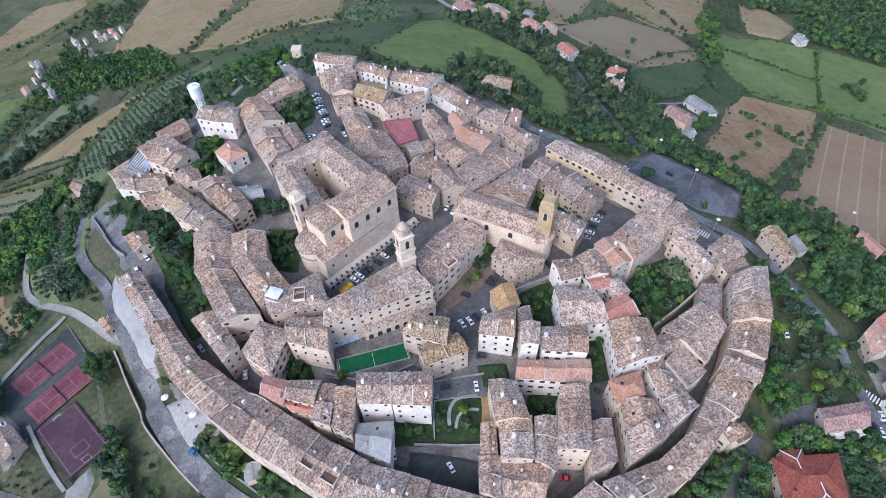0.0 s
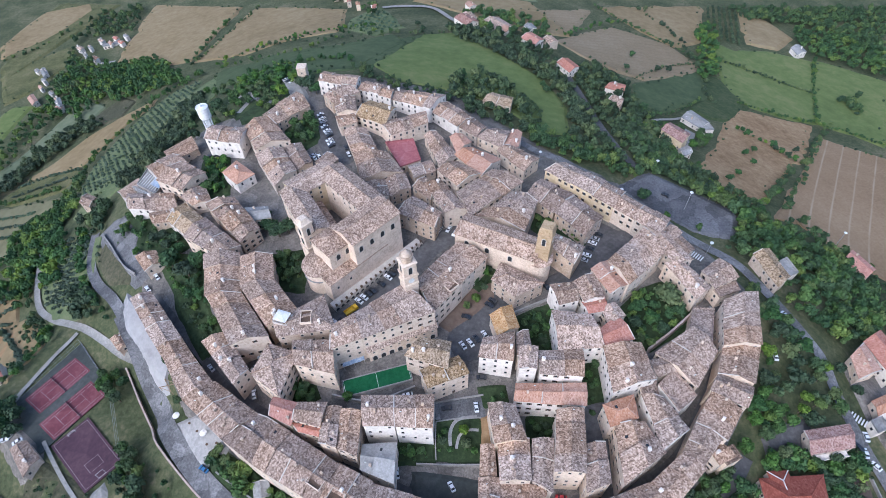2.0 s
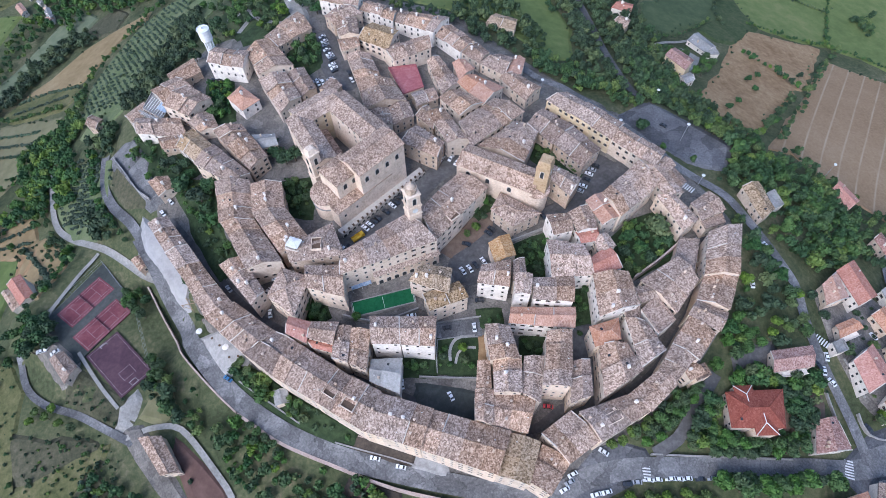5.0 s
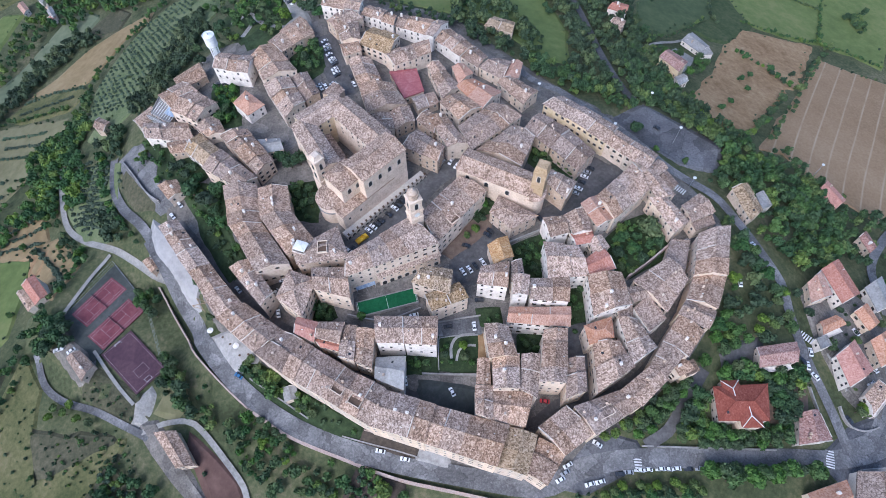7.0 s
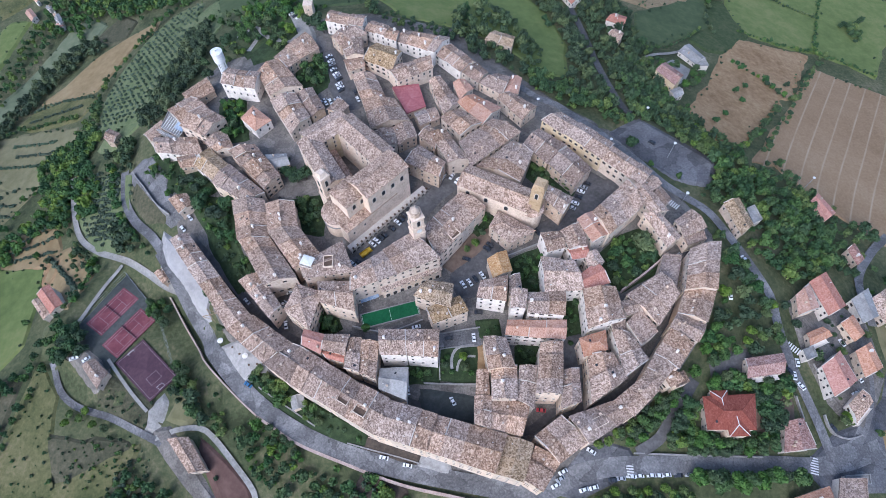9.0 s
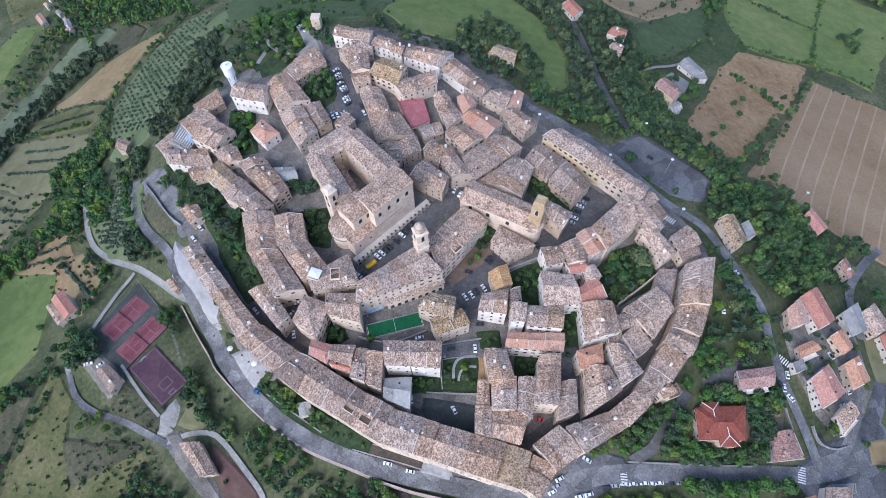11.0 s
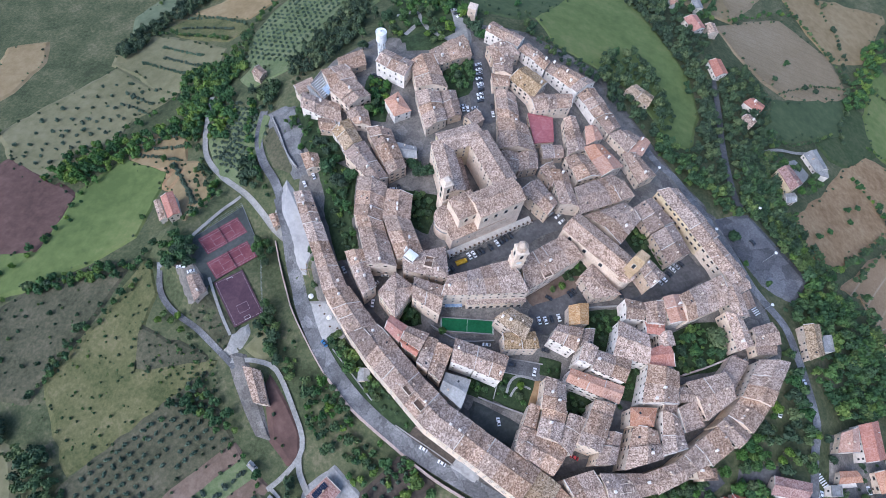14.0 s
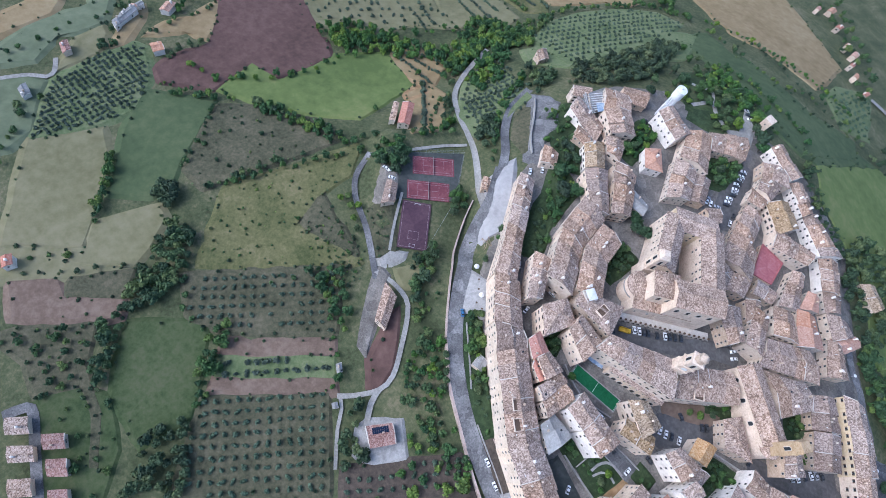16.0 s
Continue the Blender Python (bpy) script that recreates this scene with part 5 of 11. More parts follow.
def section(hs, c, H, kind, roof, wall):
    """One stretch of a house: its walls with gables and its own roof, on four corners in the house's plan. Returns the roof and its lines."""
    e0, e1 = (c[3] + c[0]) / 2, (c[1] + c[2]) / 2
    wide = ((c[3] - c[0]).length + (c[2] - c[1]).length) / 2
    rise = 0.0 if kind == "f" else 0.34 * wide / 2
    v = [(p.x, p.y, 0) for p in c] + [(p.x, p.y, H) for p in c]
    f = [(3, 2, 1, 0), (0, 1, 5, 4), (1, 2, 6, 5), (2, 3, 7, 6), (3, 0, 4, 7), (4, 5, 6, 7)]
    if kind == "g":
        v = v[:4] + [(p.x, p.y, H - 0.15) for p in c] + [(e0.x, e0.y, H + rise - 0.3), (e1.x, e1.y, H + rise - 0.3)]
        f = [(3, 2, 1, 0), (0, 1, 5, 4), (2, 3, 7, 6), (1, 2, 6, 9, 5), (3, 0, 4, 8, 7)]
    part("wall", mesh_of("wall", v, f, [WALL[wall]]), hs)
    g = grown(c, 0.35)
    drop = -0.34 * 0.35
    r0, r1 = (g[3] + g[0]) / 2, (g[1] + g[2]) / 2
    if kind == "g":
        d = (r1 - r0).normalized()
        n = Vector((-d.y, d.x)) * 0.16
        rv = [(p.x, p.y, z) for z in (rise + 0.1, rise + 0.34) for p in (r0 - n, r1 - n, r1 + n, r0 + n)]
        ridge = (rv, [(0, 3, 2, 1), (4, 5, 6, 7), (0, 1, 5, 4), (1, 2, 6, 5), (2, 3, 7, 6), (3, 0, 4, 7)])
        data = joined([quad_slope(g[0], g[1], r1, r0, drop, rise), quad_slope(g[2], g[3], r0, r1, drop, rise), ridge])
    elif kind == "h":
        k = min(0.45, 0.5 * wide / max((r1 - r0).length, 1))
        h0, h1 = r0.lerp(r1, k), r1.lerp(r0, k)
        rv = [(p.x, p.y, drop) for p in g] + [(h0.x, h0.y, rise), (h1.x, h1.y, rise)] + [(p.x, p.y, drop - 0.22) for p in g]
        data = rv, [(0, 1, 5, 4), (1, 2, 5), (2, 3, 4, 5), (3, 0, 4), (6, 7, 1, 0), (7, 8, 2, 1), (8, 9, 3, 2), (9, 6, 0, 3), (9, 8, 7, 6)]
    else:
        i = grown(c, -0.3)
        o = grown(c, 0.1)
        rv = [(p.x, p.y, 0) for p in o] + [(p.x, p.y, 0.9) for p in o] + [(p.x, p.y, 0.9) for p in i] + [(p.x, p.y, 0.2) for p in i]
        data = rv, [(3, 2, 1, 0)] + [(4 * k + j, 4 * k + (j + 1) % 4, 4 * k + 4 + (j + 1) % 4, 4 * k + 4 + j) for k in range(3) for j in range(4)] + [(12, 13, 14, 15)]
    rf = part("roof", mesh_of("roof", *data, [ROOF[roof]]), hs, pose(0, 0, H + 0.02))
    if kind == "h":
        for p, q, z in ((g[0], h0, drop), (g[3], h0, drop), (g[1], h1, drop), (g[2], h1, drop), (h0, h1, rise)):
            part("ridge_cap", mesh_of("ridge_cap", *strip(p, q, z, rise), [ROOF[roof]]), rf)
    if kind == "g":
        for eave, top in ((g[0], r0), (g[3], r0), (g[1], r1), (g[2], r1)):
            if random.random() < 0.2:
                part("verge", mesh_of("verge", *strip(eave, top, drop + 0.2, rise + 0.2, 0.22), [FRAME]), rf)
    return rf, g, r0, r1, rise, drop


def house(p0, p1, p2, p3, z0, z1, kind, roof, wall):
    """A house on a four-cornered plan, counterclockwise, its ridge along p0-p1; foot at z0, eaves at z1. Long ones step in height along the ridge."""
    mid = (Vector(p0) + Vector(p1) + Vector(p2) + Vector(p3)) / 4
    way = (Vector(p1) + Vector(p2) - Vector(p0) - Vector(p3)).normalized()
    turn = math.degrees(math.atan2(way.y, way.x))
    hs = thing("house", pose(mid.x, mid.y, z0, 0, 0, turn), WALL_WORDS[wall] + " house with a " + ROOF_WORDS[roof], "house")
    c = [Vector(((Vector(p) - mid).dot(way), way.cross(Vector(p) - mid))) for p in (p0, p1, p2, p3)]
    PLANS.append([tuple(p) for p in (p0, p1, p2, p3)])
    far = (mid - Vector((0, 160))).length > 260
    town = math.hypot((mid.x + 8) / 165, (mid.y - 150) / 145) < 1
    H = z1 - z0
    base = max(0.0, float(ground_z(mid.x, mid.y)) - z0)
    long = ((c[1] - c[0]).length + (c[2] - c[3]).length) / 2
    cuts = [0.0, 1.0]
    if town and kind == "g" and long > 12:
        cuts = [0.0, random.uniform(0.38, 0.62), 1.0] if long < 20 else [0.0, random.uniform(0.26, 0.38), random.uniform(0.6, 0.72), 1.0]
    step = random.choice((-1, 1))
    for a, b in zip(cuts, cuts[1:]):
        q = [c[0].lerp(c[1], a), c[0].lerp(c[1], b), c[3].lerp(c[2], b), c[3].lerp(c[2], a)]
        h = H if len(cuts) == 2 else H + step * random.uniform(0.15, 0.5)
        step = -step
        rf, g, r0, r1, rise, drop = section(hs, q, h, kind, roof, wall)
        if kind in "gh":
            for _ in range(random.choice((0, 1, 1, 2))):
                k, s = random.uniform(0.15, 0.85), random.uniform(-0.6, 0.6)
                q = r0.lerp(r1, k)
                side = (g[0].lerp(g[1], k) - q) if s > 0 else (g[3].lerp(g[2], k) - q)
                q = q + side * abs(s)
                part("chimney", random.choice(CHIMNEYS), rf, pose(q.x, q.y, rise * (1 - abs(s)) + 0.3, 0, 0, random.choice((0, 90)) + random.uniform(-4, 4)))
            for _ in range(0 if far else random.choice((0, 0, 1, 1))):
                k, s = random.uniform(0.15, 0.85), random.choice((-1, 1)) * random.uniform(0.15, 0.7)
                q = r0.lerp(r1, k)
                q = q + ((g[0].lerp(g[1], k) - q) if s > 0 else (g[3].lerp(g[2], k) - q)) * abs(s)
                z = rise * (1 - abs(s)) + drop * abs(s) + 0.22
                if random.random() < 0.8:
                    part("satellite_dish", DISH, rf, pose(q.x, q.y, z, 0, 0, random.uniform(-40, 40) - turn))
                else:
                    part("skylight", SKYLIGHT, rf, pose(q.x, q.y, z, math.copysign(18, s), 0, 0))
    if not town and not far and kind == "g" and wall in ("white", "cream") and mid.x > 110 and long > 9:
        side = 0 if (c[1] - c[0]).cross(Vector((-1, -0.6))) < 0 else 2
        p, q = c[side], c[side + 1]
        run = (q - p).length * 0.8
        at = edge_pose(p, q, 0, 0.5)
        slab = joined([box(-run / 2, run / 2, -2.3, 0.1, H - 3.3, H - 3.1), box(-run / 2, run / 2, -2.3, -2.18, H - 3.1, H - 2.2)])
        bal = part("balcony", mesh_of("balcony", *slab, [WALL["white"]]), hs, at)
        for k in range(3):
            part("pillar", mesh_of("pillar", *box(-0.15, 0.15, -2.2, -1.9, base, H - 3.3), [WALL["white"]]), bal, pose((k - 1) * run * 0.47, 0, 0))
    wm = random.choice((WINDOWS[0], WINDOWS[1], WINDOWS[0]))
    tall = 4.2 if town and H - base > 11 else 3.1
    for k in range(max(1, int((H - base) / tall))):
        zz = H - 2.75 - tall * k
        if zz < 0.5:
            break
        for i in range(4):
            p, q = c[i], c[(i + 1) % 4]
            m = max(1, int((q - p).length / 3.5))
            d = (q - p).normalized()
            north = -d.x * math.cos(radians(turn)) + d.y * math.sin(radians(turn)) > 0.35
            for j in range(m):
                if random.random() < (0.75 if far else 0.88 if north else 0.2):
                    continue
                if H - base - tall * k < 5 and j == m // 2 and i % 2 == 0:
                    part("door", DOORMESH, hs, edge_pose(p, q, base, (j + 0.5) / m))
                else:
                    part("window", wm, hs, edge_pose(p, q, zz, (j + 0.5) / m))
    return hs


house((-131.6, 228.2), (-111.7, 223.6), (-110.1, 236.1), (-129.7, 239.3), 0.9, 16.6, "g", "t", "white")
house((-85.0, 226.3), (-102.1, 248.2), (-112.7, 237.4), (-102.1, 219.3), 3.8, 16.1, "g", "t", "cream")
house((-95.4, 242.2), (-79.0, 257.3), (-89.1, 271.4), (-104.8, 250.4), 4.8, 15.4, "g", "t", "tan")
house((-100.4, 203.7), (-112.1, 213.9), (-117.3, 205.3), (-107.7, 196.4), 3.0, 12.8, "h", "o", "white")
house((-152.8, 222.2), (-140.6, 233.1), (-147.6, 243.6), (-159.1, 230.8), -4.7, 5.6, "g", "t", "tan")
house((-152.7, 205.8), (-140.5, 217.8), (-152.2, 225.9), (-163.7, 216.9), -4.9, 7.5, "g", "t", "cream")
house((-126.9, 206.3), (-141.1, 213.9), (-150.2, 200.1), (-135.7, 193.7), -1.5, 12.3, "g", "t", "cream")
house((-171.4, 199.2), (-164.3, 207.1), (-169.8, 214.1), (-177.0, 203.9), -11.1, 1.1, "g", "t", "cream")
house((-163.7, 187.4), (-137.1, 185.0), (-143.5, 197.3), (-167.5, 197.6), -7.0, 5.2, "g", "t", "white")
house((-120.3, 175.8), (-133.5, 187.5), (-139.0, 176.5), (-126.7, 166.0), -1.7, 8.3, "g", "y", "white")
house((-89.3, 164.7), (-98.8, 176.4), (-109.3, 170.6), (-96.2, 156.6), 1.5, 14.3, "g", "t", "tan")
house((-99.1, 176.9), (-106.2, 185.6), (-119.3, 181.7), (-109.6, 171.1), 1.5, 13.2, "g", "s", "tan")
house((-93.9, 171.1), (-85.9, 173.4), (-88.8, 180.2), (-99.6, 179.5), 2.8, 12.2, "g", "w", "cream")
house((-96.5, 155.2), (-105.9, 163.1), (-113.0, 154.4), (-103.5, 148.6), -1.6, 12.6, "g", "t", "cream")
house((-106.1, 163.5), (-117.7, 173.2), (-124.8, 161.8), (-113.2, 154.8), -1.6, 11.9, "g", "s", "cream")
house((-89.5, 128.0), (-95.2, 149.7), (-111.3, 149.0), (-104.5, 126.3), -3.3, 13.5, "g", "t", "cream")
house((-73.1, 105.9), (-81.5, 117.3), (-95.8, 114.6), (-87.6, 101.9), -4.2, 14.6, "g", "t", "cream")
house((-81.7, 117.5), (-89.4, 128.0), (-103.6, 126.4), (-96.0, 114.8), -4.2, 13.1, "g", "t", "cream")
house((-75.3, 131.7), (-79.5, 147.6), (-93.4, 146.5), (-89.3, 129.9), -0.2, 15.5, "g", "t", "tan")
house((-61.6, 115.7), (-75.1, 132.1), (-89.3, 129.6), (-74.1, 109.6), -0.6, 15.7, "g", "t", "tan")
house((-68.6, 104.4), (-46.1, 108.1), (-52.9, 124.1), (-71.7, 111.5), -0.7, 16.2, "h", "t", "tan")
house((-79.7, 93.3), (-93.2, 110.2), (-101.2, 105.8), (-83.8, 87.0), -6.7, 10.6, "g", "t", "cream")
house((-64.4, 81.0), (-60.4, 98.3), (-72.6, 102.7), (-76.7, 89.8), -4.6, 13.5, "h", "t", "cream")
house((-59.8, 92.5), (-44.2, 88.6), (-46.3, 103.1), (-61.9, 102.4), -1.9, 15.6, "g", "t", "cream")
house((-19.7, 126.5), (-27.7, 120.9), (-17.9, 108.5), (-5.8, 113.3), -0.6, 19.3, "g", "t", "cream")
house((-27.4, 121.0), (-38.8, 113.0), (-34.8, 101.8), (-17.6, 108.6), -0.6, 18.8, "g", "s", "cream")
house((-38.5, 113.0), (-46.1, 107.8), (-45.9, 97.3), (-34.5, 101.8), -0.6, 18.8, "g", "t", "cream")
house((-6.7, 114.8), (5.6, 129.5), (-4.7, 141.5), (-14.4, 130.3), 0.3, 16.9, "g", "t", "cream")
house((5.4, 129.6), (16.8, 143.4), (4.1, 151.9), (-4.9, 141.6), 0.3, 16.5, "g", "t", "cream")
house((41.0, 132.1), (23.5, 143.5), (18.8, 134.4), (28.3, 125.3), 0.3, 12.0, "h", "t", "tan")
house((60.7, 149.0), (47.8, 157.0), (44.7, 150.0), (54.6, 139.6), 1.7, 16.0, "g", "t", "tan")
house((86.5, 184.3), (60.8, 206.2), (49.9, 200.9), (78.9, 174.2), -0.1, 14.9, "g", "t", "yellow")
house((103.5, 165.7), (94.1, 174.9), (87.4, 166.5), (96.8, 156.8), -0.5, 14.7, "g", "t", "cream")
house((94.2, 175.0), (86.2, 183.0), (79.3, 174.9), (87.5, 166.6), -0.5, 13.8, "g", "t", "cream")
house((102.3, 155.4), (109.5, 161.9), (105.6, 167.0), (99.0, 160.3), -0.9, 9.4, "g", "t", "cream")
house((112.4, 151.8), (108.6, 159.5), (103.5, 154.5), (106.7, 146.9), -0.6, 9.7, "g", "s", "cream")
house((62.0, 185.4), (47.8, 195.8), (39.2, 185.9), (50.6, 173.2), 1.5, 12.5, "g", "s", "tan")
house((73.2, 169.0), (61.8, 182.3), (51.1, 171.7), (63.1, 158.0), 1.8, 13.5, "g", "s", "tan")
house((75.7, 127.1), (85.0, 135.3), (79.2, 149.1), (69.2, 139.4), 1.0, 17.3, "g", "t", "cream")
house((85.1, 135.6), (94.6, 144.1), (89.7, 159.4), (79.3, 149.4), 1.0, 15.8, "g", "p", "cream")
house((75.6, 128.1), (69.3, 140.0), (61.5, 135.7), (67.6, 123.6), 0.9, 16.2, "g", "o", "cream")
house((107.8, 142.7), (99.5, 157.5), (91.3, 157.6), (99.7, 139.9), 0.3, 13.8, "g", "p", "cream")
house((111.4, 128.0), (104.1, 139.6), (95.2, 140.6), (103.8, 122.2), 0.0, 13.4, "g", "p", "cream")
house((113.7, 128.7), (125.4, 133.8), (120.3, 143.8), (110.9, 137.4), -1.3, 12.0, "g", "t", "cream")
house((115.4, 124.7), (125.1, 128.2), (124.6, 133.9), (113.8, 129.4), -1.3, 9.5, "f", "s", "cream")
house((45.7, 118.8), (54.2, 121.1), (52.8, 129.8), (43.1, 128.8), 0.2, 15.0, "g", "t", "white")
house((65.0, 122.1), (63.5, 134.5), (52.9, 129.9), (56.4, 120.1), 0.5, 15.1, "g", "t", "white")
house((57.4, 115.5), (65.5, 117.1), (65.1, 123.0), (55.9, 120.7), 0.3, 13.2, "g", "r", "white")
house((42.9, 97.9), (60.7, 99.3), (57.9, 113.9), (42.3, 115.9), -1.6, 14.4, "g", "p", "white")
house((61.0, 99.4), (73.2, 103.1), (69.0, 113.8), (60.9, 107.7), -0.9, 13.4, "g", "r", "white")
house((77.3, 85.3), (74.9, 99.9), (60.2, 98.7), (60.7, 80.3), -2.8, 14.8, "g", "t", "white")
house((32.9, 88.9), (34.1, 97.9), (27.4, 98.0), (26.5, 88.9), -2.8, 17.1, "g", "t", "white")
house((34.5, 88.3), (50.5, 86.5), (51.7, 97.6), (34.7, 97.7), -2.9, 14.5, "g", "t", "white")
house((24.1, 78.7), (50.4, 76.6), (51.6, 85.2), (25.3, 85.3), -4.0, 11.0, "g", "o", "white")
house((79.4, 87.3), (87.0, 89.9), (85.1, 95.1), (76.4, 93.8), -2.2, 12.1, "g", "t", "cream")
house((58.0, 68.6), (68.4, 71.7), (68.6, 80.3), (56.8, 76.6), -4.6, 11.3, "h", "o", "cream")
house((85.6, 67.4), (79.3, 78.8), (71.8, 80.3), (75.0, 60.3), -6.4, 11.3, "g", "t", "white")
house((75.2, 59.0), (70.7, 70.1), (59.9, 69.3), (59.0, 48.5), -8.9, 10.7, "g", "t", "cream")
house((54.7, 49.5), (55.4, 63.7), (48.2, 62.9), (46.4, 46.7), -9.6, 8.8, "g", "s", "cream")
house((46.0, 51.8), (48.7, 74.5), (39.2, 73.9), (35.5, 52.3), -8.3, 13.4, "g", "t", "cream")
house((34.5, 46.9), (37.0, 64.8), (29.7, 64.8), (28.2, 50.7), -9.9, 8.5, "g", "t", "cream")
house((27.1, 63.7), (23.8, 76.3), (14.2, 77.0), (15.9, 62.8), -6.6, 12.2, "g", "t", "cream")
house((27.4, 50.3), (28.1, 64.7), (17.1, 63.4), (17.0, 50.4), -9.3, 9.8, "g", "t", "cream")
house((15.7, 38.8), (16.7, 52.0), (9.8, 52.0), (9.5, 40.9), -12.5, 7.1, "g", "t", "cream")
house((15.4, 39.4), (29.0, 36.0), (33.2, 49.2), (16.8, 51.0), -12.9, 5.5, "g", "t", "cream")
house((-31.4, 68.7), (-20.2, 68.6), (-21.2, 79.8), (-32.7, 79.9), -4.6, 13.8, "g", "t", "white")
house((-19.7, 68.4), (-6.5, 67.6), (-6.0, 79.8), (-20.7, 79.9), -4.9, 13.8, "g", "t", "white")
house((-32.1, 55.8), (-20.3, 50.9), (-19.8, 64.8), (-32.0, 64.4), -9.1, 6.2, "g", "w", "white")
house((-67.2, 74.3), (-58.7, 70.4), (-57.3, 78.7), (-67.0, 81.2), -6.9, 10.4, "g", "r", "cream")
house((-57.8, 72.1), (-47.6, 69.3), (-46.2, 78.3), (-56.8, 78.4), -6.2, 11.7, "g", "s", "cream")
house((-56.0, 68.8), (-48.3, 66.8), (-48.0, 69.5), (-58.5, 71.8), -6.7, 9.0, "g", "r", "cream")
house((-41.0, 61.8), (-40.8, 76.9), (-46.1, 76.9), (-47.0, 63.5), -7.0, 11.3, "g", "t", "cream")
house((-33.5, 59.1), (-32.9, 75.0), (-40.3, 75.8), (-40.3, 61.5), -7.1, 11.1, "g", "t", "cream")
house((-121.7, 120.1), (-135.9, 136.3), (-143.7, 132.6), (-130.5, 116.0), -12.4, 3.4, "g", "t", "cream")
house((-108.7, 105.0), (-121.1, 119.5), (-130.0, 115.3), (-117.8, 101.1), -12.5, 4.4, "g", "t", "cream")
house((-94.3, 89.7), (-108.3, 104.5), (-117.3, 100.6), (-104.3, 83.1), -13.2, 5.0, "g", "t", "cream")
house((-72.5, 75.5), (-84.4, 83.7), (-95.5, 75.8), (-84.1, 66.6), -13.2, 7.3, "g", "t", "cream")
house((-84.4, 83.8), (-92.8, 89.6), (-103.6, 82.4), (-95.5, 75.9), -13.2, 6.9, "g", "t", "cream")
house((-70.8, 57.3), (-64.1, 71.3), (-72.1, 75.2), (-83.7, 66.2), -12.3, 8.6, "g", "s", "cream")
house((-39.7, 56.7), (-52.6, 64.5), (-59.2, 50.9), (-46.2, 43.7), -13.1, 8.4, "g", "s", "cream")
house((-52.3, 64.3), (-63.9, 71.3), (-70.7, 57.2), (-58.9, 50.7), -13.1, 8.4, "g", "t", "cream")
house((-27.5, 51.2), (-39.5, 57.1), (-46.5, 43.7), (-33.3, 36.5), -14.5, 7.1, "g", "t", "cream")
house((-6.8, 44.4), (-28.0, 50.5), (-33.5, 36.5), (-11.6, 29.9), -15.8, 7.2, "g", "t", "cream")
house((22.6, 36.3), (6.9, 40.7), (1.8, 26.1), (17.0, 21.3), -17.4, 5.4, "g", "t", "cream")
house((7.3, 40.6), (-7.0, 44.6), (-11.8, 30.3), (2.2, 26.0), -17.4, 4.9, "g", "t", "cream")
house((28.9, 18.3), (33.9, 32.9), (22.9, 36.2), (17.2, 21.6), -17.9, 3.0, "g", "y", "cream")
house((36.6, 14.8), (45.1, 26.5), (35.2, 32.3), (29.4, 19.2), -19.0, 1.6, "g", "t", "cream")
house((44.6, 25.6), (55.9, 33.3), (46.5, 44.1), (35.1, 36.1), -15.3, 4.5, "g", "t", "cream")
house((56.8, 32.8), (76.6, 44.2), (68.1, 49.6), (49.6, 43.4), -13.4, 7.0, "g", "s", "cream")
house((76.5, 43.6), (88.5, 54.1), (82.4, 59.5), (68.9, 49.6), -11.1, 8.6, "g", "t", "cream")
house((87.6, 54.6), (97.0, 64.3), (89.5, 69.8), (82.1, 59.2), -9.2, 9.3, "g", "t", "cream")
house((98.8, 63.7), (107.0, 74.2), (98.5, 81.5), (89.7, 70.1), -8.0, 9.9, "g", "t", "cream")
house((114.3, 82.9), (102.9, 88.5), (98.0, 82.1), (109.4, 75.3), -6.9, 11.1, "g", "s", "cream")
house((115.0, 84.3), (122.8, 100.0), (108.9, 100.7), (102.8, 88.8), -6.0, 11.5, "g", "t", "cream")
house((122.2, 99.6), (129.5, 124.4), (114.3, 120.4), (107.9, 99.7), -4.3, 13.8, "g", "t", "cream")
house((-51.5, 279.6), (-73.7, 285.8), (-76.1, 276.8), (-53.4, 271.3), 6.1, 19.2, "g", "t", "white")
house((-31.1, 270.4), (-47.8, 280.0), (-52.4, 272.3), (-33.0, 262.6), 4.1, 16.5, "g", "t", "white")
house((-0.7, 265.9), (-14.2, 269.9), (-20.3, 258.9), (-9.7, 253.8), 0.0, 14.9, "g", "t", "white")
house((-14.2, 269.9), (-29.0, 274.3), (-31.9, 264.5), (-20.3, 258.9), 0.0, 14.1, "g", "t", "white")
house((14.4, 248.9), (0.4, 264.7), (-9.3, 256.3), (5.7, 241.7), -0.5, 11.5, "g", "t", "white")
house((22.0, 242.0), (14.8, 250.6), (6.1, 242.9), (16.1, 234.2), -0.8, 10.0, "g", "s", "cream")
house((35.6, 238.5), (28.0, 241.5), (16.8, 234.5), (29.4, 225.3), -2.0, 9.3, "g", "t", "cream")
house((38.7, 226.7), (41.7, 237.9), (36.2, 240.0), (28.1, 225.3), -2.6, 8.8, "g", "o", "cream")
house((48.5, 214.6), (34.1, 225.2), (26.8, 220.9), (39.7, 205.2), -0.3, 10.4, "g", "t", "cream")
house((13.0, 228.2), (8.1, 235.2), (1.5, 233.0), (4.9, 220.0), 1.3, 10.9, "g", "o", "cream")
house((5.5, 216.4), (-6.3, 236.9), (-12.6, 233.4), (-3.9, 208.8), 2.1, 11.6, "g", "t", "cream")
house((27.8, 211.4), (13.2, 221.9), (3.9, 216.4), (17.1, 199.6), 1.3, 12.6, "g", "o", "cream")
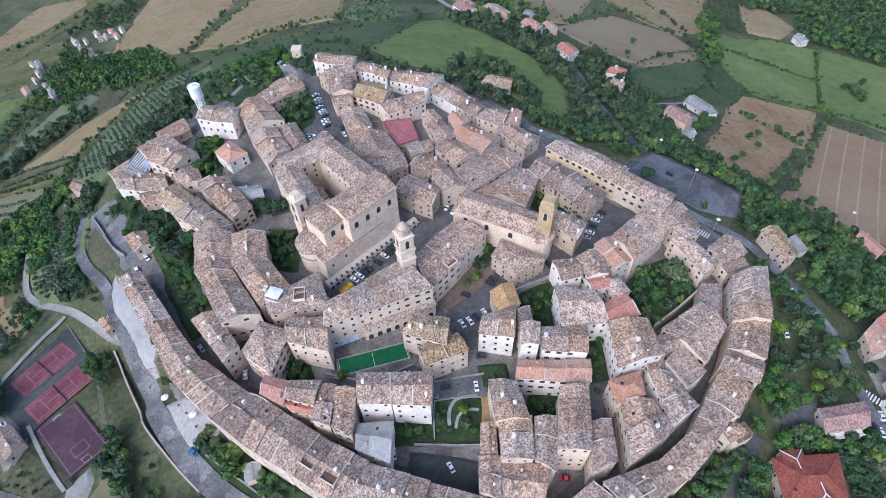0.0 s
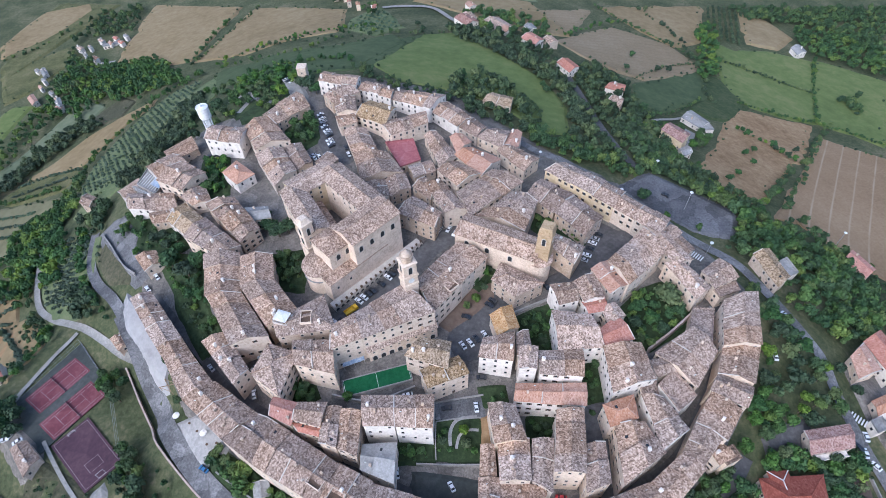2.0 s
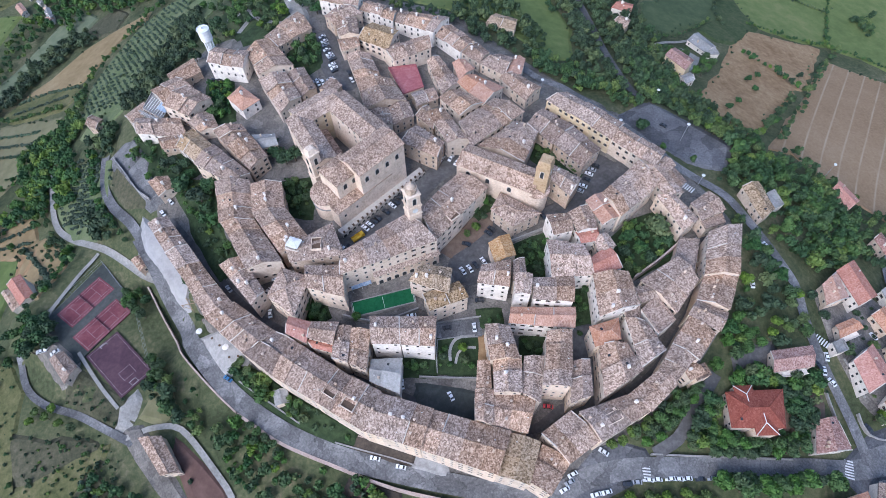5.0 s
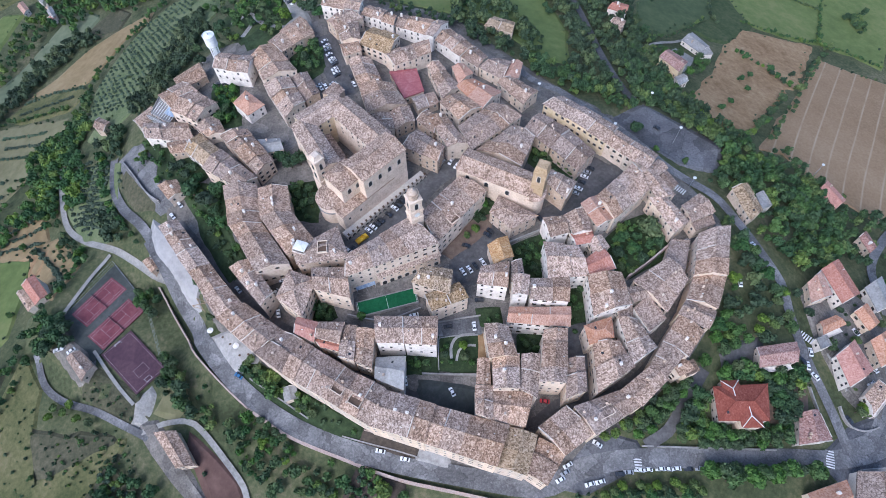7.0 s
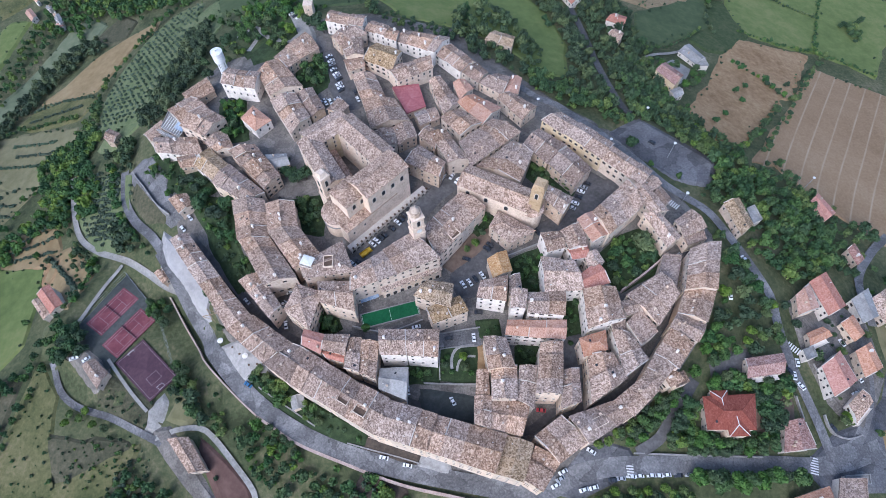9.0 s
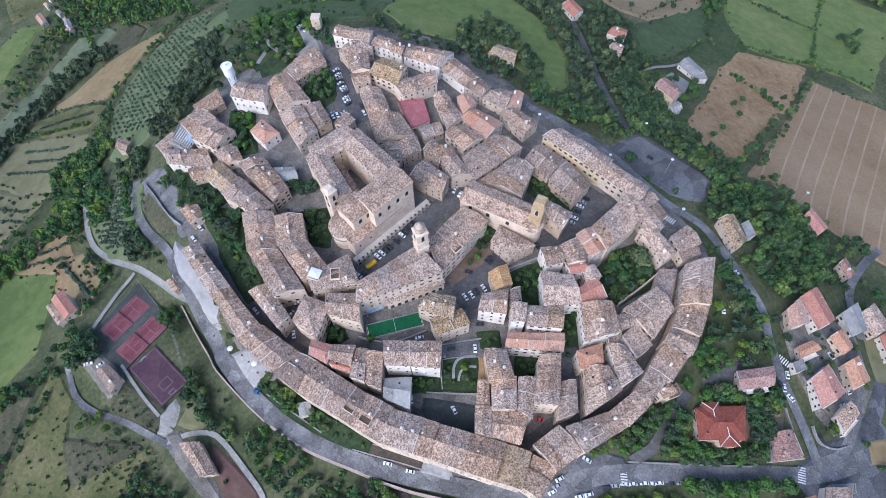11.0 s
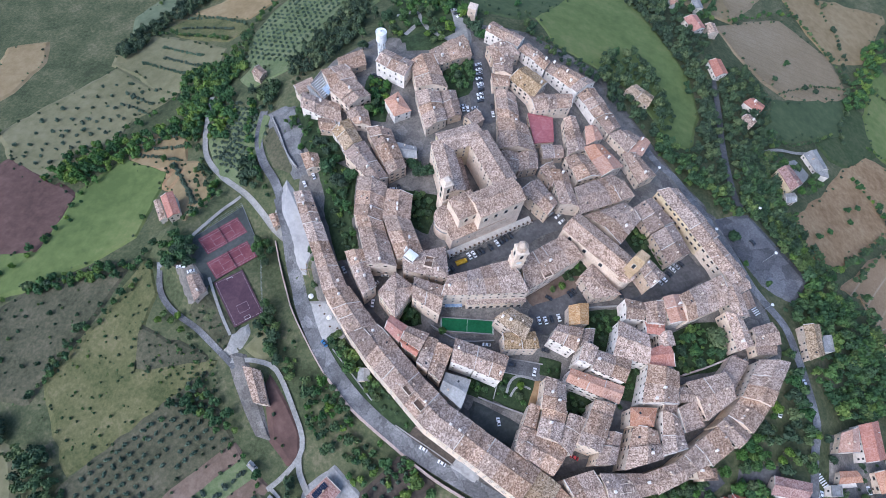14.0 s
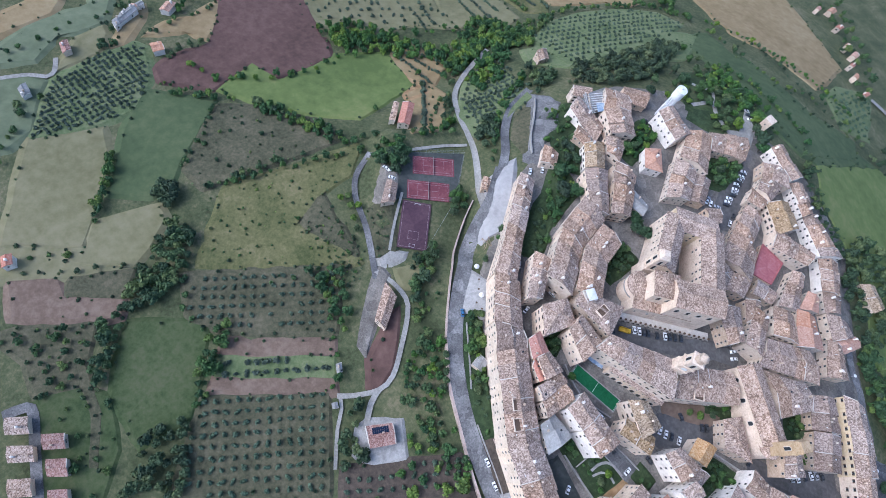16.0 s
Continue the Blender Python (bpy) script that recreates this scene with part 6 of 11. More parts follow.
house((16.4, 200.0), (5.3, 210.3), (-5.4, 204.7), (4.8, 191.3), 2.1, 13.3, "g", "t", "cream")
house((8.7, 174.0), (-2.9, 193.2), (-11.2, 191.8), (-1.4, 171.6), 2.1, 15.1, "g", "t", "cream")
house((10.5, 170.0), (25.6, 182.4), (14.6, 194.3), (4.2, 185.4), 1.9, 14.9, "g", "s", "cream")
house((25.5, 182.8), (37.3, 192.4), (22.6, 201.6), (14.5, 194.7), 1.9, 14.4, "g", "t", "cream")
house((34.9, 159.0), (42.7, 177.3), (32.4, 184.6), (13.2, 168.8), 2.1, 15.6, "g", "t", "tan")
house((-66.0, 257.9), (-50.7, 266.8), (-63.8, 273.8), (-71.9, 265.2), 6.4, 17.4, "g", "t", "tan")
house((-51.2, 249.9), (-53.9, 264.3), (-65.0, 258.2), (-61.3, 248.3), 6.1, 16.7, "g", "t", "cream")
house((-59.4, 238.3), (-50.4, 242.6), (-52.3, 249.6), (-63.0, 247.5), 5.7, 15.0, "g", "t", "cream")
house((-29.0, 252.9), (-44.3, 261.1), (-51.6, 247.6), (-34.2, 237.7), 4.2, 16.0, "g", "y", "cream")
house((-30.6, 230.4), (-10.6, 240.6), (-12.3, 250.3), (-38.0, 240.7), 2.8, 14.9, "g", "t", "cream")
house((-36.4, 217.3), (-45.2, 238.6), (-57.6, 237.7), (-50.6, 219.0), 3.3, 13.3, "g", "t", "tan")
house((-23.0, 202.6), (-32.0, 218.5), (-50.2, 217.7), (-43.6, 197.0), 2.6, 13.1, "g", "t", "tan")
house((-18.8, 192.4), (-22.0, 202.7), (-32.0, 198.5), (-28.5, 186.2), 2.5, 11.8, "g", "t", "tan")
house((-3.2, 171.7), (-16.8, 183.4), (-24.1, 172.8), (-6.6, 162.9), 2.0, 14.9, "g", "t", "tan")
house((0.5, 101.5), (-11.4, 104.0), (-17.3, 96.3), (-0.9, 90.4), -2.1, 14.9, "g", "y", "cream")
house((-8.3, 83.5), (7.2, 89.7), (3.3, 96.8), (-11.4, 90.5), -2.5, 12.4, "g", "y", "cream")
house((28.6, 111.0), (26.3, 121.5), (17.2, 116.9), (19.7, 107.0), -1.1, 10.5, "g", "a", "cream")
house((25.8, 106.1), (13.7, 104.0), (11.5, 95.9), (24.5, 93.7), -2.3, 13.9, "g", "t", "white")
villa = house((113.1, 41.1), (134.1, 41.0), (137.5, 56.3), (114.1, 55.1), -18.7, -6.9, "h", "b", "cream")


def hip_wing(parent, x, y0, y1, half, H):
    """A lower hipped wing that runs out of the main roof towards y1, with white hip tiles."""
    s = 1 if y1 > y0 else -1
    rise, drop = 0.34 * half, -0.12
    v, f = box(x - half + 0.4, x + half - 0.4, min(y0, y1 - s * 0.4), max(y0, y1 - s * 0.4), 0, H - 0.05)
    part("wall", mesh_of("wall", v, f, [WALL["cream"]]), parent)
    v = [(x - half, y0, drop), (x + half, y0, drop), (x + half, y1, drop), (x - half, y1, drop), (x, y0, rise), (x, y1 - s * half, rise)]
    v += [(a, b, c - 0.22) for a, b, c in v[:4]]
    f = [(0, 4, 5, 3), (1, 2, 5, 4), (2, 3, 5), (3, 2, 8, 9), (0, 3, 9, 6), (2, 1, 7, 8)]
    rf = part("roof", mesh_of("roof", v, f if s < 0 else [tuple(reversed(q)) for q in f], [ROOF["b"]]), parent, pose(0, 0, H + 0.15))
    for a, b, za, zb in ((Vector((x - half, y1)), Vector((x, y1 - s * half)), drop, rise), (Vector((x + half, y1)), Vector((x, y1 - s * half)), drop, rise), (Vector((x, y1 - s * half)), Vector((x, y0)), rise, rise)):
        part("ridge_cap", mesh_of("ridge_cap", *strip(a, b, za, zb), [WHITEPAINT]), rf)


hip_wing(villa, 1.5, -2.0, -10.5, 4.6, 11.8)
hip_wing(villa, -3.0, 2.0, 9.8, 4.0, 11.8)
house((136.5, 64.1), (153.8, 66.5), (155.8, 75.3), (137.7, 72.8), -17.1, -6.7, "g", "m", "cream")
house((197.1, 101.9), (193.3, 120.1), (183.4, 114.6), (187.2, 96.8), -25.4, -11.6, "g", "r", "white")
house((182.2, 100.1), (181.2, 112.6), (172.9, 106.5), (171.4, 96.2), -20.3, -9.7, "g", "o", "cream")
house((175.0, 82.1), (186.8, 87.0), (183.8, 91.2), (175.2, 87.9), -23.3, -14.2, "g", "o", "cream")
house((207.9, 90.4), (205.6, 99.9), (198.3, 95.6), (201.7, 86.3), -29.7, -20.3, "g", "o", "cream")
house((192.6, 65.4), (189.4, 79.4), (178.6, 72.0), (179.9, 57.9), -27.7, -16.0, "g", "r", "white")
house((211.2, 73.2), (209.8, 85.5), (201.2, 81.1), (201.3, 68.5), -32.0, -21.1, "g", "o", "cream")
house((189.2, 46.7), (200.3, 56.4), (197.6, 61.8), (189.0, 55.0), -30.8, -21.3, "g", "p", "white")
house((163.6, 34.6), (161.7, 47.4), (153.3, 45.7), (149.4, 33.0), -25.9, -16.1, "g", "m", "white")
house((150.6, 2.2), (165.9, 7.3), (167.3, 18.8), (149.8, 13.7), -31.0, -21.2, "g", "o", "cream")
house((182.8, 10.7), (186.3, 22.6), (174.5, 22.6), (169.6, 10.8), -33.3, -23.3, "f", "s", "white")
house((155.4, 141.5), (151.8, 157.3), (143.4, 154.2), (148.2, 136.0), -9.6, 1.6, "g", "y", "cream")
house((165.4, 148.7), (163.5, 157.8), (158.8, 155.5), (159.9, 146.4), -13.2, -5.7, "f", "w", "white")
house((226.0, 168.8), (220.4, 182.0), (213.1, 175.9), (218.2, 163.3), -40.9, -30.7, "g", "r", "cream")
house((230.7, 137.6), (228.8, 147.1), (224.0, 143.5), (226.0, 134.0), -38.7, -29.6, "g", "m", "cream")
house((221.0, 101.0), (221.4, 116.3), (210.8, 110.2), (212.1, 97.5), -33.8, -23.6, "g", "w", "white")
house((41.5, 286.3), (29.0, 293.0), (22.5, 284.6), (39.2, 277.2), -11.8, -2.5, "g", "y", "cream")
house((130.6, 340.7), (122.1, 345.1), (115.2, 338.0), (127.2, 331.9), -43.2, -31.4, "g", "r", "white")
house((124.9, 321.4), (119.5, 326.1), (114.3, 321.6), (120.7, 313.6), -38.7, -29.6, "g", "t", "cream")
house((153, 268.5), (143.6, 280.1), (136.3, 273.6), (145.9, 260.2), -30.5, -18.9, "g", "m", "yellow")
house((-218.8, 114.6), (-230.6, 126.4), (-235.0, 120.5), (-223.5, 109.0), -52.6, -37.7, "g", "r", "white")
house((-228.3, 110.6), (-238.7, 120.6), (-240.6, 118.1), (-230.5, 107.6), -55.1, -43.2, "g", "p", "white")
house((-112.9, 25.5), (-124.3, 39.8), (-133.5, 38.9), (-120.3, 24.4), -30.3, -21.8, "g", "t", "cream")
house((-172.6, 70.8), (-181.4, 78.2), (-186.4, 74.6), (-175.6, 63.6), -30.1, -23.7, "g", "s", "cream")
house((-148.2, 120.0), (-153.5, 124.9), (-157.3, 122.2), (-151.4, 116.3), -21.5, -14.2, "g", "t", "tan")
house((-67.9, -11.4), (-62.9, -0.5), (-71.5, 3.2), (-77.4, -8.0), -34.1, -25.3, "g", "m", "white")
house((-216.0, 231.7), (-223.6, 235.4), (-225.4, 228.2), (-217.9, 224.3), -41.5, -30.8, "g", "t", "tan")
house((-250.8, -114.2), (-256.2, -112.7), (-257.0, -117.0), (-251.3, -119.0), -63.5, -54.8, "g", "r", "white")
house((-169.3, -146.0), (-164.5, -137.9), (-171.7, -135.7), (-176.3, -143.5), -58.7, -51.0, "g", "p", "cream")
house((-153.5, -134.7), (-149.0, -127.2), (-155.3, -125.2), (-160.0, -133.0), -56.6, -48.9, "g", "m", "cream")
house((-156.7, -149.4), (-151.3, -140.6), (-157.8, -138.6), (-163.5, -147.1), -58.2, -50.5, "g", "p", "cream")
house((-141.3, -137.6), (-136.8, -131.0), (-144.1, -128.7), (-148.2, -135.5), -56.1, -48.6, "g", "m", "cream")
house((-142.3, -154.4), (-137.5, -146.8), (-144.7, -144.6), (-149.3, -152.0), -57.8, -50.1, "g", "p", "cream")
house((-130.8, -141.1), (-126.5, -134.9), (-131.3, -133.5), (-135.2, -139.8), -55.8, -48.5, "g", "m", "cream")
house((97.1, 352.9), (90.5, 364.5), (81.9, 359.6), (89.0, 346.0), -32.1, -23.3, "g", "r", "white")
house((77.8, 402.5), (69.4, 413.4), (60.0, 406.0), (69.6, 394.5), -39.2, -29.6, "g", "r", "white")
house((55.8, 437.8), (45.2, 451.9), (30.7, 445.8), (43.7, 429.1), -45.3, -36.5, "g", "p", "white")
house((27.6, 444.2), (18.7, 457.4), (6.8, 452.1), (16.7, 438.1), -44.1, -35.6, "g", "m", "white")
house((361.8, 497.6), (359.6, 510.4), (349.4, 505.5), (350.3, 491.9), -110.7, -103.2, "g", "w", "white")
house((188.6, 313.9), (179.8, 328.8), (170.6, 321.2), (180.2, 307.8), -54.4, -46.1, "g", "w", "white")
house((-395.8, 441.7), (-405.9, 453.0), (-408.2, 446.0), (-397.9, 434.9), -113.2, -105.9, "g", "o", "white")
house((-359.5, 423.8), (-368.2, 435.9), (-369.8, 429.2), (-360.5, 417.3), -106.1, -98.9, "g", "w", "white")
house((-413.7, 496.4), (-422.4, 507.4), (-425.6, 503.6), (-415.8, 490.2), -118.2, -111.1, "g", "w", "white")
house((-372.4, 541.2), (-353.0, 549.4), (-355.5, 554.2), (-375.2, 546.1), -113.9, -107.6, "g", "w", "white")
house((-358.9, 496.0), (-340.5, 500.3), (-342.5, 505.0), (-361.2, 500.8), -108.4, -102.7, "g", "w", "white")
house((-360.5, -69.2), (-368.4, -68.8), (-366.4, -73.7), (-359.4, -73.9), -76.0, -69.5, "g", "w", "white")
house((-361.9, 7.5), (-361.1, 14.4), (-367.8, 15.2), (-368.9, 8.4), -77.8, -70.9, "g", "o", "white")
house((-396.4, -2.1), (-404.2, 14.2), (-409.1, 12.6), (-401.3, -4.0), -83.4, -76.4, "g", "w", "white")
house((-14.3, 215.3), (-18.9, 232.4), (-34.1, 230.0), (-25.0, 209.9), 3.6, 9.9, "f", "c", "tan")
house((105.7, 103.0), (111.7, 119.7), (103.1, 120.5), (98.4, 109.0), -1.9, 8.4, "f", "s", "cream")
house((-62.2, 206.7), (-57.7, 213.0), (-64.2, 218.5), (-69.3, 210.5), 4.2, 13.6, "g", "t", "tan")
house((-29.2, 186.6), (-32.3, 198.1), (-43.4, 195.2), (-37.2, 182.6), 2.6, 12.4, "g", "t", "cream")
house((-17.1, 201.2), (-6.4, 206.9), (-9.2, 214.9), (-20.8, 210.0), 2.4, 10.3, "g", "s", "tan")
house((-119.1, 186.6), (-126.7, 199.6), (-136.2, 191.3), (-128.0, 184.7), 0.3, 9.3, "g", "t", "cream")
house((-147.5, 176.8), (-136.6, 178.1), (-142.2, 185.7), (-151.1, 183.4), -3.5, 5.5, "g", "t", "tan")
house((-137.5, 155.6), (-143.4, 162.6), (-151.9, 159.0), (-144.3, 150.3), -8.4, 0.8, "g", "t", "cream")
house((95.9, 57.1), (102.4, 59.9), (98.0, 65.1), (91.8, 63.2), -9.3, 4.0, "g", "t", "cream")
house((32.6, 97.2), (31.9, 108.4), (27.4, 106.8), (26.8, 97.2), -2.1, 11.9, "g", "t", "cream")
house((15.8, 53.0), (15.7, 63.6), (11.1, 63.7), (10.3, 53.1), -8.7, 6.7, "g", "t", "cream")
house((72.8, 80.0), (78.3, 80.5), (78.8, 86.7), (72.1, 86.7), -2.8, 9.7, "f", "s", "cream")
house((72.3, 114.2), (69.4, 120.6), (63.5, 117.6), (65.0, 110.4), 0.0, 13.0, "g", "p", "cream")
house((-46.0, 178.0), (-40.7, 184.5), (-43.8, 189.7), (-50.5, 185.7), 3.0, 12.9, "g", "t", "cream")
house((39.8, 173.8), (37.4, 179.9), (31.8, 178.1), (34.1, 171.0), 2.2, 11.4, "g", "t", "cream")
house((36.5, 56.7), (37.0, 63.6), (35.0, 63.6), (34.4, 56.7), -7.7, 6.3, "g", "m", "cream")
house((54.4, 124.4), (58.5, 125.8), (57.3, 129.6), (53.5, 128.2), 0.7, 13.3, "g", "s", "tan")
house((-78.4, 204.6), (-89.2, 222.4), (-102.2, 217.1), (-87.1, 193.2), 4.1, 13.7, "g", "t", "cream")
house((92.9, 82.8), (104.5, 97.5), (98.5, 108.5), (80.9, 97.4), -3.5, 12.4, "g", "t", "cream")
house((91.9, 79.6), (86.0, 90.5), (78.9, 84.3), (83.9, 73.9), -4.2, 11.4, "f", "s", "white")
house((-7.3, 193.0), (-11.8, 198.6), (-17.5, 192.0), (-8.7, 183.2), 2.2, 13.0, "g", "t", "tan")
house((-67.3, 51.2), (-69.1, 56.3), (-74.6, 55.5), (-72.7, 49.7), -14.3, -8.3, "g", "w", "cream")
house((99.1, 57.1), (105.2, 59.6), (103.5, 64.5), (97.5, 62.5), -9.8, 2.4, "f", "s", "cream")
house((-71.4, 212.3), (-80.5, 229.0), (-88.7, 223.4), (-78.1, 206.5), 4.6, 12.1, "g", "s", "tan")
house((-401.6, 3.9), (-404.0, 7.7), (-407.6, 6.4), (-405.2, 2.6), -83.0, -76.5, "g", "w", "white")
house((-404.7, 11.1), (-408.0, 15.5), (-411.0, 13.3), (-407.7, 8.9), -83.7, -77.1, "g", "o", "white")
house((-407.4, 16.3), (-408.7, 20.5), (-412.0, 19.8), (-410.8, 15.6), -84.1, -77.8, "g", "w", "white")
house((-395.5, -0.9), (-399.6, -1.2), (-398.3, -4.9), (-394.2, -4.5), -81.6, -75.0, "g", "w", "white")
house((-395.3, 32.2), (-400.6, 39.8), (-404.0, 34.4), (-399.4, 27.6), -83.7, -77.3, "g", "o", "white")
house((-107.0, -3.4), (-110.8, -1.7), (-111.7, -4.0), (-107.9, -5.6), -35.3, -29.9, "g", "w", "white")
house((-93.3, -14.0), (-95.6, -13.2), (-96.4, -15.4), (-94.2, -16.2), -36.7, -32.3, "g", "w", "white")
house((-384.7, -36.6), (-392.9, -35.4), (-392.2, -40.2), (-384.1, -41.4), -79.8, -72.2, "g", "m", "cream")
house((-160.6, 581.7), (-161.4, 586.5), (-164.9, 586.5), (-164.4, 581.1), -81.8, -74.2, "g", "r", "cream")
house((-151.0, 597.2), (-151.7, 606.0), (-157.4, 604.8), (-157.0, 595.4), -83.8, -76.1, "g", "o", "cream")
house((-132.5, 576.0), (-132.4, 582.5), (-136.6, 580.8), (-136.9, 573.7), -77.4, -69.4, "g", "r", "cream")
house((-110.5, 551.5), (-111.5, 558.3), (-116.1, 558.3), (-115.4, 550.9), -70.9, -63.0, "g", "o", "cream")
house((-93.8, 523.3), (-94.1, 528.0), (-97.4, 527.5), (-97.4, 522.2), -62.7, -54.7, "g", "r", "cream")
house((-82.6, 508.5), (-83.8, 513.6), (-87.5, 514.5), (-86.5, 508.9), -58.9, -51.1, "g", "o", "cream")
house((-66.3, 492.2), (-65.8, 498.1), (-69.6, 496.1), (-70.4, 489.7), -53.5, -45.8, "g", "r", "cream")
house((-99.7, 545.7), (-100.3, 553.0), (-105.2, 552.5), (-104.8, 544.6), -68.7, -60.6, "g", "o", "cream")
house((-154.2, 199.3), (-156.0, 216.4), (-165.0, 219.1), (-166.6, 206.8), -6.0, 3.5, "f", "w", "cream")
house((-384.2, 527.3), (-388.1, 530.8), (-389.1, 527.7), (-384.6, 523.3), -114.0, -107.6, "g", "w", "white")
house((-363.5, 512.6), (-369.1, 516.1), (-371.8, 513.1), (-365.6, 508.7), -110.2, -103.6, "g", "o", "white")
house((-376.9, 556.7), (-382.5, 560.5), (-385.0, 557.2), (-378.7, 552.4), -115.3, -108.8, "g", "p", "white")
house((-358.9, 554.8), (-363.9, 558.5), (-366.2, 555.3), (-360.4, 550.5), -112.1, -105.4, "g", "r", "white")
house((-347.4, 555.4), (-352.1, 559.1), (-354.0, 555.8), (-348.6, 551.1), -110.1, -103.4, "g", "w", "white")
house((-385.0, 543.2), (-389.4, 546.9), (-390.8, 543.6), (-385.7, 539.1), -115.3, -108.7, "g", "w", "white")
house((-362.1, 544.7), (-365.9, 548.3), (-367.0, 545.1), (-362.5, 540.6), -111.5, -105.1, "g", "o", "white")
house((-396.7, 545.3), (-402.7, 549.1), (-405.4, 545.8), (-398.7, 541.1), -117.7, -110.9, "g", "p", "white")
house((-346.5, 541.4), (-351.8, 545.1), (-354.4, 541.9), (-348.4, 537.3), -109.1, -102.6, "g", "r", "white")
house((-427.4, 505.7), (-432.6, 509.2), (-434.4, 506.1), (-428.6, 501.9), -119.6, -113.1, "g", "w", "white")
house((-407.5, 481.4), (-412.1, 484.8), (-413.5, 481.9), (-408.4, 477.9), -115.4, -108.7, "g", "w", "white")
house((-404.0, 467.5), (-408.1, 470.7), (-409.2, 467.9), (-404.5, 464.1), -114.2, -107.6, "g", "o", "white")
house((-370.8, 437.0), (-374.3, 439.9), (-375.1, 437.3), (-371.1, 433.8), -107.4, -101.0, "g", "p", "white")
house((-357.5, 419.1), (-362.5, 422.0), (-364.8, 419.5), (-359.3, 416.0), -105.0, -98.2, "g", "r", "white")
house((-381.6, 450.6), (-386.5, 453.7), (-388.6, 451.0), (-383.1, 447.3), -110.2, -103.2, "g", "w", "white")
house((189.0, 305.6), (187.2, 314.5), (180.2, 316.0), (180.7, 305.3), -53.6, -45.9, "f", "w", "white")
house((146.2, 253.2), (152.4, 256.6), (150.9, 262.8), (144.6, 259.9), -30.9, -23.7, "g", "w", "white")
house((44.9, 450.2), (40.7, 456.1), (34.9, 452.6), (39.2, 445.8), -45.8, -38.2, "g", "w", "white")
house((26.8, 457.8), (21.4, 466.0), (12.8, 462.5), (19.2, 453.3), -46.4, -38.5, "g", "p", "cream")
house((54.9, 428.3), (51.5, 435.8), (45.9, 432.4), (49.3, 424.2), -42.1, -34.8, "g", "o", "white")
house((-29.5, 559.2), (-24.5, 549.4), (-17.3, 553), (-22.3, 562.8), -66.2, -58.5, "g", "o", "cream")
house((66.6, 441.8), (70.7, 433.8), (77, 437), (72.9, 445), -46.4, -38.7, "g", "w", "white")
house((78.8, 411.3), (83.3, 402.4), (90.4, 406.1), (85.9, 415), -41.2, -33.5, "g", "p", "cream")
house((17.5, 498.1), (21.6, 490.1), (27.9, 493.3), (23.8, 501.3), -54.2, -46.5, "g", "o", "white")
house((237.3, 104.9), (233.8, 117.8), (223.0, 111.1), (227.3, 98.5), -38.7, -27.7, "g", "p", "cream")
house((241.6, 90.5), (240.7, 103.0), (232.4, 99.7), (232.9, 85.9), -39.8, -30.5, "g", "r", "white")
house((171.0, 74.6), (176.2, 76.3), (175.5, 81.2), (170.5, 79.7), -21.5, -14.1, "f", "w", "white")
house((178.8, 20.0), (189.9, 20.6), (190.8, 24.8), (179.5, 24.1), -33.2, -26.9, "f", "w", "white")


# ---- churches and towers ----
def world_part(th, x, y, ang):
    """The pose, under a thing that stands unturned or turned, of a place given in the world's plan."""
    return th.matrix_world.inverted() @ pose(x, y, th.matrix_world.translation.z, 0, 0, ang)


def cone_roof(r, h, n=20):
    v = [(r * math.cos(2 * math.pi * i / n), r * math.sin(2 * math.pi * i / n), 0) for i in range(n)]
    v += [(x, y, -0.25) for x, y, z in v] + [(0, 0, h)]
    f = [(i, (i + 1) % n, 2 * n) for i in range(n)] + [(n + i, n + (i + 1) % n, (i + 1) % n, i) for i in range(n)] + [tuple(range(2 * n - 1, n - 1, -1))]
    return v, f


def loft(rings, n=4, turn=45):
    """A closed skin through regular rings of (radius, z)."""
    v, f = [], []
    for r, z in rings:
        v += [(r * math.cos(2 * math.pi * i / n + radians(turn)), r * math.sin(2 * math.pi * i / n + radians(turn)), z) for i in range(n)]
    for k in range(len(rings) - 1):
        f += [(k * n + i, k * n + (i + 1) % n, (k + 1) * n + (i + 1) % n, (k + 1) * n + i) for i in range(n)]
    e = n * len(rings)
    return v, f + [tuple(range(n - 1, -1, -1)), tuple(range(e - n, e))]


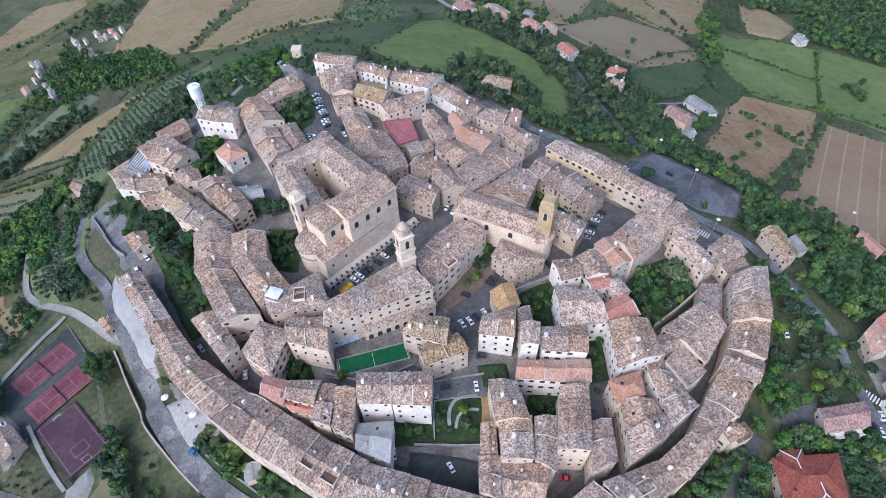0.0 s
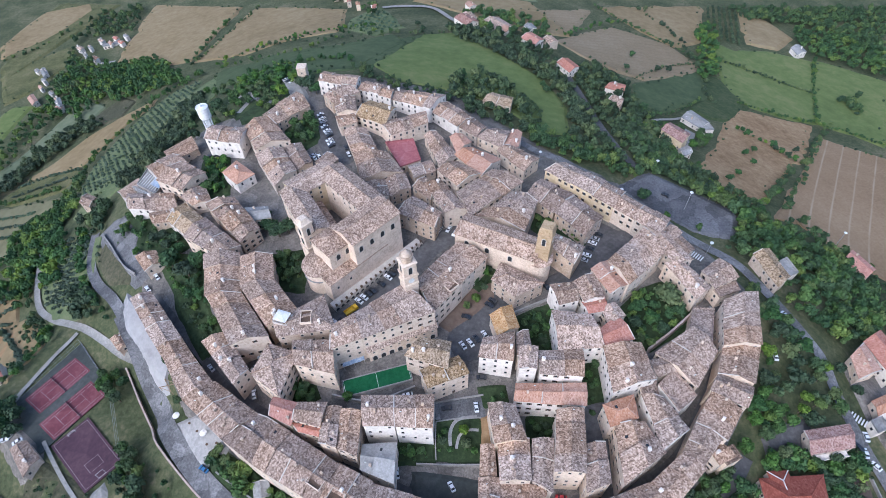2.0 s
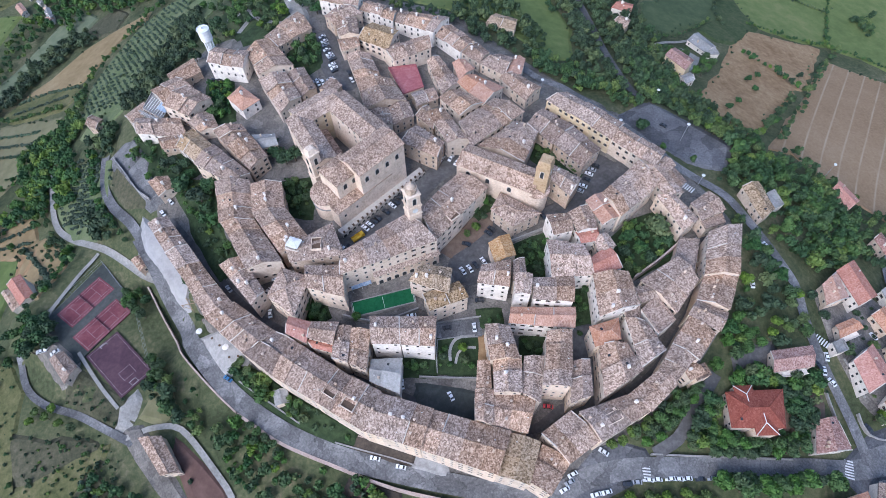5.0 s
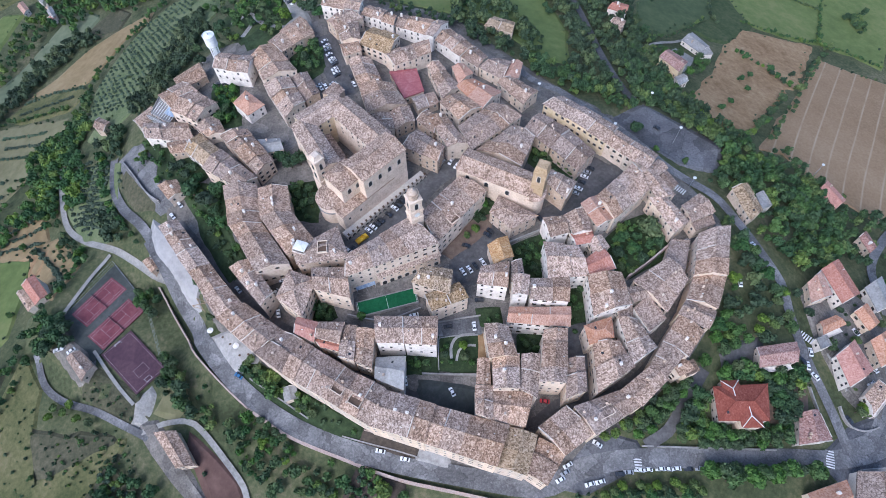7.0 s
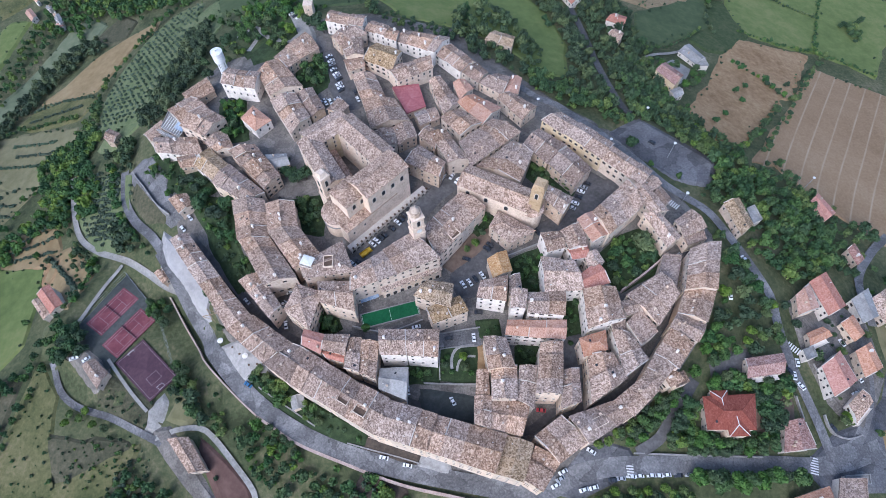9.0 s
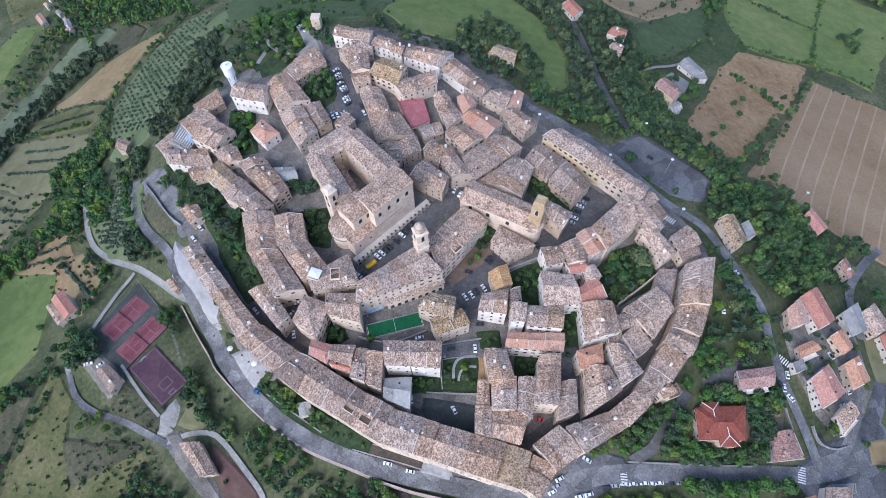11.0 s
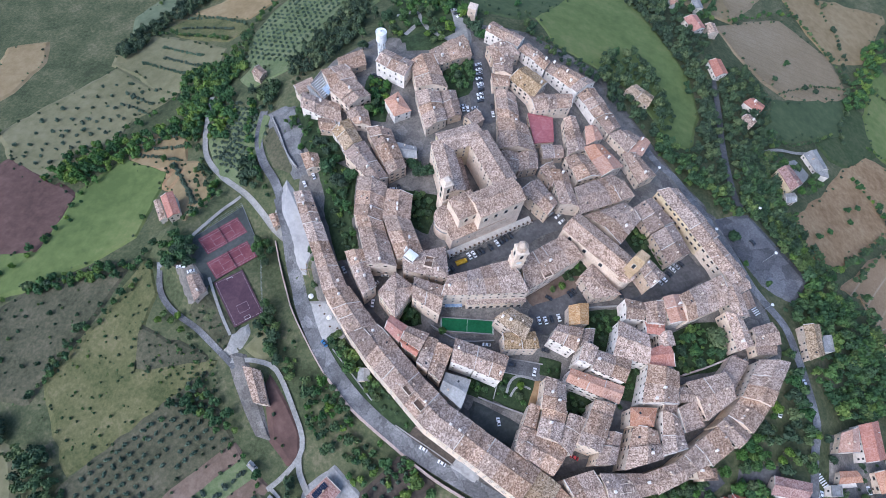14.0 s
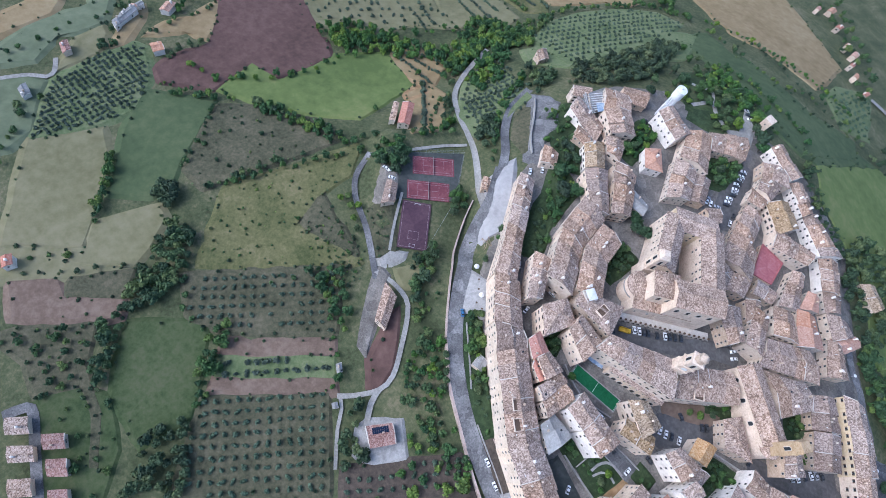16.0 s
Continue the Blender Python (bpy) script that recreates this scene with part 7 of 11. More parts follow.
def build_church():
    ch = thing("church", pose(-40, 150, 1.5, 0, 0, 45), "large pale brick church with cloister and brown tile roofs", "church")
    w = WINDOWS[0]
    block(ch, pose(5.6, -0.7, 0), 26, 14.2, 29, 2, "g", "t", "church", False, chimneys=False)
    block(ch, pose(-10.4, 3.4, 0), 13.5, 13, 26.5, 2, "h", "t", "church", False, chimneys=False)
    block(ch, pose(-6.5, -4.6, 0), 32, 6.0, 15.0, 2, "s", "t", "church", False)
    for u in (-4, 2, 8, 14):
        part("window", ARCH, ch, pose(u, -7.82, 22.0))
    for u in (-13, -8):
        part("window", ARCH, ch, pose(u, -3.12, 20.5))
    for u in (-19, -12, -4, 5):
        part("window", w, ch, pose(u, -7.62, 9.5))
    # apse with a fan-shaped roof
    part("apse_wall", mesh_of("apse_wall", *tube(7.2, 7.2, 0, 15.5, 24), [WALL["church"]]), ch, pose(-18.5, 5.0, 0))
    part("apse_roof", mesh_of("apse_roof", *cone_roof(7.9, 3.2, 24), [ROOF["t"]]), ch, pose(-18.5, 5.0, 15.75))
    part("cornice", mesh_of("cornice", *tube(7.6, 7.6, 11.0, 11.6, 24), [CONCRETE]), ch, pose(-18.5, 5.0, 0))
    # cloister wings round a yard
    for x, y, L, W, ang, H in ((-65.5, 187, 24, 13, 40, 23), (-45.5, 179.5, 34, 13, 134, 24), (-65.9, 166.6, 33, 11, 122, 23), (-59.2, 171.2, 22, 5.5, 122, 13)):
        block(ch, world_part(ch, x, y, ang), L, W, H, 2, "g", "t", "yellow" if H == 23 and L == 24 else "church", True, 3, 4.2, w, False)
    # slender west tower with open belfry
    tw = world_part(ch, -62.5, 151.5, 45)
    part("tower", mesh_of("tower", *loft([(4.0, 0), (4.0, 16), (4.3, 16), (4.3, 16.7), (3.7, 16.7), (3.7, 30), (4.2, 30.2), (4.2, 31), (3.4, 31.2), (2.2, 33.2)]), [WALL["church"]]), ch, tw)
    for a in (0, 90, 180, 270):
        part("belfry_opening", BELFRY, ch, tw @ pose(0, 0, 0, 0, 0, a) @ pose(0, -2.62, 24))
        part("belfry_opening", BELFRY, ch, tw @ pose(0, 0, 0, 0, 0, a) @ pose(0, -2.62, 18))
    # loggia along the square, with posts on its parapet
    part("loggia", mesh_of("loggia", *box(-25, 27, -11.6, -7.75, 0, 4.6), [FRAME]), ch)
    part("loggia_parapet", mesh_of("loggia_parapet", *box(-25, 27, -11.7, -11.35, 4.6, 5.3), [FRAME]), ch)
    post = mesh_of("parapet_post", *ring_loft([(0.35, 0.35, 0), (0.35, 0.35, 0.9), (0.5, 0.5, 0.9), (0.2, 0.2, 1.3)]), [SHUTTER])
    for i in range(19):
        part("parapet_post", post, ch, pose(-24 + 2.8 * i, -11.5, 5.3))
        part("arch", ARCH, ch, pose(-24 + 2.8 * i, -11.62, 0.6))


build_church()


def build_clock_tower():
    t = thing("clock_tower", pose(-16.3, 125.5, 2, 0, 0, 28), "tall pale brick clock tower with open belfry and small dome", "tower")
    H = 28
    part("shaft", mesh_of("shaft", *loft([(4.5, 0), (4.5, 1), (4.1, 1.2), (4.1, 22), (4.5, 22.2), (4.5, 23), (4.0, 23.2), (4.0, 27.0), (4.6, 27.4), (4.6, 28.2)]), [WALL["church"]]), t)
    part("belfry", mesh_of("belfry", *loft([(3.9, 28.2), (3.9, 34.6), (4.5, 35.0), (4.5, 35.6), (3.6, 35.9)]), [WALL["church"]]), t)
    for a in range(0, 360, 90):
        part("belfry_opening", BELFRY, t, pose(0, 0, 0, 0, 0, a) @ pose(0, -2.78, 29.4))
    part("drum", mesh_of("drum", *loft([(2.5, 35.8), (2.4, 38.2), (2.8, 38.5), (2.8, 38.9)], 8, 22.5), [WALL["tan"]]), t)
    part("dome", mesh_of("dome", *loft([(2.3, 38.9), (2.1, 39.7), (1.5, 40.5), (0.6, 41.0), (0.1, 42.4)], 14, 0), [WALL["tan"]], smooth=True), t)
    face = mesh_of("clock_face", *tube(1.35, 1.35, 0, 0.12, 24), [WHITEPAINT])
    for a in (0, 90):
        part("clock_face", face, t, pose(0, 0, 0, 0, 0, a) @ pose(0, -2.86, 25.2, 90))


build_clock_tower()


def build_hall_church():
    c = thing("church", pose(22.9, 152.6, 2, 0, 0, -26.5), "long stone church with a pale brown tile roof and apse", "church")
    block(c, pose(0, 0, 0), 38, 13.3, 17, 1, "g", "p", "church", False, chimneys=False)
    for u in (-13, -3, 8):
        part("window", ARCH, c, pose(u, -6.67, 11.5))
    part("apse_wall", mesh_of("apse_wall", *tube(5.6, 5.6, 0, 14, 20), [WALL["church"]]), c, pose(19.5, -1.0, 0))
    part("apse_roof", mesh_of("apse_roof", *cone_roof(6.1, 2.6, 20), [ROOF["p"]]), c, pose(19.5, -1.0, 14.2))


build_hall_church()


def build_brick_tower():
    t = thing("bell_tower", pose(41.5, 143.5, 2, 0, 0, -26), "broken square bell tower of yellow-brown brick", "tower")
    part("shaft", mesh_of("shaft", *loft([(4.5, 0), (4.3, 20), (4.3, 30), (4.5, 30.3), (4.5, 31), (4.1, 31.2), (4.0, 33.5), (3.4, 34.6)]), [BROWNBRICK]), t)
    for a in range(0, 360, 90):
        part("belfry_opening", BELFRY, t, pose(0, 0, 0, 0, 0, a) @ pose(0, -3.05, 24.5))


BROWNBRICK = speckled("yellow_brown_brick", [(0.26, 0.18, 0.10), (0.40, 0.29, 0.17), (0.50, 0.38, 0.25)], 1.5, 0.2, 0.92, 0.3, 0.5)
build_brick_tower()


def build_arcade():
    x, y, L, W, ang = ARCADE_PLACE
    a = thing("arcade_building", pose(x, y, -1, 0, 0, ang), "cream palace wing with a round-arched ground floor arcade", "building")
    block(a, pose(0, 0, 0), L, W, 10.5, 1, "g", "t", "cream", False)
    for i in range(8):
        part("arch", ARCH, a, pose(-L / 2 + 2.2 + i * (L - 4.4) / 7, -W / 2, 2.6))
        part("window", WINDOWS[2], a, pose(-L / 2 + 2.2 + i * (L - 4.4) / 7, -W / 2, 8.2))


def build_water_tower():
    t = thing("water_tower", pose(-133.2, 241.5, -1.0), "white concrete water tower on a ring of columns", "water tower")
    part("core", mesh_of("core", *loft([(1.0, 0), (1.0, 21.8)], 10, 0), [WHITECONC]), t)
    column = mesh_of("column", *tube(0.42, 0.36, 0, 21.6, 8), [WHITECONC])
    for i in range(8):
        part("column", column, t, pose(0, 0, 0, 0, 0, 45 * i) @ pose(0, -2.2, 0))
    for z in (7.2, 14.4):
        part("ring_beam", mesh_of("ring_beam", *loft([(1.9, z), (2.5, z), (2.5, z + 0.5), (1.9, z + 0.5)], 20, 0), [WHITECONC]), t)
    part("tank", mesh_of("tank", *loft([(2.2, 20.8), (3.1, 21.7), (3.2, 22), (3.2, 28.0), (3.4, 28.1), (3.4, 28.5), (3.1, 28.6), (3.0, 28.2), (0.8, 28.8)], 28, 0), [WHITECONC], smooth=False), t)
    part("hatch", mesh_of("hatch", *tube(0.5, 0.45, 28.5, 29.2, 10), [STEEL_LIGHT]), t)


STEEL_LIGHT = speckled("light_steel", [(0.30, 0.31, 0.32), (0.38, 0.39, 0.40), (0.46, 0.46, 0.46)], 2.0, 0.4, 0.6, 0.0, 0.5)
WHITECONC = speckled("white_painted_concrete", [(0.56, 0.57, 0.58), (0.70, 0.70, 0.70), (0.78, 0.78, 0.77)], 0.8, 0.2, 0.85, 0.05, 0.5)
build_water_tower()


def build_gate_tower():
    t = thing("gate_tower", pose(-90.5, 298, 4), "square pale brick tower at the end of the park", "tower")
    part("wall", mesh_of("wall", *loft([(4.0, 0), (3.9, 11), (4.2, 11.2), (4.2, 12)]), [WALL["church"]]), t)
    for a in (0, 90, 180, 270):
        part("window", WINDOWS[2], t, pose(0, 0, 0, 0, 0, a) @ pose(0, -2.78, 8))


build_gate_tower()


ARCADE_PLACE = (-20.1, 109.2, 29.9, 6.3, 22.4)
build_arcade()


# ---- trees ----
def crown_arrays(rng, radius, height, lobes, leaves, leaf):
    """Corners of many small leaf clumps set over several rounded lobes, with a dim core inside: an uneven crown with gaps."""
    cs = [(0, 0, height * 0.55, radius * 0.62)]
    for i in range(lobes):
        a = rng.uniform(0, 2 * math.pi)
        r = radius * rng.uniform(0.3, 0.62)
        cs.append((r * math.cos(a), r * math.sin(a), height * rng.uniform(0.3, 0.8), radius * rng.uniform(0.32, 0.52)))
    cs = np.array(cs)
    w = cs[:, 3] ** 2
    k = rng.choice(len(cs), leaves, p=w / w.sum())
    d = rng.normal(size=(leaves, 3))
    d[:, 2] = np.abs(d[:, 2]) * 0.9 - 0.25
    d /= np.linalg.norm(d, axis=1)[:, None]
    c = cs[k, :3] + d * cs[k, 3][:, None] * rng.uniform(0.86, 1.14, (leaves, 1)) * (1, 1, 0.85)
    nrm = d + rng.normal(size=(leaves, 3)) * 0.5
    nrm /= np.linalg.norm(nrm, axis=1)[:, None]
    u = np.cross(nrm, rng.normal(size=(leaves, 3)))
    u /= np.linalg.norm(u, axis=1)[:, None]
    q = np.cross(nrm, u)
    s = leaf * rng.uniform(0.6, 1.3, (leaves, 1))
    v = np.stack([c - u * s, c - q * s * 0.7, c + u * s, c + q * s * 0.7], 1).reshape(-1, 3)
    f = np.arange(4 * leaves).reshape(-1, 4)
    core_v, core_f = [], []
    for x, y, z, r in cs:
        o = len(v) + len(core_v)
        r *= 0.93
        core_v += [(x + r, y, z), (x, y + r, z), (x - r, y, z), (x, y - r, z), (x, y, z + r * 0.85), (x, y, z - r * 0.7), (x, y, z)]
        core_f += [(o + a, o + (a + 1) % 4, o + 4, o + 4) for a in range(4)] + [(o + (a + 1) % 4, o + a, o + 5, o + 5) for a in range(4)]
    return np.concatenate([v, np.array(core_v)]), f, core_f


def trunk_mesh(h, r):
    pieces = [tube(r, r * 0.55, -0.6, h, 7)]
    v, f = pieces[0]
    for i in range(4):
        a = 2 * math.pi * i / 4 + 0.4
        o = len(v)
        ex, ey = math.cos(a) * h * 0.5, math.sin(a) * h * 0.5
        b = [(r * 0.4 * math.cos(t), r * 0.4 * math.sin(t), h * 0.7) for t in (0, 2.1, 4.2)]
        e = [(ex + 0.06 * math.cos(t), ey + 0.06 * math.sin(t), h * 1.5) for t in (0, 2.1, 4.2)]
        v = list(v) + b + e
        f = list(f) + [(o, o + 1, o + 4, o + 3), (o + 1, o + 2, o + 5, o + 4), (o + 2, o, o + 3, o + 5)]
    return mesh_of("trunk", v, f, [BARK])


def leafy_mesh(name, arrays, mats, index=None):
    v, f, cf = arrays
    faces = [tuple(q) for q in f.tolist()] + [q[:3] for q in cf]
    return mesh_of(name, v, faces, mats, index)


tree_rng = np.random.default_rng(7)
TREE_KINDS = []
for n_kind, (rad, hgt, lob, lvs, lf, leafmat, words) in enumerate([
        (3.4, 6.0, 7, 420, 0.55, 0, "dark green broadleaf tree with a dense uneven crown"), (3.0, 5.5, 6, 380, 0.5, 1, "green broadleaf tree with a rounded uneven crown"),
        (2.6, 4.6, 6, 340, 0.45, 2, "light green young tree with a loose crown"), (4.4, 6.5, 9, 560, 0.62, 0, "large dark broadleaf tree with a broad crown"),
        (2.4, 7.5, 7, 380, 0.45, 1, "tall narrow green tree"), (1.6, 2.2, 4, 150, 0.38, 1, "low green garden shrub"), (3.6, 4.2, 8, 520, 0.5, 2, "umbrella-shaped pine with a flat wide crown")]):
    TREE_KINDS.append((leafy_mesh("crown", crown_arrays(tree_rng, rad, hgt, lob, lvs, lf), [LEAF[leafmat]]), trunk_mesh(hgt * 0.42, 0.09 * rad), words, hgt))


def tree(x, y, k, size=1.0, group=""):
    crown, trunk, words, h = TREE_KINDS[k]
    if any(np.hypot(line[:, 0] - x, line[:, 1] - y).min() < width / 2 + 0.3 for line, width in ROADS if width > 3):
        return None
    t = thing("shrub" if k == 5 else "tree", pose(x, y, float(ground_z(x, y)) + 0.3, 0, 0, random.uniform(0, 360)), words, "shrub" if k == 5 else "tree", group)
    part("crown", crown, t, pose(0, 0, h * 0.16))
    part("trunk", trunk, t)
    t.scale = (size, size, size * random.uniform(0.85, 1.2))
    return t


WOOD_KINDS = []
for rad, hgt, lob, lvs, lf in ((3.0, 5.5, 6, 140, 0.66), (3.6, 6.0, 7, 165, 0.74), (2.4, 5.0, 5, 115, 0.58), (2.0, 3.0, 4, 80, 0.52), (3.2, 7.5, 7, 150, 0.66), (2.8, 4.6, 6, 125, 0.62)):
    WOOD_KINDS.append(crown_arrays(tree_rng, rad, hgt, lob, lvs, lf))
FAR_KINDS = [crown_arrays(tree_rng, r, h, 5, 62, 1.0) for r, h in ((3.0, 5.5), (3.6, 6.0), (2.4, 5.0), (3.2, 7.5))]
OLIVE_KINDS = [crown_arrays(tree_rng, 2.0, 2.6, 5, 80, 0.55) for _ in range(4)]


def inside(x, y, corners):
    c = np.array(corners)
    hit = np.zeros(len(x), bool)
    for (x0, y0), (x1, y1) in zip(c, np.roll(c, -1, 0)):
        cross = ((y0 > y) != (y1 > y)) & (x < (x1 - x0) * (y - y0) / (y1 - y0 + 1e-9) + x0)
        hit ^= cross
    return hit


def open_ground(spots, room=2.0):
    """The spots that stand neither on a road nor in a house."""
    p = np.array(spots, float).reshape(-1, 2)
    keep = np.ones(len(p), bool)
    for line, width in ROADS:
        for q in line:
            keep &= np.hypot(p[:, 0] - q[0], p[:, 1] - q[1]) > width / 2 + room
    for plan in PLANS:
        keep &= ~inside(p[:, 0], p[:, 1], [tuple(q) for q in grown(plan, room)])
    for cx, cy, ang, hu, hv, level in PADS:
        c, s = math.cos(radians(ang)), math.sin(radians(ang))
        keep &= ~((np.abs((p[:, 0] - cx) * c + (p[:, 1] - cy) * s) < hu) & (np.abs((p[:, 1] - cy) * c - (p[:, 0] - cx) * s) < hv))
    return p[keep].tolist()


def thicket(name, spots, kinds, mats, label, category, size=(0.7, 1.3)):
    """One mesh of many trees at the given spots."""
    spots = open_ground(spots)
    if not spots:
        return None
    rng = np.random.default_rng(len(spots) + 11)
    vs, fs, ts, fi, ti = [], [], [], [], []
    o = 0
    for x, y in spots:
        v, f, cf = kinds[rng.integers(len(kinds))]
        s, a = rng.uniform(*size), rng.uniform(0, 6.28)
        r = np.array([[math.cos(a), -math.sin(a), 0], [math.sin(a), math.cos(a), 0], [0, 0, rng.uniform(0.85, 1.2)]]) * s
        vs.append(v @ r.T + (x, y, float(ground_z(x, y)) + 0.2))
        m = rng.choice(len(mats), p=[0.44, 0.36, 0.20][:len(mats)] if len(mats) == 3 else None)
        fs += (f + o).tolist()
        ts += [[i + o for i in q[:3]] for q in cf]
        fi += [m] * len(f)
        ti += [m] * len(cf)
        o += len(v)
    ob = new(name, mesh_of(name, np.concatenate(vs), fs + ts, mats, fi + ti))
    return tagged(ob, label, category, kind="stuff")


def scatter(corners, spacing, seed):
    """Random spots inside the corners, about so far apart."""
    rng = np.random.default_rng(seed)
    c = np.array(corners)
    lo, hi = c.min(0), c.max(0)
    gx, gy = np.meshgrid(np.arange(lo[0], hi[0], spacing), np.arange(lo[1], hi[1], spacing))
    x, y = gx.ravel() + rng.uniform(-0.5, 0.5, gx.size) * spacing, gy.ravel() + rng.uniform(-0.5, 0.5, gx.size) * spacing
    k = inside(x, y, corners)
    return list(zip(x[k], y[k]))


def rows_in(corners, spacing, row, angle, seed):
    """Spots in planted rows inside the corners."""
    rng = np.random.default_rng(seed)
    c = np.array(corners)
    mid = c.mean(0)
    r = np.hypot(*(c - mid).T).max()
    u, w = np.meshgrid(np.arange(-r, r, spacing), np.arange(-r, r, row))
    u, w = u.ravel() + rng.uniform(-0.28, 0.28, u.size), w.ravel() + rng.uniform(-0.28, 0.28, u.size)
    ca, sa = math.cos(radians(angle)), math.sin(radians(angle))
    x, y = mid[0] + u * ca - w * sa, mid[1] + u * sa + w * ca
    k = inside(x, y, corners) & (rng.random(x.size) > 0.04)
    return list(zip(x[k], y[k]))


def along(points, step, wide, seed):
    rng = np.random.default_rng(seed)
    line = smooth_line(points, step)
    return [(x + rng.uniform(-wide, wide), y + rng.uniform(-wide, wide)) for x, y in line]


thicket("wood", scatter([(0.9, 316), (28.4, 335.4), (61.6, 288.4), (53.2, 253.6), (36.8, 257.1), (20.6, 263.7), (4.1, 281.4)], 5.5, 1), WOOD_KINDS, LEAF[:3], "trees round a small house", "wood", (0.7, 1.3))
thicket("wood", scatter([(78, 402.4), (89, 337.1), (97.5, 316.5), (105.8, 284.7), (106.5, 226.2), (70, 235.9), (80.3, 299.3), (61.2, 344), (35.8, 384.9), (1.4, 428.1), (29.9, 434.9)], 6, 2), WOOD_KINDS, LEAF[:3], "wood of broadleaf trees in the valley", "wood", (0.7, 1.3))
thicket("wood", scatter([(45, 255.4), (69.4, 250.1), (108.5, 211.6), (146.4, 191), (145.3, 183.3), (131.9, 199.9), (108, 209.4), (83.9, 225.6), (47.9, 238.5)], 4.5, 3), WOOD_KINDS, LEAF[:3], "strip of broadleaf trees below the road", "wood", (0.7, 1.3))
thicket("wood", scatter([(139.3, 168.2), (206.1, 213.1), (227.1, 178.2), (259.3, 162.9), (238.5, 127.6), (204.2, 128.2), (174.2, 109.5), (159.6, 138.5), (139.3, 137.8)], 6, 4), WOOD_KINDS, LEAF[:3], "wood with houses among broadleaf trees", "wood", (0.7, 1.3))
thicket("wood", scatter([(-102.4, 45.5), (-87.7, 33.3), (-58.9, 23.8), (-38.7, 12.3), (-78.6, 12.7), (-92.4, 26.6)], 5, 5), WOOD_KINDS, LEAF[:3], "bushes on the bank below the road", "wood", (0.7, 1.3))
thicket("wood", scatter([(-345.2, 119), (-337.1, 153.8), (-279, 186.9), (-265.1, 240.2), (-223.9, 201), (-219.6, 177.7), (-268.2, 178.8), (-318.8, 122.8)], 4.3, 6), WOOD_KINDS, LEAF[:3], "belt of dark trees between fields", "wood", (0.7, 1.3))
thicket("olive_grove", rows_in([(-200.2, -45.9), (-158.3, 27.3), (-126.9, 5.3), (-158.2, -40), (-175.1, -54)], 5.2, 5.4, 58, 7), OLIVE_KINDS, LEAF[3:], "rows of small grey-green olive trees", "olive grove", (0.72, 0.92))
thicket("hedgerow", along([(-292.5, 43.2), (-267.9, 58.8), (-249.3, 73)], 5, 3, 8), WOOD_KINDS, LEAF[:3], "dark green hedgerow of bushes and trees", "hedge", (0.5, 1.0))
thicket("hedgerow", along([(-242.2, 0.4), (-233.2, 32.7), (-223.4, 65.9)], 5, 1.5, 9), WOOD_KINDS, LEAF[:3], "dark green hedgerow of bushes and trees", "hedge", (0.5, 1.0))
thicket("wood", scatter([(-166.9, 112.3), (-156, 113.3), (-146.6, 102.6), (-146, 88.8), (-157.3, 93.4), (-162.7, 102.7)], 3.5, 10), WOOD_KINDS, LEAF[:3], "dense dark trees beside the courts", "wood", (0.7, 1.3))
thicket("wood", scatter([(-209.6, 98.2), (-201.5, 104.5), (-187.6, 88.9), (-188.5, 83), (-204.1, 76.9), (-222.5, 76.5), (-212.9, 87.6)], 4, 11), WOOD_KINDS, LEAF[:3], "wood of broadleaf trees and bushes", "wood", (0.7, 1.3))
thicket("wood", scatter([(-140.2, 60.3), (-135.2, 74), (-119, 51.2), (-107.4, 40.9), (-116.3, 43.7), (-133.5, 57.2)], 4, 12), WOOD_KINDS, LEAF[:3], "wood of broadleaf trees and bushes", "wood", (0.7, 1.3))
thicket("wood", scatter([(-94, 43.9), (-83.2, 44.6), (-74.6, 33), (-87.7, 33.3)], 3.5, 13), WOOD_KINDS, LEAF[:3], "wood of broadleaf trees and bushes", "wood", (0.4, 0.8))
thicket("wood", scatter([(-106.5, 33.9), (-90.4, 33.4), (-79, 19.7), (-94.5, 19.9)], 3.5, 14), WOOD_KINDS, LEAF[:3], "wood of broadleaf trees and bushes", "wood", (0.4, 0.8))
thicket("wood", scatter([(-69, 24), (-38.9, 23.5), (-24.1, 12.2), (-78.6, 12.7)], 7.5, 15), WOOD_KINDS, LEAF[:3], "wood of broadleaf trees and bushes", "wood", (0.7, 1.3))
thicket("wood", scatter([(-68.7, 5.9), (-50.5, 31.5), (-23.8, 16.7), (-42.5, -10.7)], 7, 16), WOOD_KINDS, LEAF[:3], "wood of broadleaf trees and bushes", "wood", (0.7, 1.3))
thicket("wood", scatter([(-132.8, 57.7), (-130.3, 67), (-101.9, 40.2), (-113.7, 39.5)], 6.5, 17), WOOD_KINDS, LEAF[:3], "wood of broadleaf trees and bushes", "wood", (0.7, 1.3))
thicket("wood", scatter([(-162.3, 15.5), (-158.3, 27.3), (-129.7, 17.1), (-122.6, 6.2), (-138.1, 5.1)], 4.5, 18), WOOD_KINDS, LEAF[:3], "wood of broadleaf trees and bushes", "wood", (0.7, 1.3))
thicket("wood", scatter([(-100.3, 37.5), (-88.8, 48.1), (-66.6, 36.1), (-71.4, 20.3)], 4.5, 19), WOOD_KINDS, LEAF[:3], "wood of broadleaf trees and bushes", "wood", (0.4, 0.9))
thicket("wood", scatter([(-95.8, -19.3), (-89.4, -0.6), (-62.5, -16.9), (-65.7, -30.5)], 5, 20), WOOD_KINDS, LEAF[:3], "wood of broadleaf trees and bushes", "wood", (0.7, 1.3))
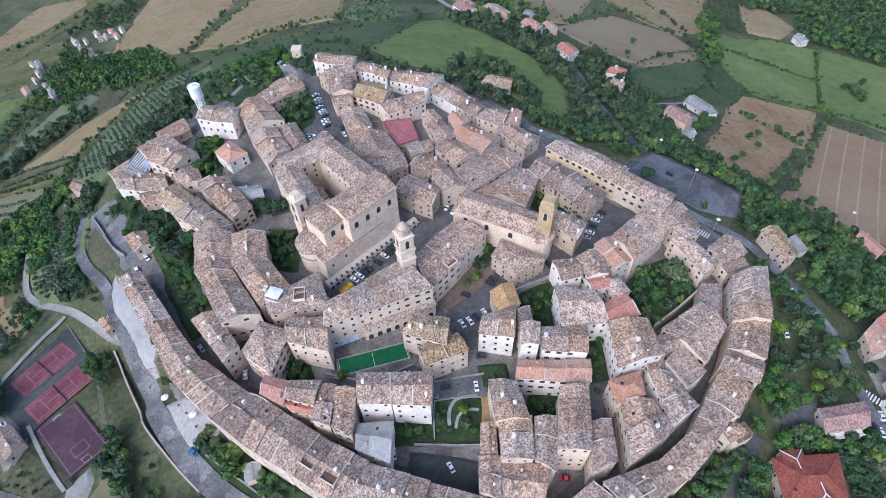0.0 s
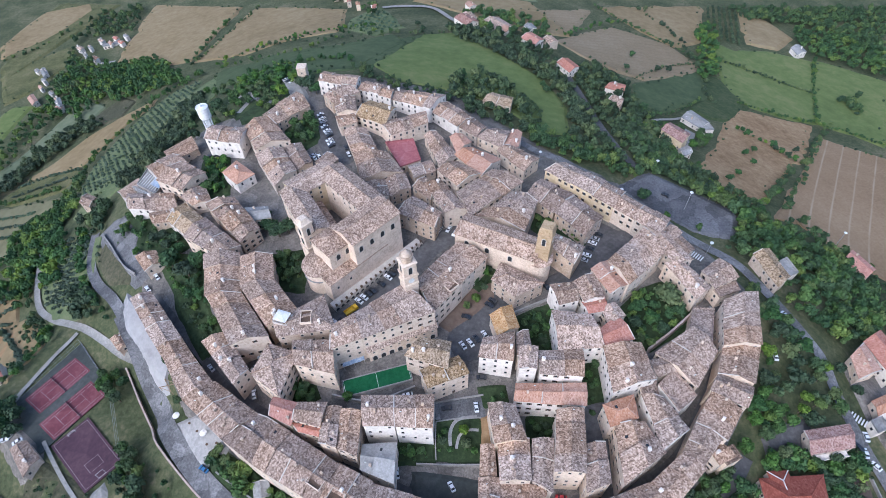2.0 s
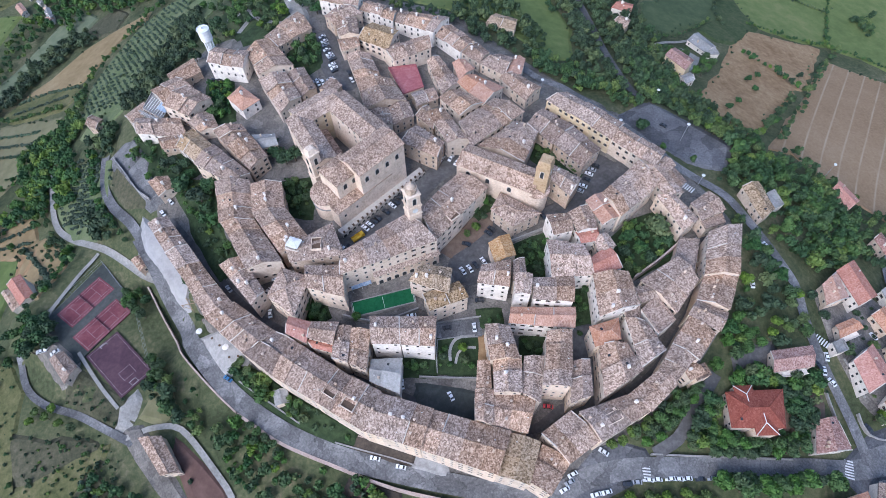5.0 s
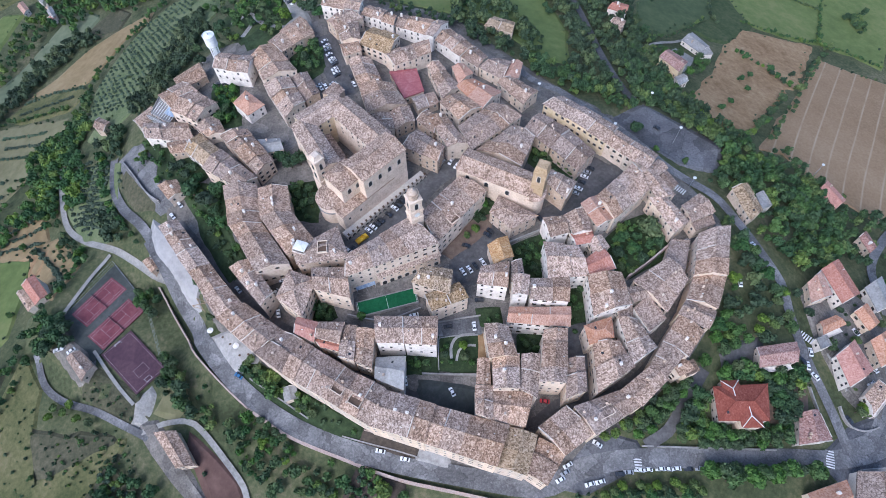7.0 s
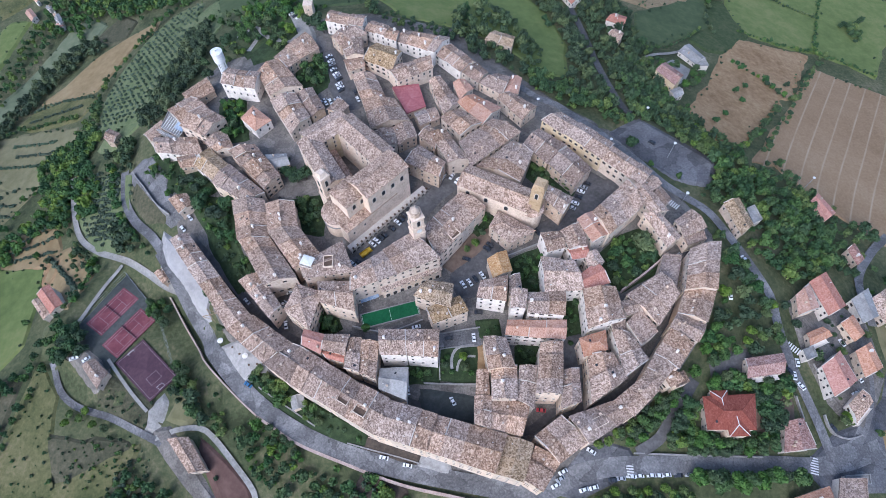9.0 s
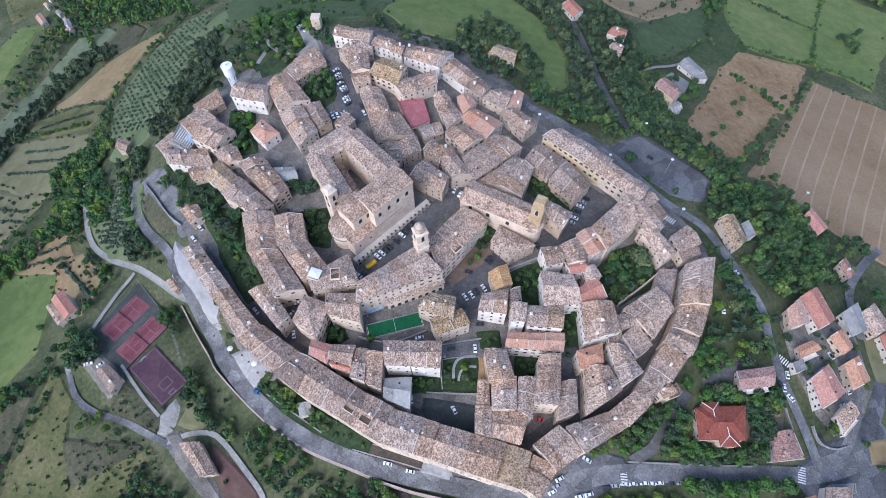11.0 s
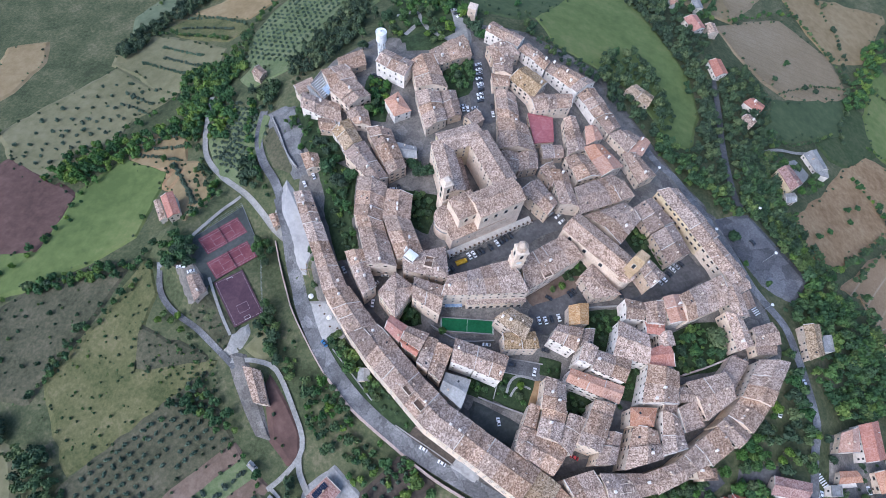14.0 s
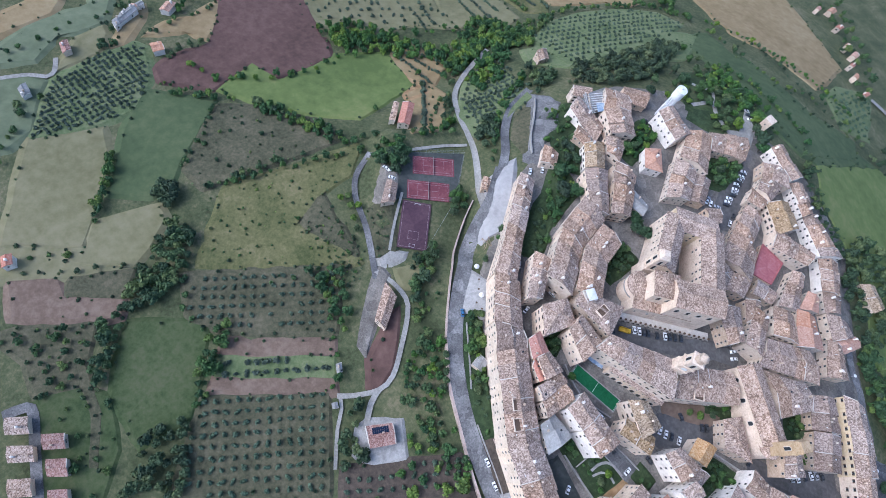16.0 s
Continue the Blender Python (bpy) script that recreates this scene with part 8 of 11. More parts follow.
thicket("olive_grove", rows_in([(-217.6, 161.9), (-218.5, 195.7), (-199.2, 200.1), (-187.7, 183.6), (-181.9, 152.2), (-185, 142.3)], 3.8, 5.0, 60, 22), OLIVE_KINDS, LEAF[3:], "rows of small grey-green olive trees", "olive grove", (0.72, 0.92))
thicket("wood", scatter([(140.4, 333.4), (150.9, 300.1), (135.8, 240.1), (108, 209.4), (103.4, 249.3)], 5, 24), WOOD_KINDS, LEAF[:3], "wood of broadleaf trees and bushes", "wood", (0.7, 1.3))
thicket("wood", scatter([(143.5, 191.1), (188.9, 197.9), (210.3, 172.8), (226.8, 160.8), (184, 99.1), (167.5, 117), (150.5, 130.6), (145.7, 157.3)], 5.5, 25), WOOD_KINDS, LEAF[:3], "wood of broadleaf trees and bushes", "wood", (0.7, 1.3))
thicket("wood", scatter([(132.6, 127.4), (150.5, 130.6), (161.7, 105.4), (178.4, 93.3), (152.6, 72.6), (137, 63.4), (126, 78.8), (113.1, 73.9), (131.1, 101.4)], 8.4, 26), WOOD_KINDS, LEAF[:3], "wood of broadleaf trees and bushes", "wood", (0.7, 1.3))
thicket("wood", scatter([(-384.1, 420.4), (-398.7, 519), (-287.2, 471.5), (-242, 421), (-264.9, 394.9), (-311.1, 430.2), (-328.5, 393)], 7, 27), FAR_KINDS, LEAF[:3], "far trees round a hamlet", "wood", (0.7, 1.3))
thicket("wood", scatter([(318.1, 596.7), (534.9, 646.4), (435.4, 477.6), (427.4, 537.4), (400.4, 573), (326.8, 569)], 6, 28), FAR_KINDS, LEAF[:3], "far wood in the valley", "wood", (0.7, 1.3))
thicket("wood", scatter([(6.9, 492), (59.6, 493.5), (97.4, 462.8), (78, 402.4), (51, 406.4), (20.7, 442.1)], 8, 29), FAR_KINDS, LEAF[:3], "far trees along a road", "wood", (0.7, 1.3))
thicket("hedgerow", along([(203.2, 558.5), (225.5, 493.4), (222.1, 419.6), (210.3, 362.6)], 6, 3, 30), WOOD_KINDS, LEAF[:3], "dark green hedgerow of bushes and trees", "hedge", (0.5, 1.0))
thicket("hedgerow", along([(-229.6, 551.5), (-234.8, 445.7)], 8, 3, 33), WOOD_KINDS, LEAF[:3], "dark green hedgerow of bushes and trees", "hedge", (0.5, 1.0))
thicket("hedgerow", along([(-157.8, 396.4), (-152.4, 428.5), (-84.7, 409), (-19.1, 413.8), (6, 425.1)], 7, 2, 34), WOOD_KINDS, LEAF[:3], "dark green hedgerow of bushes and trees", "hedge", (0.5, 1.0))
thicket("hedgerow", along([(104.8, 446.6), (146.4, 494.5), (166.5, 508.4)], 7, 2, 35), WOOD_KINDS, LEAF[:3], "dark green hedgerow of bushes and trees", "hedge", (0.5, 1.0))
thicket("hedgerow", along([(202.4, 220.5), (258.5, 287.9), (290.6, 333.4), (323.2, 367.1)], 5, 3, 36), WOOD_KINDS, LEAF[:3], "dark green hedgerow of bushes and trees", "hedge", (0.5, 1.0))
thicket("hedgerow", along([(-322.2, -101.7), (-340.7, -83.7), (-354.9, -62.9)], 8, 3, 37), WOOD_KINDS, LEAF[:3], "dark green hedgerow of bushes and trees", "hedge", (0.5, 1.0))
thicket("hedgerow", along([(-401.9, -78.5), (-406.8, -60.1), (-410.6, -37.7), (-412.8, -3.4)], 9, 3, 38), WOOD_KINDS, LEAF[:3], "dark green hedgerow of bushes and trees", "hedge", (0.5, 1.0))
thicket("hedgerow", along([(-227.9, 84.8), (-209.4, 104.3), (-198.1, 130.9)], 4, 2, 39), WOOD_KINDS, LEAF[:3], "dark green hedgerow of bushes and trees", "hedge", (0.5, 1.0))
thicket("hedgerow", along([(-125.9, 1.4), (-102.1, -9.2)], 5, 2, 40), WOOD_KINDS, LEAF[:3], "dark green hedgerow of bushes and trees", "hedge", (0.5, 1.0))
thicket("hedgerow", along([(-171.9, -10.1), (-162.3, 15.5)], 6, 2, 41), WOOD_KINDS, LEAF[:3], "dark green hedgerow of bushes and trees", "hedge", (0.5, 1.0))
thicket("hedgerow", along([(-198, 102.9), (-191.4, 119.1), (-182.9, 133.2)], 4, 1.5, 42), WOOD_KINDS, LEAF[:3], "row of young light green trees", "hedge", (0.5, 1.0))
thicket("wood", scatter([(51.6, 14.4), (61.1, 14.8), (105, 18.9), (106.6, 12.1), (51.4, 10.2)], 3.2, 45), WOOD_KINDS, LEAF[:3], "bushes along the road", "wood", (0.4, 0.8))
thicket("wood", scatter([(-38.8, 17), (-9.7, 12.1), (-38.6, 10.6)], 4, 46), WOOD_KINDS, LEAF[:3], "wood of broadleaf trees and bushes", "wood", (0.7, 1.3))
thicket("olive_grove", rows_in([(-374.2, 128), (-336.9, 213.2), (-321.7, 213.4), (-316.8, 171.8), (-346.4, 124.5)], 11, 13, 20, 48), OLIVE_KINDS, LEAF[3:], "scattered small trees in a dry field", "olive grove", (0.7, 1.1))
thicket("olive_grove", rows_in([(-398.7, 149.8), (-358.8, 230.1), (-305.8, 218.3), (-330, 179.1), (-362.6, 122.3)], 12, 12, 20, 49), OLIVE_KINDS, LEAF[3:], "scattered small trees in a dry field", "olive grove", (0.7, 1.1))
thicket("hedgerow", along([(-342.5, 23.3), (-325, 35), (-303.5, 81), (-307.6, 131.7), (-316.2, 164.3), (-286.8, 223.4)], 6, 3, 54), WOOD_KINDS, LEAF[:3], "dark green hedgerow of bushes and trees", "hedge", (0.5, 1.0))
thicket("hedgerow", along([(210.7, 242.1), (176.1, 208.3), (150.2, 182)], 5, 2, 55), WOOD_KINDS, LEAF[:3], "dark green hedgerow of bushes and trees", "hedge", (0.5, 1.0))
thicket("hedgerow", along([(174.3, 208.8), (205.2, 240.1), (236.9, 275.4)], 4, 1.2, 56), WOOD_KINDS, LEAF[:3], "row of small trees along a field edge", "hedge", (0.5, 1.0))
thicket("hedgerow", along([(216.4, 324.2), (232.3, 315.1), (243.6, 301.2), (249.7, 292.9)], 4, 1.5, 57), WOOD_KINDS, LEAF[:3], "dark green hedgerow of bushes and trees", "hedge", (0.5, 1.0))
thicket("scrub", scatter([(-201.4, -35.6), (-240.3, -0.5), (-229.4, 45.9), (-223.5, 82), (-206.2, 63.3), (-203.6, 39), (-194.1, 19.1), (-167.3, 32.6), (-152.8, 38.2)], 10, 58), WOOD_KINDS, LEAF[:3], "low bushes scattered over rough grass", "wood", (0.15, 0.4))
thicket("scrub", scatter([(-301.5, 22.1), (-281.8, 45.9), (-257.9, 69.7), (-234.1, 76.3), (-237.1, 34.7), (-245.9, 2.2), (-252.7, -19.5)], 9, 59), WOOD_KINDS, LEAF[:3], "low bushes scattered over rough grass", "wood", (0.2, 0.6))
thicket("scrub", scatter([(-189.9, 36.6), (-177.6, 41.2), (-147.3, 38.9), (-143.6, 23.1), (-165.7, 20.1), (-184.9, 25.3)], 5, 60), WOOD_KINDS, LEAF[:3], "low bushes scattered over rough grass", "wood", (0.2, 0.5))
thicket("scrub", scatter([(-237.7, 75.2), (-215.8, 78.7), (-198.8, 44.6), (-184.4, 14), (-211.7, 14.5)], 11, 61), WOOD_KINDS, LEAF[:3], "low bushes scattered over rough grass", "wood", (0.15, 0.4))
thicket("scrub", scatter([(-139.6, 79.9), (-123.7, 71.9), (-102.4, 45.5), (-79.7, 30.9), (-58.9, 23.8), (-63.8, 19.5), (-90.2, 31.1), (-114.2, 48.5)], 6, 62), WOOD_KINDS, LEAF[:3], "low bushes scattered over rough grass", "wood", (0.2, 0.6))
thicket("scrub", scatter([(70, 235.9), (108, 209.4), (132.2, 191.4), (166.3, 203.7), (142.3, 156.4), (133.4, 162.7), (140.8, 183), (106.9, 205)], 6, 63), WOOD_KINDS, LEAF[:3], "low bushes scattered over rough grass", "wood", (0.4, 0.9))
thicket("scrub", scatter([(163, 57.4), (155.7, 64.4), (159.3, 79.9), (165.7, 80.5), (166, 57.6)], 5, 64), WOOD_KINDS, LEAF[:3], "low bushes scattered over rough grass", "wood", (0.2, 0.6))
thicket("scrub", scatter([(143.8, 56.3), (155, 54.5), (151.2, 43.6), (142.7, 43.3)], 4, 65), WOOD_KINDS, LEAF[:3], "low bushes scattered over rough grass", "wood", (0.2, 0.5))
thicket("hedgerow", along([(-200.2, -45.9), (-175.1, -54), (-157.6, -40.2)], 6, 2, 66), WOOD_KINDS, LEAF[:3], "dark green hedgerow of bushes and trees", "hedge", (0.5, 1.0))
thicket("garden_bushes", scatter([(29.1, 120.1), (45, 127.4), (46, 105.2), (30.1, 104.9)], 3.0, 67), WOOD_KINDS, LEAF[:3], "low garden bushes and small trees", "bushes", (0.25, 0.6))
thicket("garden_bushes", scatter([(73.8, 122.3), (86.3, 133.2), (101.1, 138.2), (106.1, 127.2), (102.9, 116.6), (82.2, 104.8), (76.3, 110.5)], 3.4, 68), WOOD_KINDS, LEAF[:3], "low garden bushes and small trees", "bushes", (0.3, 0.8))
thicket("garden_bushes", scatter([(54.1, 102.2), (64, 102.1), (65.6, 85.8), (52.8, 82.1)], 3.0, 69), WOOD_KINDS, LEAF[:3], "low garden bushes and small trees", "bushes", (0.2, 0.5))
thicket("garden_bushes", scatter([(-5.4, 76.4), (10.9, 77), (11.6, 62.4), (-5.4, 63.1)], 4.5, 70), WOOD_KINDS, LEAF[:3], "low garden bushes and small trees", "bushes", (0.2, 0.45))
thicket("garden_bushes", scatter([(-20.4, 69.6), (-7.4, 70.9), (-6.9, 62.4), (-19.3, 61.7)], 3.0, 71), WOOD_KINDS, LEAF[:3], "low garden bushes and small trees", "bushes", (0.25, 0.6))
thicket("garden_bushes", scatter([(-143.6, 163.4), (-117.9, 158.3), (-113.2, 141.9), (-109.4, 132.4), (-118.2, 129), (-130, 144.1)], 4.6, 72), WOOD_KINDS, LEAF[:3], "low garden bushes and small trees", "bushes", (0.4, 0.9))
thicket("garden_bushes", scatter([(-127, 140), (-113, 133), (-102, 113), (-107, 108), (-117, 122)], 4.6, 172), WOOD_KINDS, LEAF[:3], "garden bushes and small trees behind the houses", "bushes", (0.4, 0.95))
thicket("garden_bushes", scatter([(-119.2, 124.8), (-108.8, 127.8), (-99.7, 116.1), (-106.9, 113.3)], 4.2, 73), WOOD_KINDS, LEAF[:3], "low garden bushes and small trees", "bushes", (0.4, 0.8))
thicket("garden_bushes", scatter([(-87, 154.1), (-68.4, 156.8), (-66.2, 135.3), (-76.3, 137.2)], 3.2, 74), WOOD_KINDS, LEAF[:3], "low garden bushes and small trees", "bushes", (0.3, 0.8))
thicket("garden_bushes", scatter([(-135.3, 225), (-122, 227.3), (-114.7, 197), (-127.4, 196.2)], 3.2, 75), WOOD_KINDS, LEAF[:3], "low garden bushes and small trees", "bushes", (0.4, 0.9))
thicket("garden_bushes", scatter([(-177.1, 183.8), (-168.4, 198.8), (-143.7, 187), (-126.9, 165.9), (-139.2, 161.1), (-154.5, 170.4)], 4.4, 76), WOOD_KINDS, LEAF[:3], "low garden bushes and small trees", "bushes", (0.3, 0.9))
thicket("garden_bushes", scatter([(-92.2, 255.3), (-79, 258.9), (-71.8, 236.4), (-79.1, 228), (-89.9, 236.9)], 3.6, 77), WOOD_KINDS, LEAF[:3], "low garden bushes and small trees", "bushes", (0.4, 0.9))
thicket("garden_bushes", scatter([(-97.7, 69.3), (-76.1, 60.1), (-63.8, 51.9), (-63.4, 43.9), (-77, 52.2), (-91.4, 62)], 3.0, 78), WOOD_KINDS, LEAF[:3], "low garden bushes and small trees", "bushes", (0.5, 1.15))
thicket("garden_bushes", scatter([(-63, 51.8), (-49.4, 44.6), (-39.2, 39.9), (-39.6, 35.5), (-47.9, 36.7), (-63.2, 43.9)], 4.5, 79), WOOD_KINDS, LEAF[:3], "low garden bushes and small trees", "bushes", (0.35, 0.8))
thicket("garden_bushes", scatter([(42.8, 178.9), (56.4, 180.4), (67.1, 165.3), (63.7, 158.9), (48.9, 164.3), (42.1, 170.2)], 3.0, 80), WOOD_KINDS, LEAF[:3], "low garden bushes and small trees", "bushes", (0.3, 0.7))
thicket("garden_bushes", scatter([(11.5, 148.6), (20.7, 150.8), (21.5, 142.9), (13.4, 133.3), (9.6, 137.1)], 3.0, 81), WOOD_KINDS, LEAF[:3], "low garden bushes and small trees", "bushes", (0.25, 0.6))
thicket("garden_bushes", scatter([(31.3, 78), (39.6, 77.9), (38.5, 68.4), (30.7, 68)], 2.8, 82), WOOD_KINDS, LEAF[:3], "low garden bushes and small trees", "bushes", (0.25, 0.6))
thicket("garden_bushes", scatter([(-67.4, 96.1), (-58.8, 98.5), (-53.4, 86.5), (-61.1, 83.7)], 3.0, 83), WOOD_KINDS, LEAF[:3], "low garden bushes and small trees", "bushes", (0.3, 0.8))
thicket("wood", scatter([(-138.7, 303.6), (-153.5, 345.4), (-85.5, 306.5), (-81.5, 293.3), (-106.6, 296.9), (-131.6, 300.7)], 6.5, 85), WOOD_KINDS, LEAF[:3], "wood of broadleaf trees and bushes", "wood", (0.7, 1.3))
thicket("wood", scatter([(-196.8, 163.1), (-186.7, 160.1), (-173.4, 134.1), (-181.2, 136.2), (-188.7, 144)], 3.5, 86), WOOD_KINDS, LEAF[:3], "wood of broadleaf trees and bushes", "wood", (0.7, 1.3))
thicket("wood", scatter([(-207.9, 219.6), (-197.2, 215.7), (-190.8, 189.8), (-196.7, 188.9), (-207.7, 206.5)], 3.5, 87), WOOD_KINDS, LEAF[:3], "wood of broadleaf trees and bushes", "wood", (0.7, 1.3))
thicket("wood", scatter([(-297.3, 233), (-286.2, 246.8), (-267.3, 250.4), (-258.4, 259.4), (-240, 246.8), (-244.8, 237.2), (-243.5, 221.5), (-247.7, 212.6), (-250.8, 193.9), (-247.7, 178.1), (-246.4, 164.8), (-260.8, 179), (-278.1, 200.1)], 4.0, 88), WOOD_KINDS, LEAF[:3], "wood of broadleaf trees and bushes", "wood", (0.7, 1.3))
thicket("wood", scatter([(-246.9, 173.4), (-237.1, 168.5), (-212.7, 144.8), (-209.4, 135.7), (-223, 144.6)], 3.6, 89), WOOD_KINDS, LEAF[:3], "wood of broadleaf trees and bushes", "wood", (0.5, 0.9))
thicket("olive_grove", rows_in([(-251.1, 213.6), (-235.7, 213.4), (-202.3, 195.6), (-193.7, 162.6), (-202.8, 145), (-230.9, 170.2)], 3.8, 5.0, 75, 91), OLIVE_KINDS, LEAF[3:], "rows of small grey-green olive trees", "olive grove", (0.72, 0.92))
thicket("wood", scatter([(125.2, 248.5), (155.3, 238), (173.5, 216.5), (181.3, 201.1), (165.2, 187.7), (145.5, 192), (123.7, 210.4), (104, 225.2)], 4.2, 92), WOOD_KINDS, LEAF[:3], "wood of broadleaf trees and bushes", "wood", (0.6, 1.0))
thicket("wood", scatter([(103, 288.4), (105.2, 244), (128.3, 227.9), (108.2, 216.2), (92.5, 238.5)], 5, 93), WOOD_KINDS, LEAF[:3], "wood of broadleaf trees and bushes", "wood", (0.7, 1.3))
thicket("wood", scatter([(96.6, 44.2), (109.2, 52.5), (115, 52.7), (115.6, 41.7), (150.8, 41.9), (151.7, 33.2), (95.3, 31.4)], 3.6, 94), WOOD_KINDS, LEAF[:3], "wood of broadleaf trees and bushes", "wood", (0.5, 1.0))
thicket("wood", scatter([(113.8, 66.9), (127.6, 67.6), (135.4, 64.3), (162.4, 67.4), (160, 57.3), (143.4, 53.9), (142.9, 58.7), (116.6, 57.9)], 4.4, 95), WOOD_KINDS, LEAF[:3], "wood of broadleaf trees and bushes", "wood", (0.7, 1.3))
thicket("wood", scatter([(143.8, 56.3), (160, 57.3), (156.5, 48.6), (142.7, 43.3)], 4.5, 96), WOOD_KINDS, LEAF[:3], "wood of broadleaf trees and bushes", "wood", (0.4, 0.8))
thicket("wood", scatter([(134.4, 137.1), (141.6, 134.8), (150.4, 114.5), (159.2, 98.7), (160.9, 86.7), (153.2, 87.2), (144, 107.9), (135.6, 124.4)], 5.9, 97), WOOD_KINDS, LEAF[:3], "wood of broadleaf trees and bushes", "wood", (0.7, 1.3))
thicket("wood", scatter([(72.7, 41.5), (80.5, 46.8), (93.7, 52), (95.7, 47.5), (89.9, 40.2), (77.2, 36)], 3.4, 98), WOOD_KINDS, LEAF[:3], "wood of broadleaf trees and bushes", "wood", (0.4, 0.8))
thicket("wood", scatter([(131.8, 106.6), (137.2, 104.4), (131.1, 87.9), (138.9, 83.3), (130.4, 67.7), (119.3, 67.1), (119.9, 79.5), (127.8, 92.9)], 7, 99), WOOD_KINDS, LEAF[:3], "wood of broadleaf trees and bushes", "wood", (0.7, 1.3))
thicket("olive_grove", rows_in([(-330, -80.6), (-358.5, -61.7), (-369.2, -53.1), (-375.5, -24.5), (-377.7, -1.4), (-370, 4), (-340.2, -5.6), (-323.9, -22.2), (-322.1, -35.1), (-324.7, -62.9)], 3.6, 3.9, 99, 100), OLIVE_KINDS, LEAF[3:], "dense rows of grey-green olive trees", "olive grove", (0.72, 0.9))
thicket("olive_grove", rows_in([(-136.1, -66.1), (-101.1, -13.6), (-60.6, -37.1), (-101.7, -96.6)], 5.2, 5.4, 59, 101), OLIVE_KINDS, LEAF[3:], "rows of small grey-green olive trees", "olive grove", (0.72, 0.92))
thicket("olive_grove", rows_in([(-147.9, -50), (-115.5, -4), (-108.3, -7.5), (-141.9, -55.4)], 5, 5.5, 59, 102), OLIVE_KINDS, LEAF[3:], "rows of small grey-green olive trees", "olive grove", (0.7, 1.1))
thicket("olive_grove", rows_in([(-65.2, -26.2), (-53, -4.1), (-39, 21.4), (-23.5, 17.1), (-56.6, -31.2)], 5.2, 5.4, 59, 103), OLIVE_KINDS, LEAF[3:], "rows of small trees on brown soil", "olive grove", (0.72, 0.92))
thicket("hedgerow", along([(-296.3, -46.4), (-287.2, -51.4), (-276.4, -57.1), (-264.2, -66.4), (-257.3, -72.1)], 3, 1.6, 104), WOOD_KINDS, LEAF[:3], "dense dark green hedgerow of trees", "hedge", (0.8, 1.2))
thicket("wood", scatter([(-257.5, -38), (-262.4, -30.9), (-258.9, -25.5), (-251.1, -24.4), (-245.3, -31.3), (-249.5, -37.9)], 4, 105), WOOD_KINDS, LEAF[:3], "wood of broadleaf trees and bushes", "wood", (0.9, 1.4))
thicket("wood", scatter([(-221.5, -53.4), (-235.5, -37.1), (-227.8, -32.1), (-217.7, -29.9), (-204.8, -40.6), (-195.8, -56.7), (-191.8, -74.5), (-198.1, -84), (-211.1, -68.1)], 4.4, 106), WOOD_KINDS, LEAF[:3], "belt of dark trees between fields", "wood", (0.8, 1.4))
thicket("wood", scatter([(-200.6, -93.4), (-193, -78.5), (-181.6, -90.6), (-163.8, -102.1), (-172.5, -108.5), (-187, -98.6)], 4.4, 107), WOOD_KINDS, LEAF[:3], "belt of dark trees between fields", "wood", (0.7, 1.2))
thicket("wood", scatter([(-168.3, -45.2), (-164.4, -36.2), (-152, -46.8), (-135.5, -62.8), (-128.5, -74.1), (-136.1, -74.4), (-152.8, -58.2)], 4.2, 108), WOOD_KINDS, LEAF[:3], "belt of dark trees between fields", "wood", (0.7, 1.2))
thicket("wood", scatter([(-136.1, -92.4), (-130.5, -74.7), (-97.3, -90.2), (-116.2, -117.5), (-126.2, -105.1)], 5, 109), WOOD_KINDS, LEAF[:3], "wood of broadleaf trees and bushes", "wood", (0.7, 1.2))
thicket("scrub", scatter([(-219.9, -133.3), (-200.6, -93.4), (-183.8, -104.2), (-173.4, -113.8), (-179.8, -130.6), (-200.3, -128.9), (-214.7, -134.9)], 5, 110), WOOD_KINDS, LEAF[:3], "low bushes scattered over rough grass", "wood", (0.3, 0.8))
thicket("scrub", scatter([(-179.8, -130.6), (-173.4, -113.8), (-160.5, -102), (-135.3, -109.5), (-120.5, -123.7), (-133.3, -142.2)], 9, 111), WOOD_KINDS, LEAF[:3], "low bushes scattered over rough grass", "wood", (0.3, 0.8))
thicket("hedgerow", along([(-256.8, -112.9), (-248.5, -98.1), (-241.5, -84.1)], 6, 0.8, 112), WOOD_KINDS, LEAF[:3], "row of small dark trees", "hedge", (0.4, 0.7))
thicket("hedgerow", along([(-245.1, -112.4), (-231.9, -89.1), (-222.3, -68.3)], 7, 0.8, 113), WOOD_KINDS, LEAF[:3], "row of small dark trees", "hedge", (0.4, 0.7))
thicket("hedgerow", scatter([(-338.5, -0.3), (-329.7, 9.6), (-317.3, 21.4), (-304.2, 40.9), (-298.4, 38.1), (-311.5, 17), (-325.4, 0.3)], 4.5, 114), WOOD_KINDS, LEAF[:3], "broad dark hedge between fields", "hedge", (0.5, 0.9))
thicket("hedgerow", scatter([(-386.4, 8.9), (-392.7, 40.4), (-398.1, 72.8), (-393, 68.2), (-386, 37.5), (-379.4, 7.7)], 6, 115), WOOD_KINDS, LEAF[:3], "broad dark hedge between fields", "hedge", (0.6, 1.0))
thicket("hedgerow", scatter([(-368.7, 6.5), (-355.7, 12.8), (-358.8, 39.9), (-366, 41.1), (-363.9, 16.2)], 6, 116), WOOD_KINDS, LEAF[:3], "broad dark hedge between fields", "hedge", (0.6, 1.0))
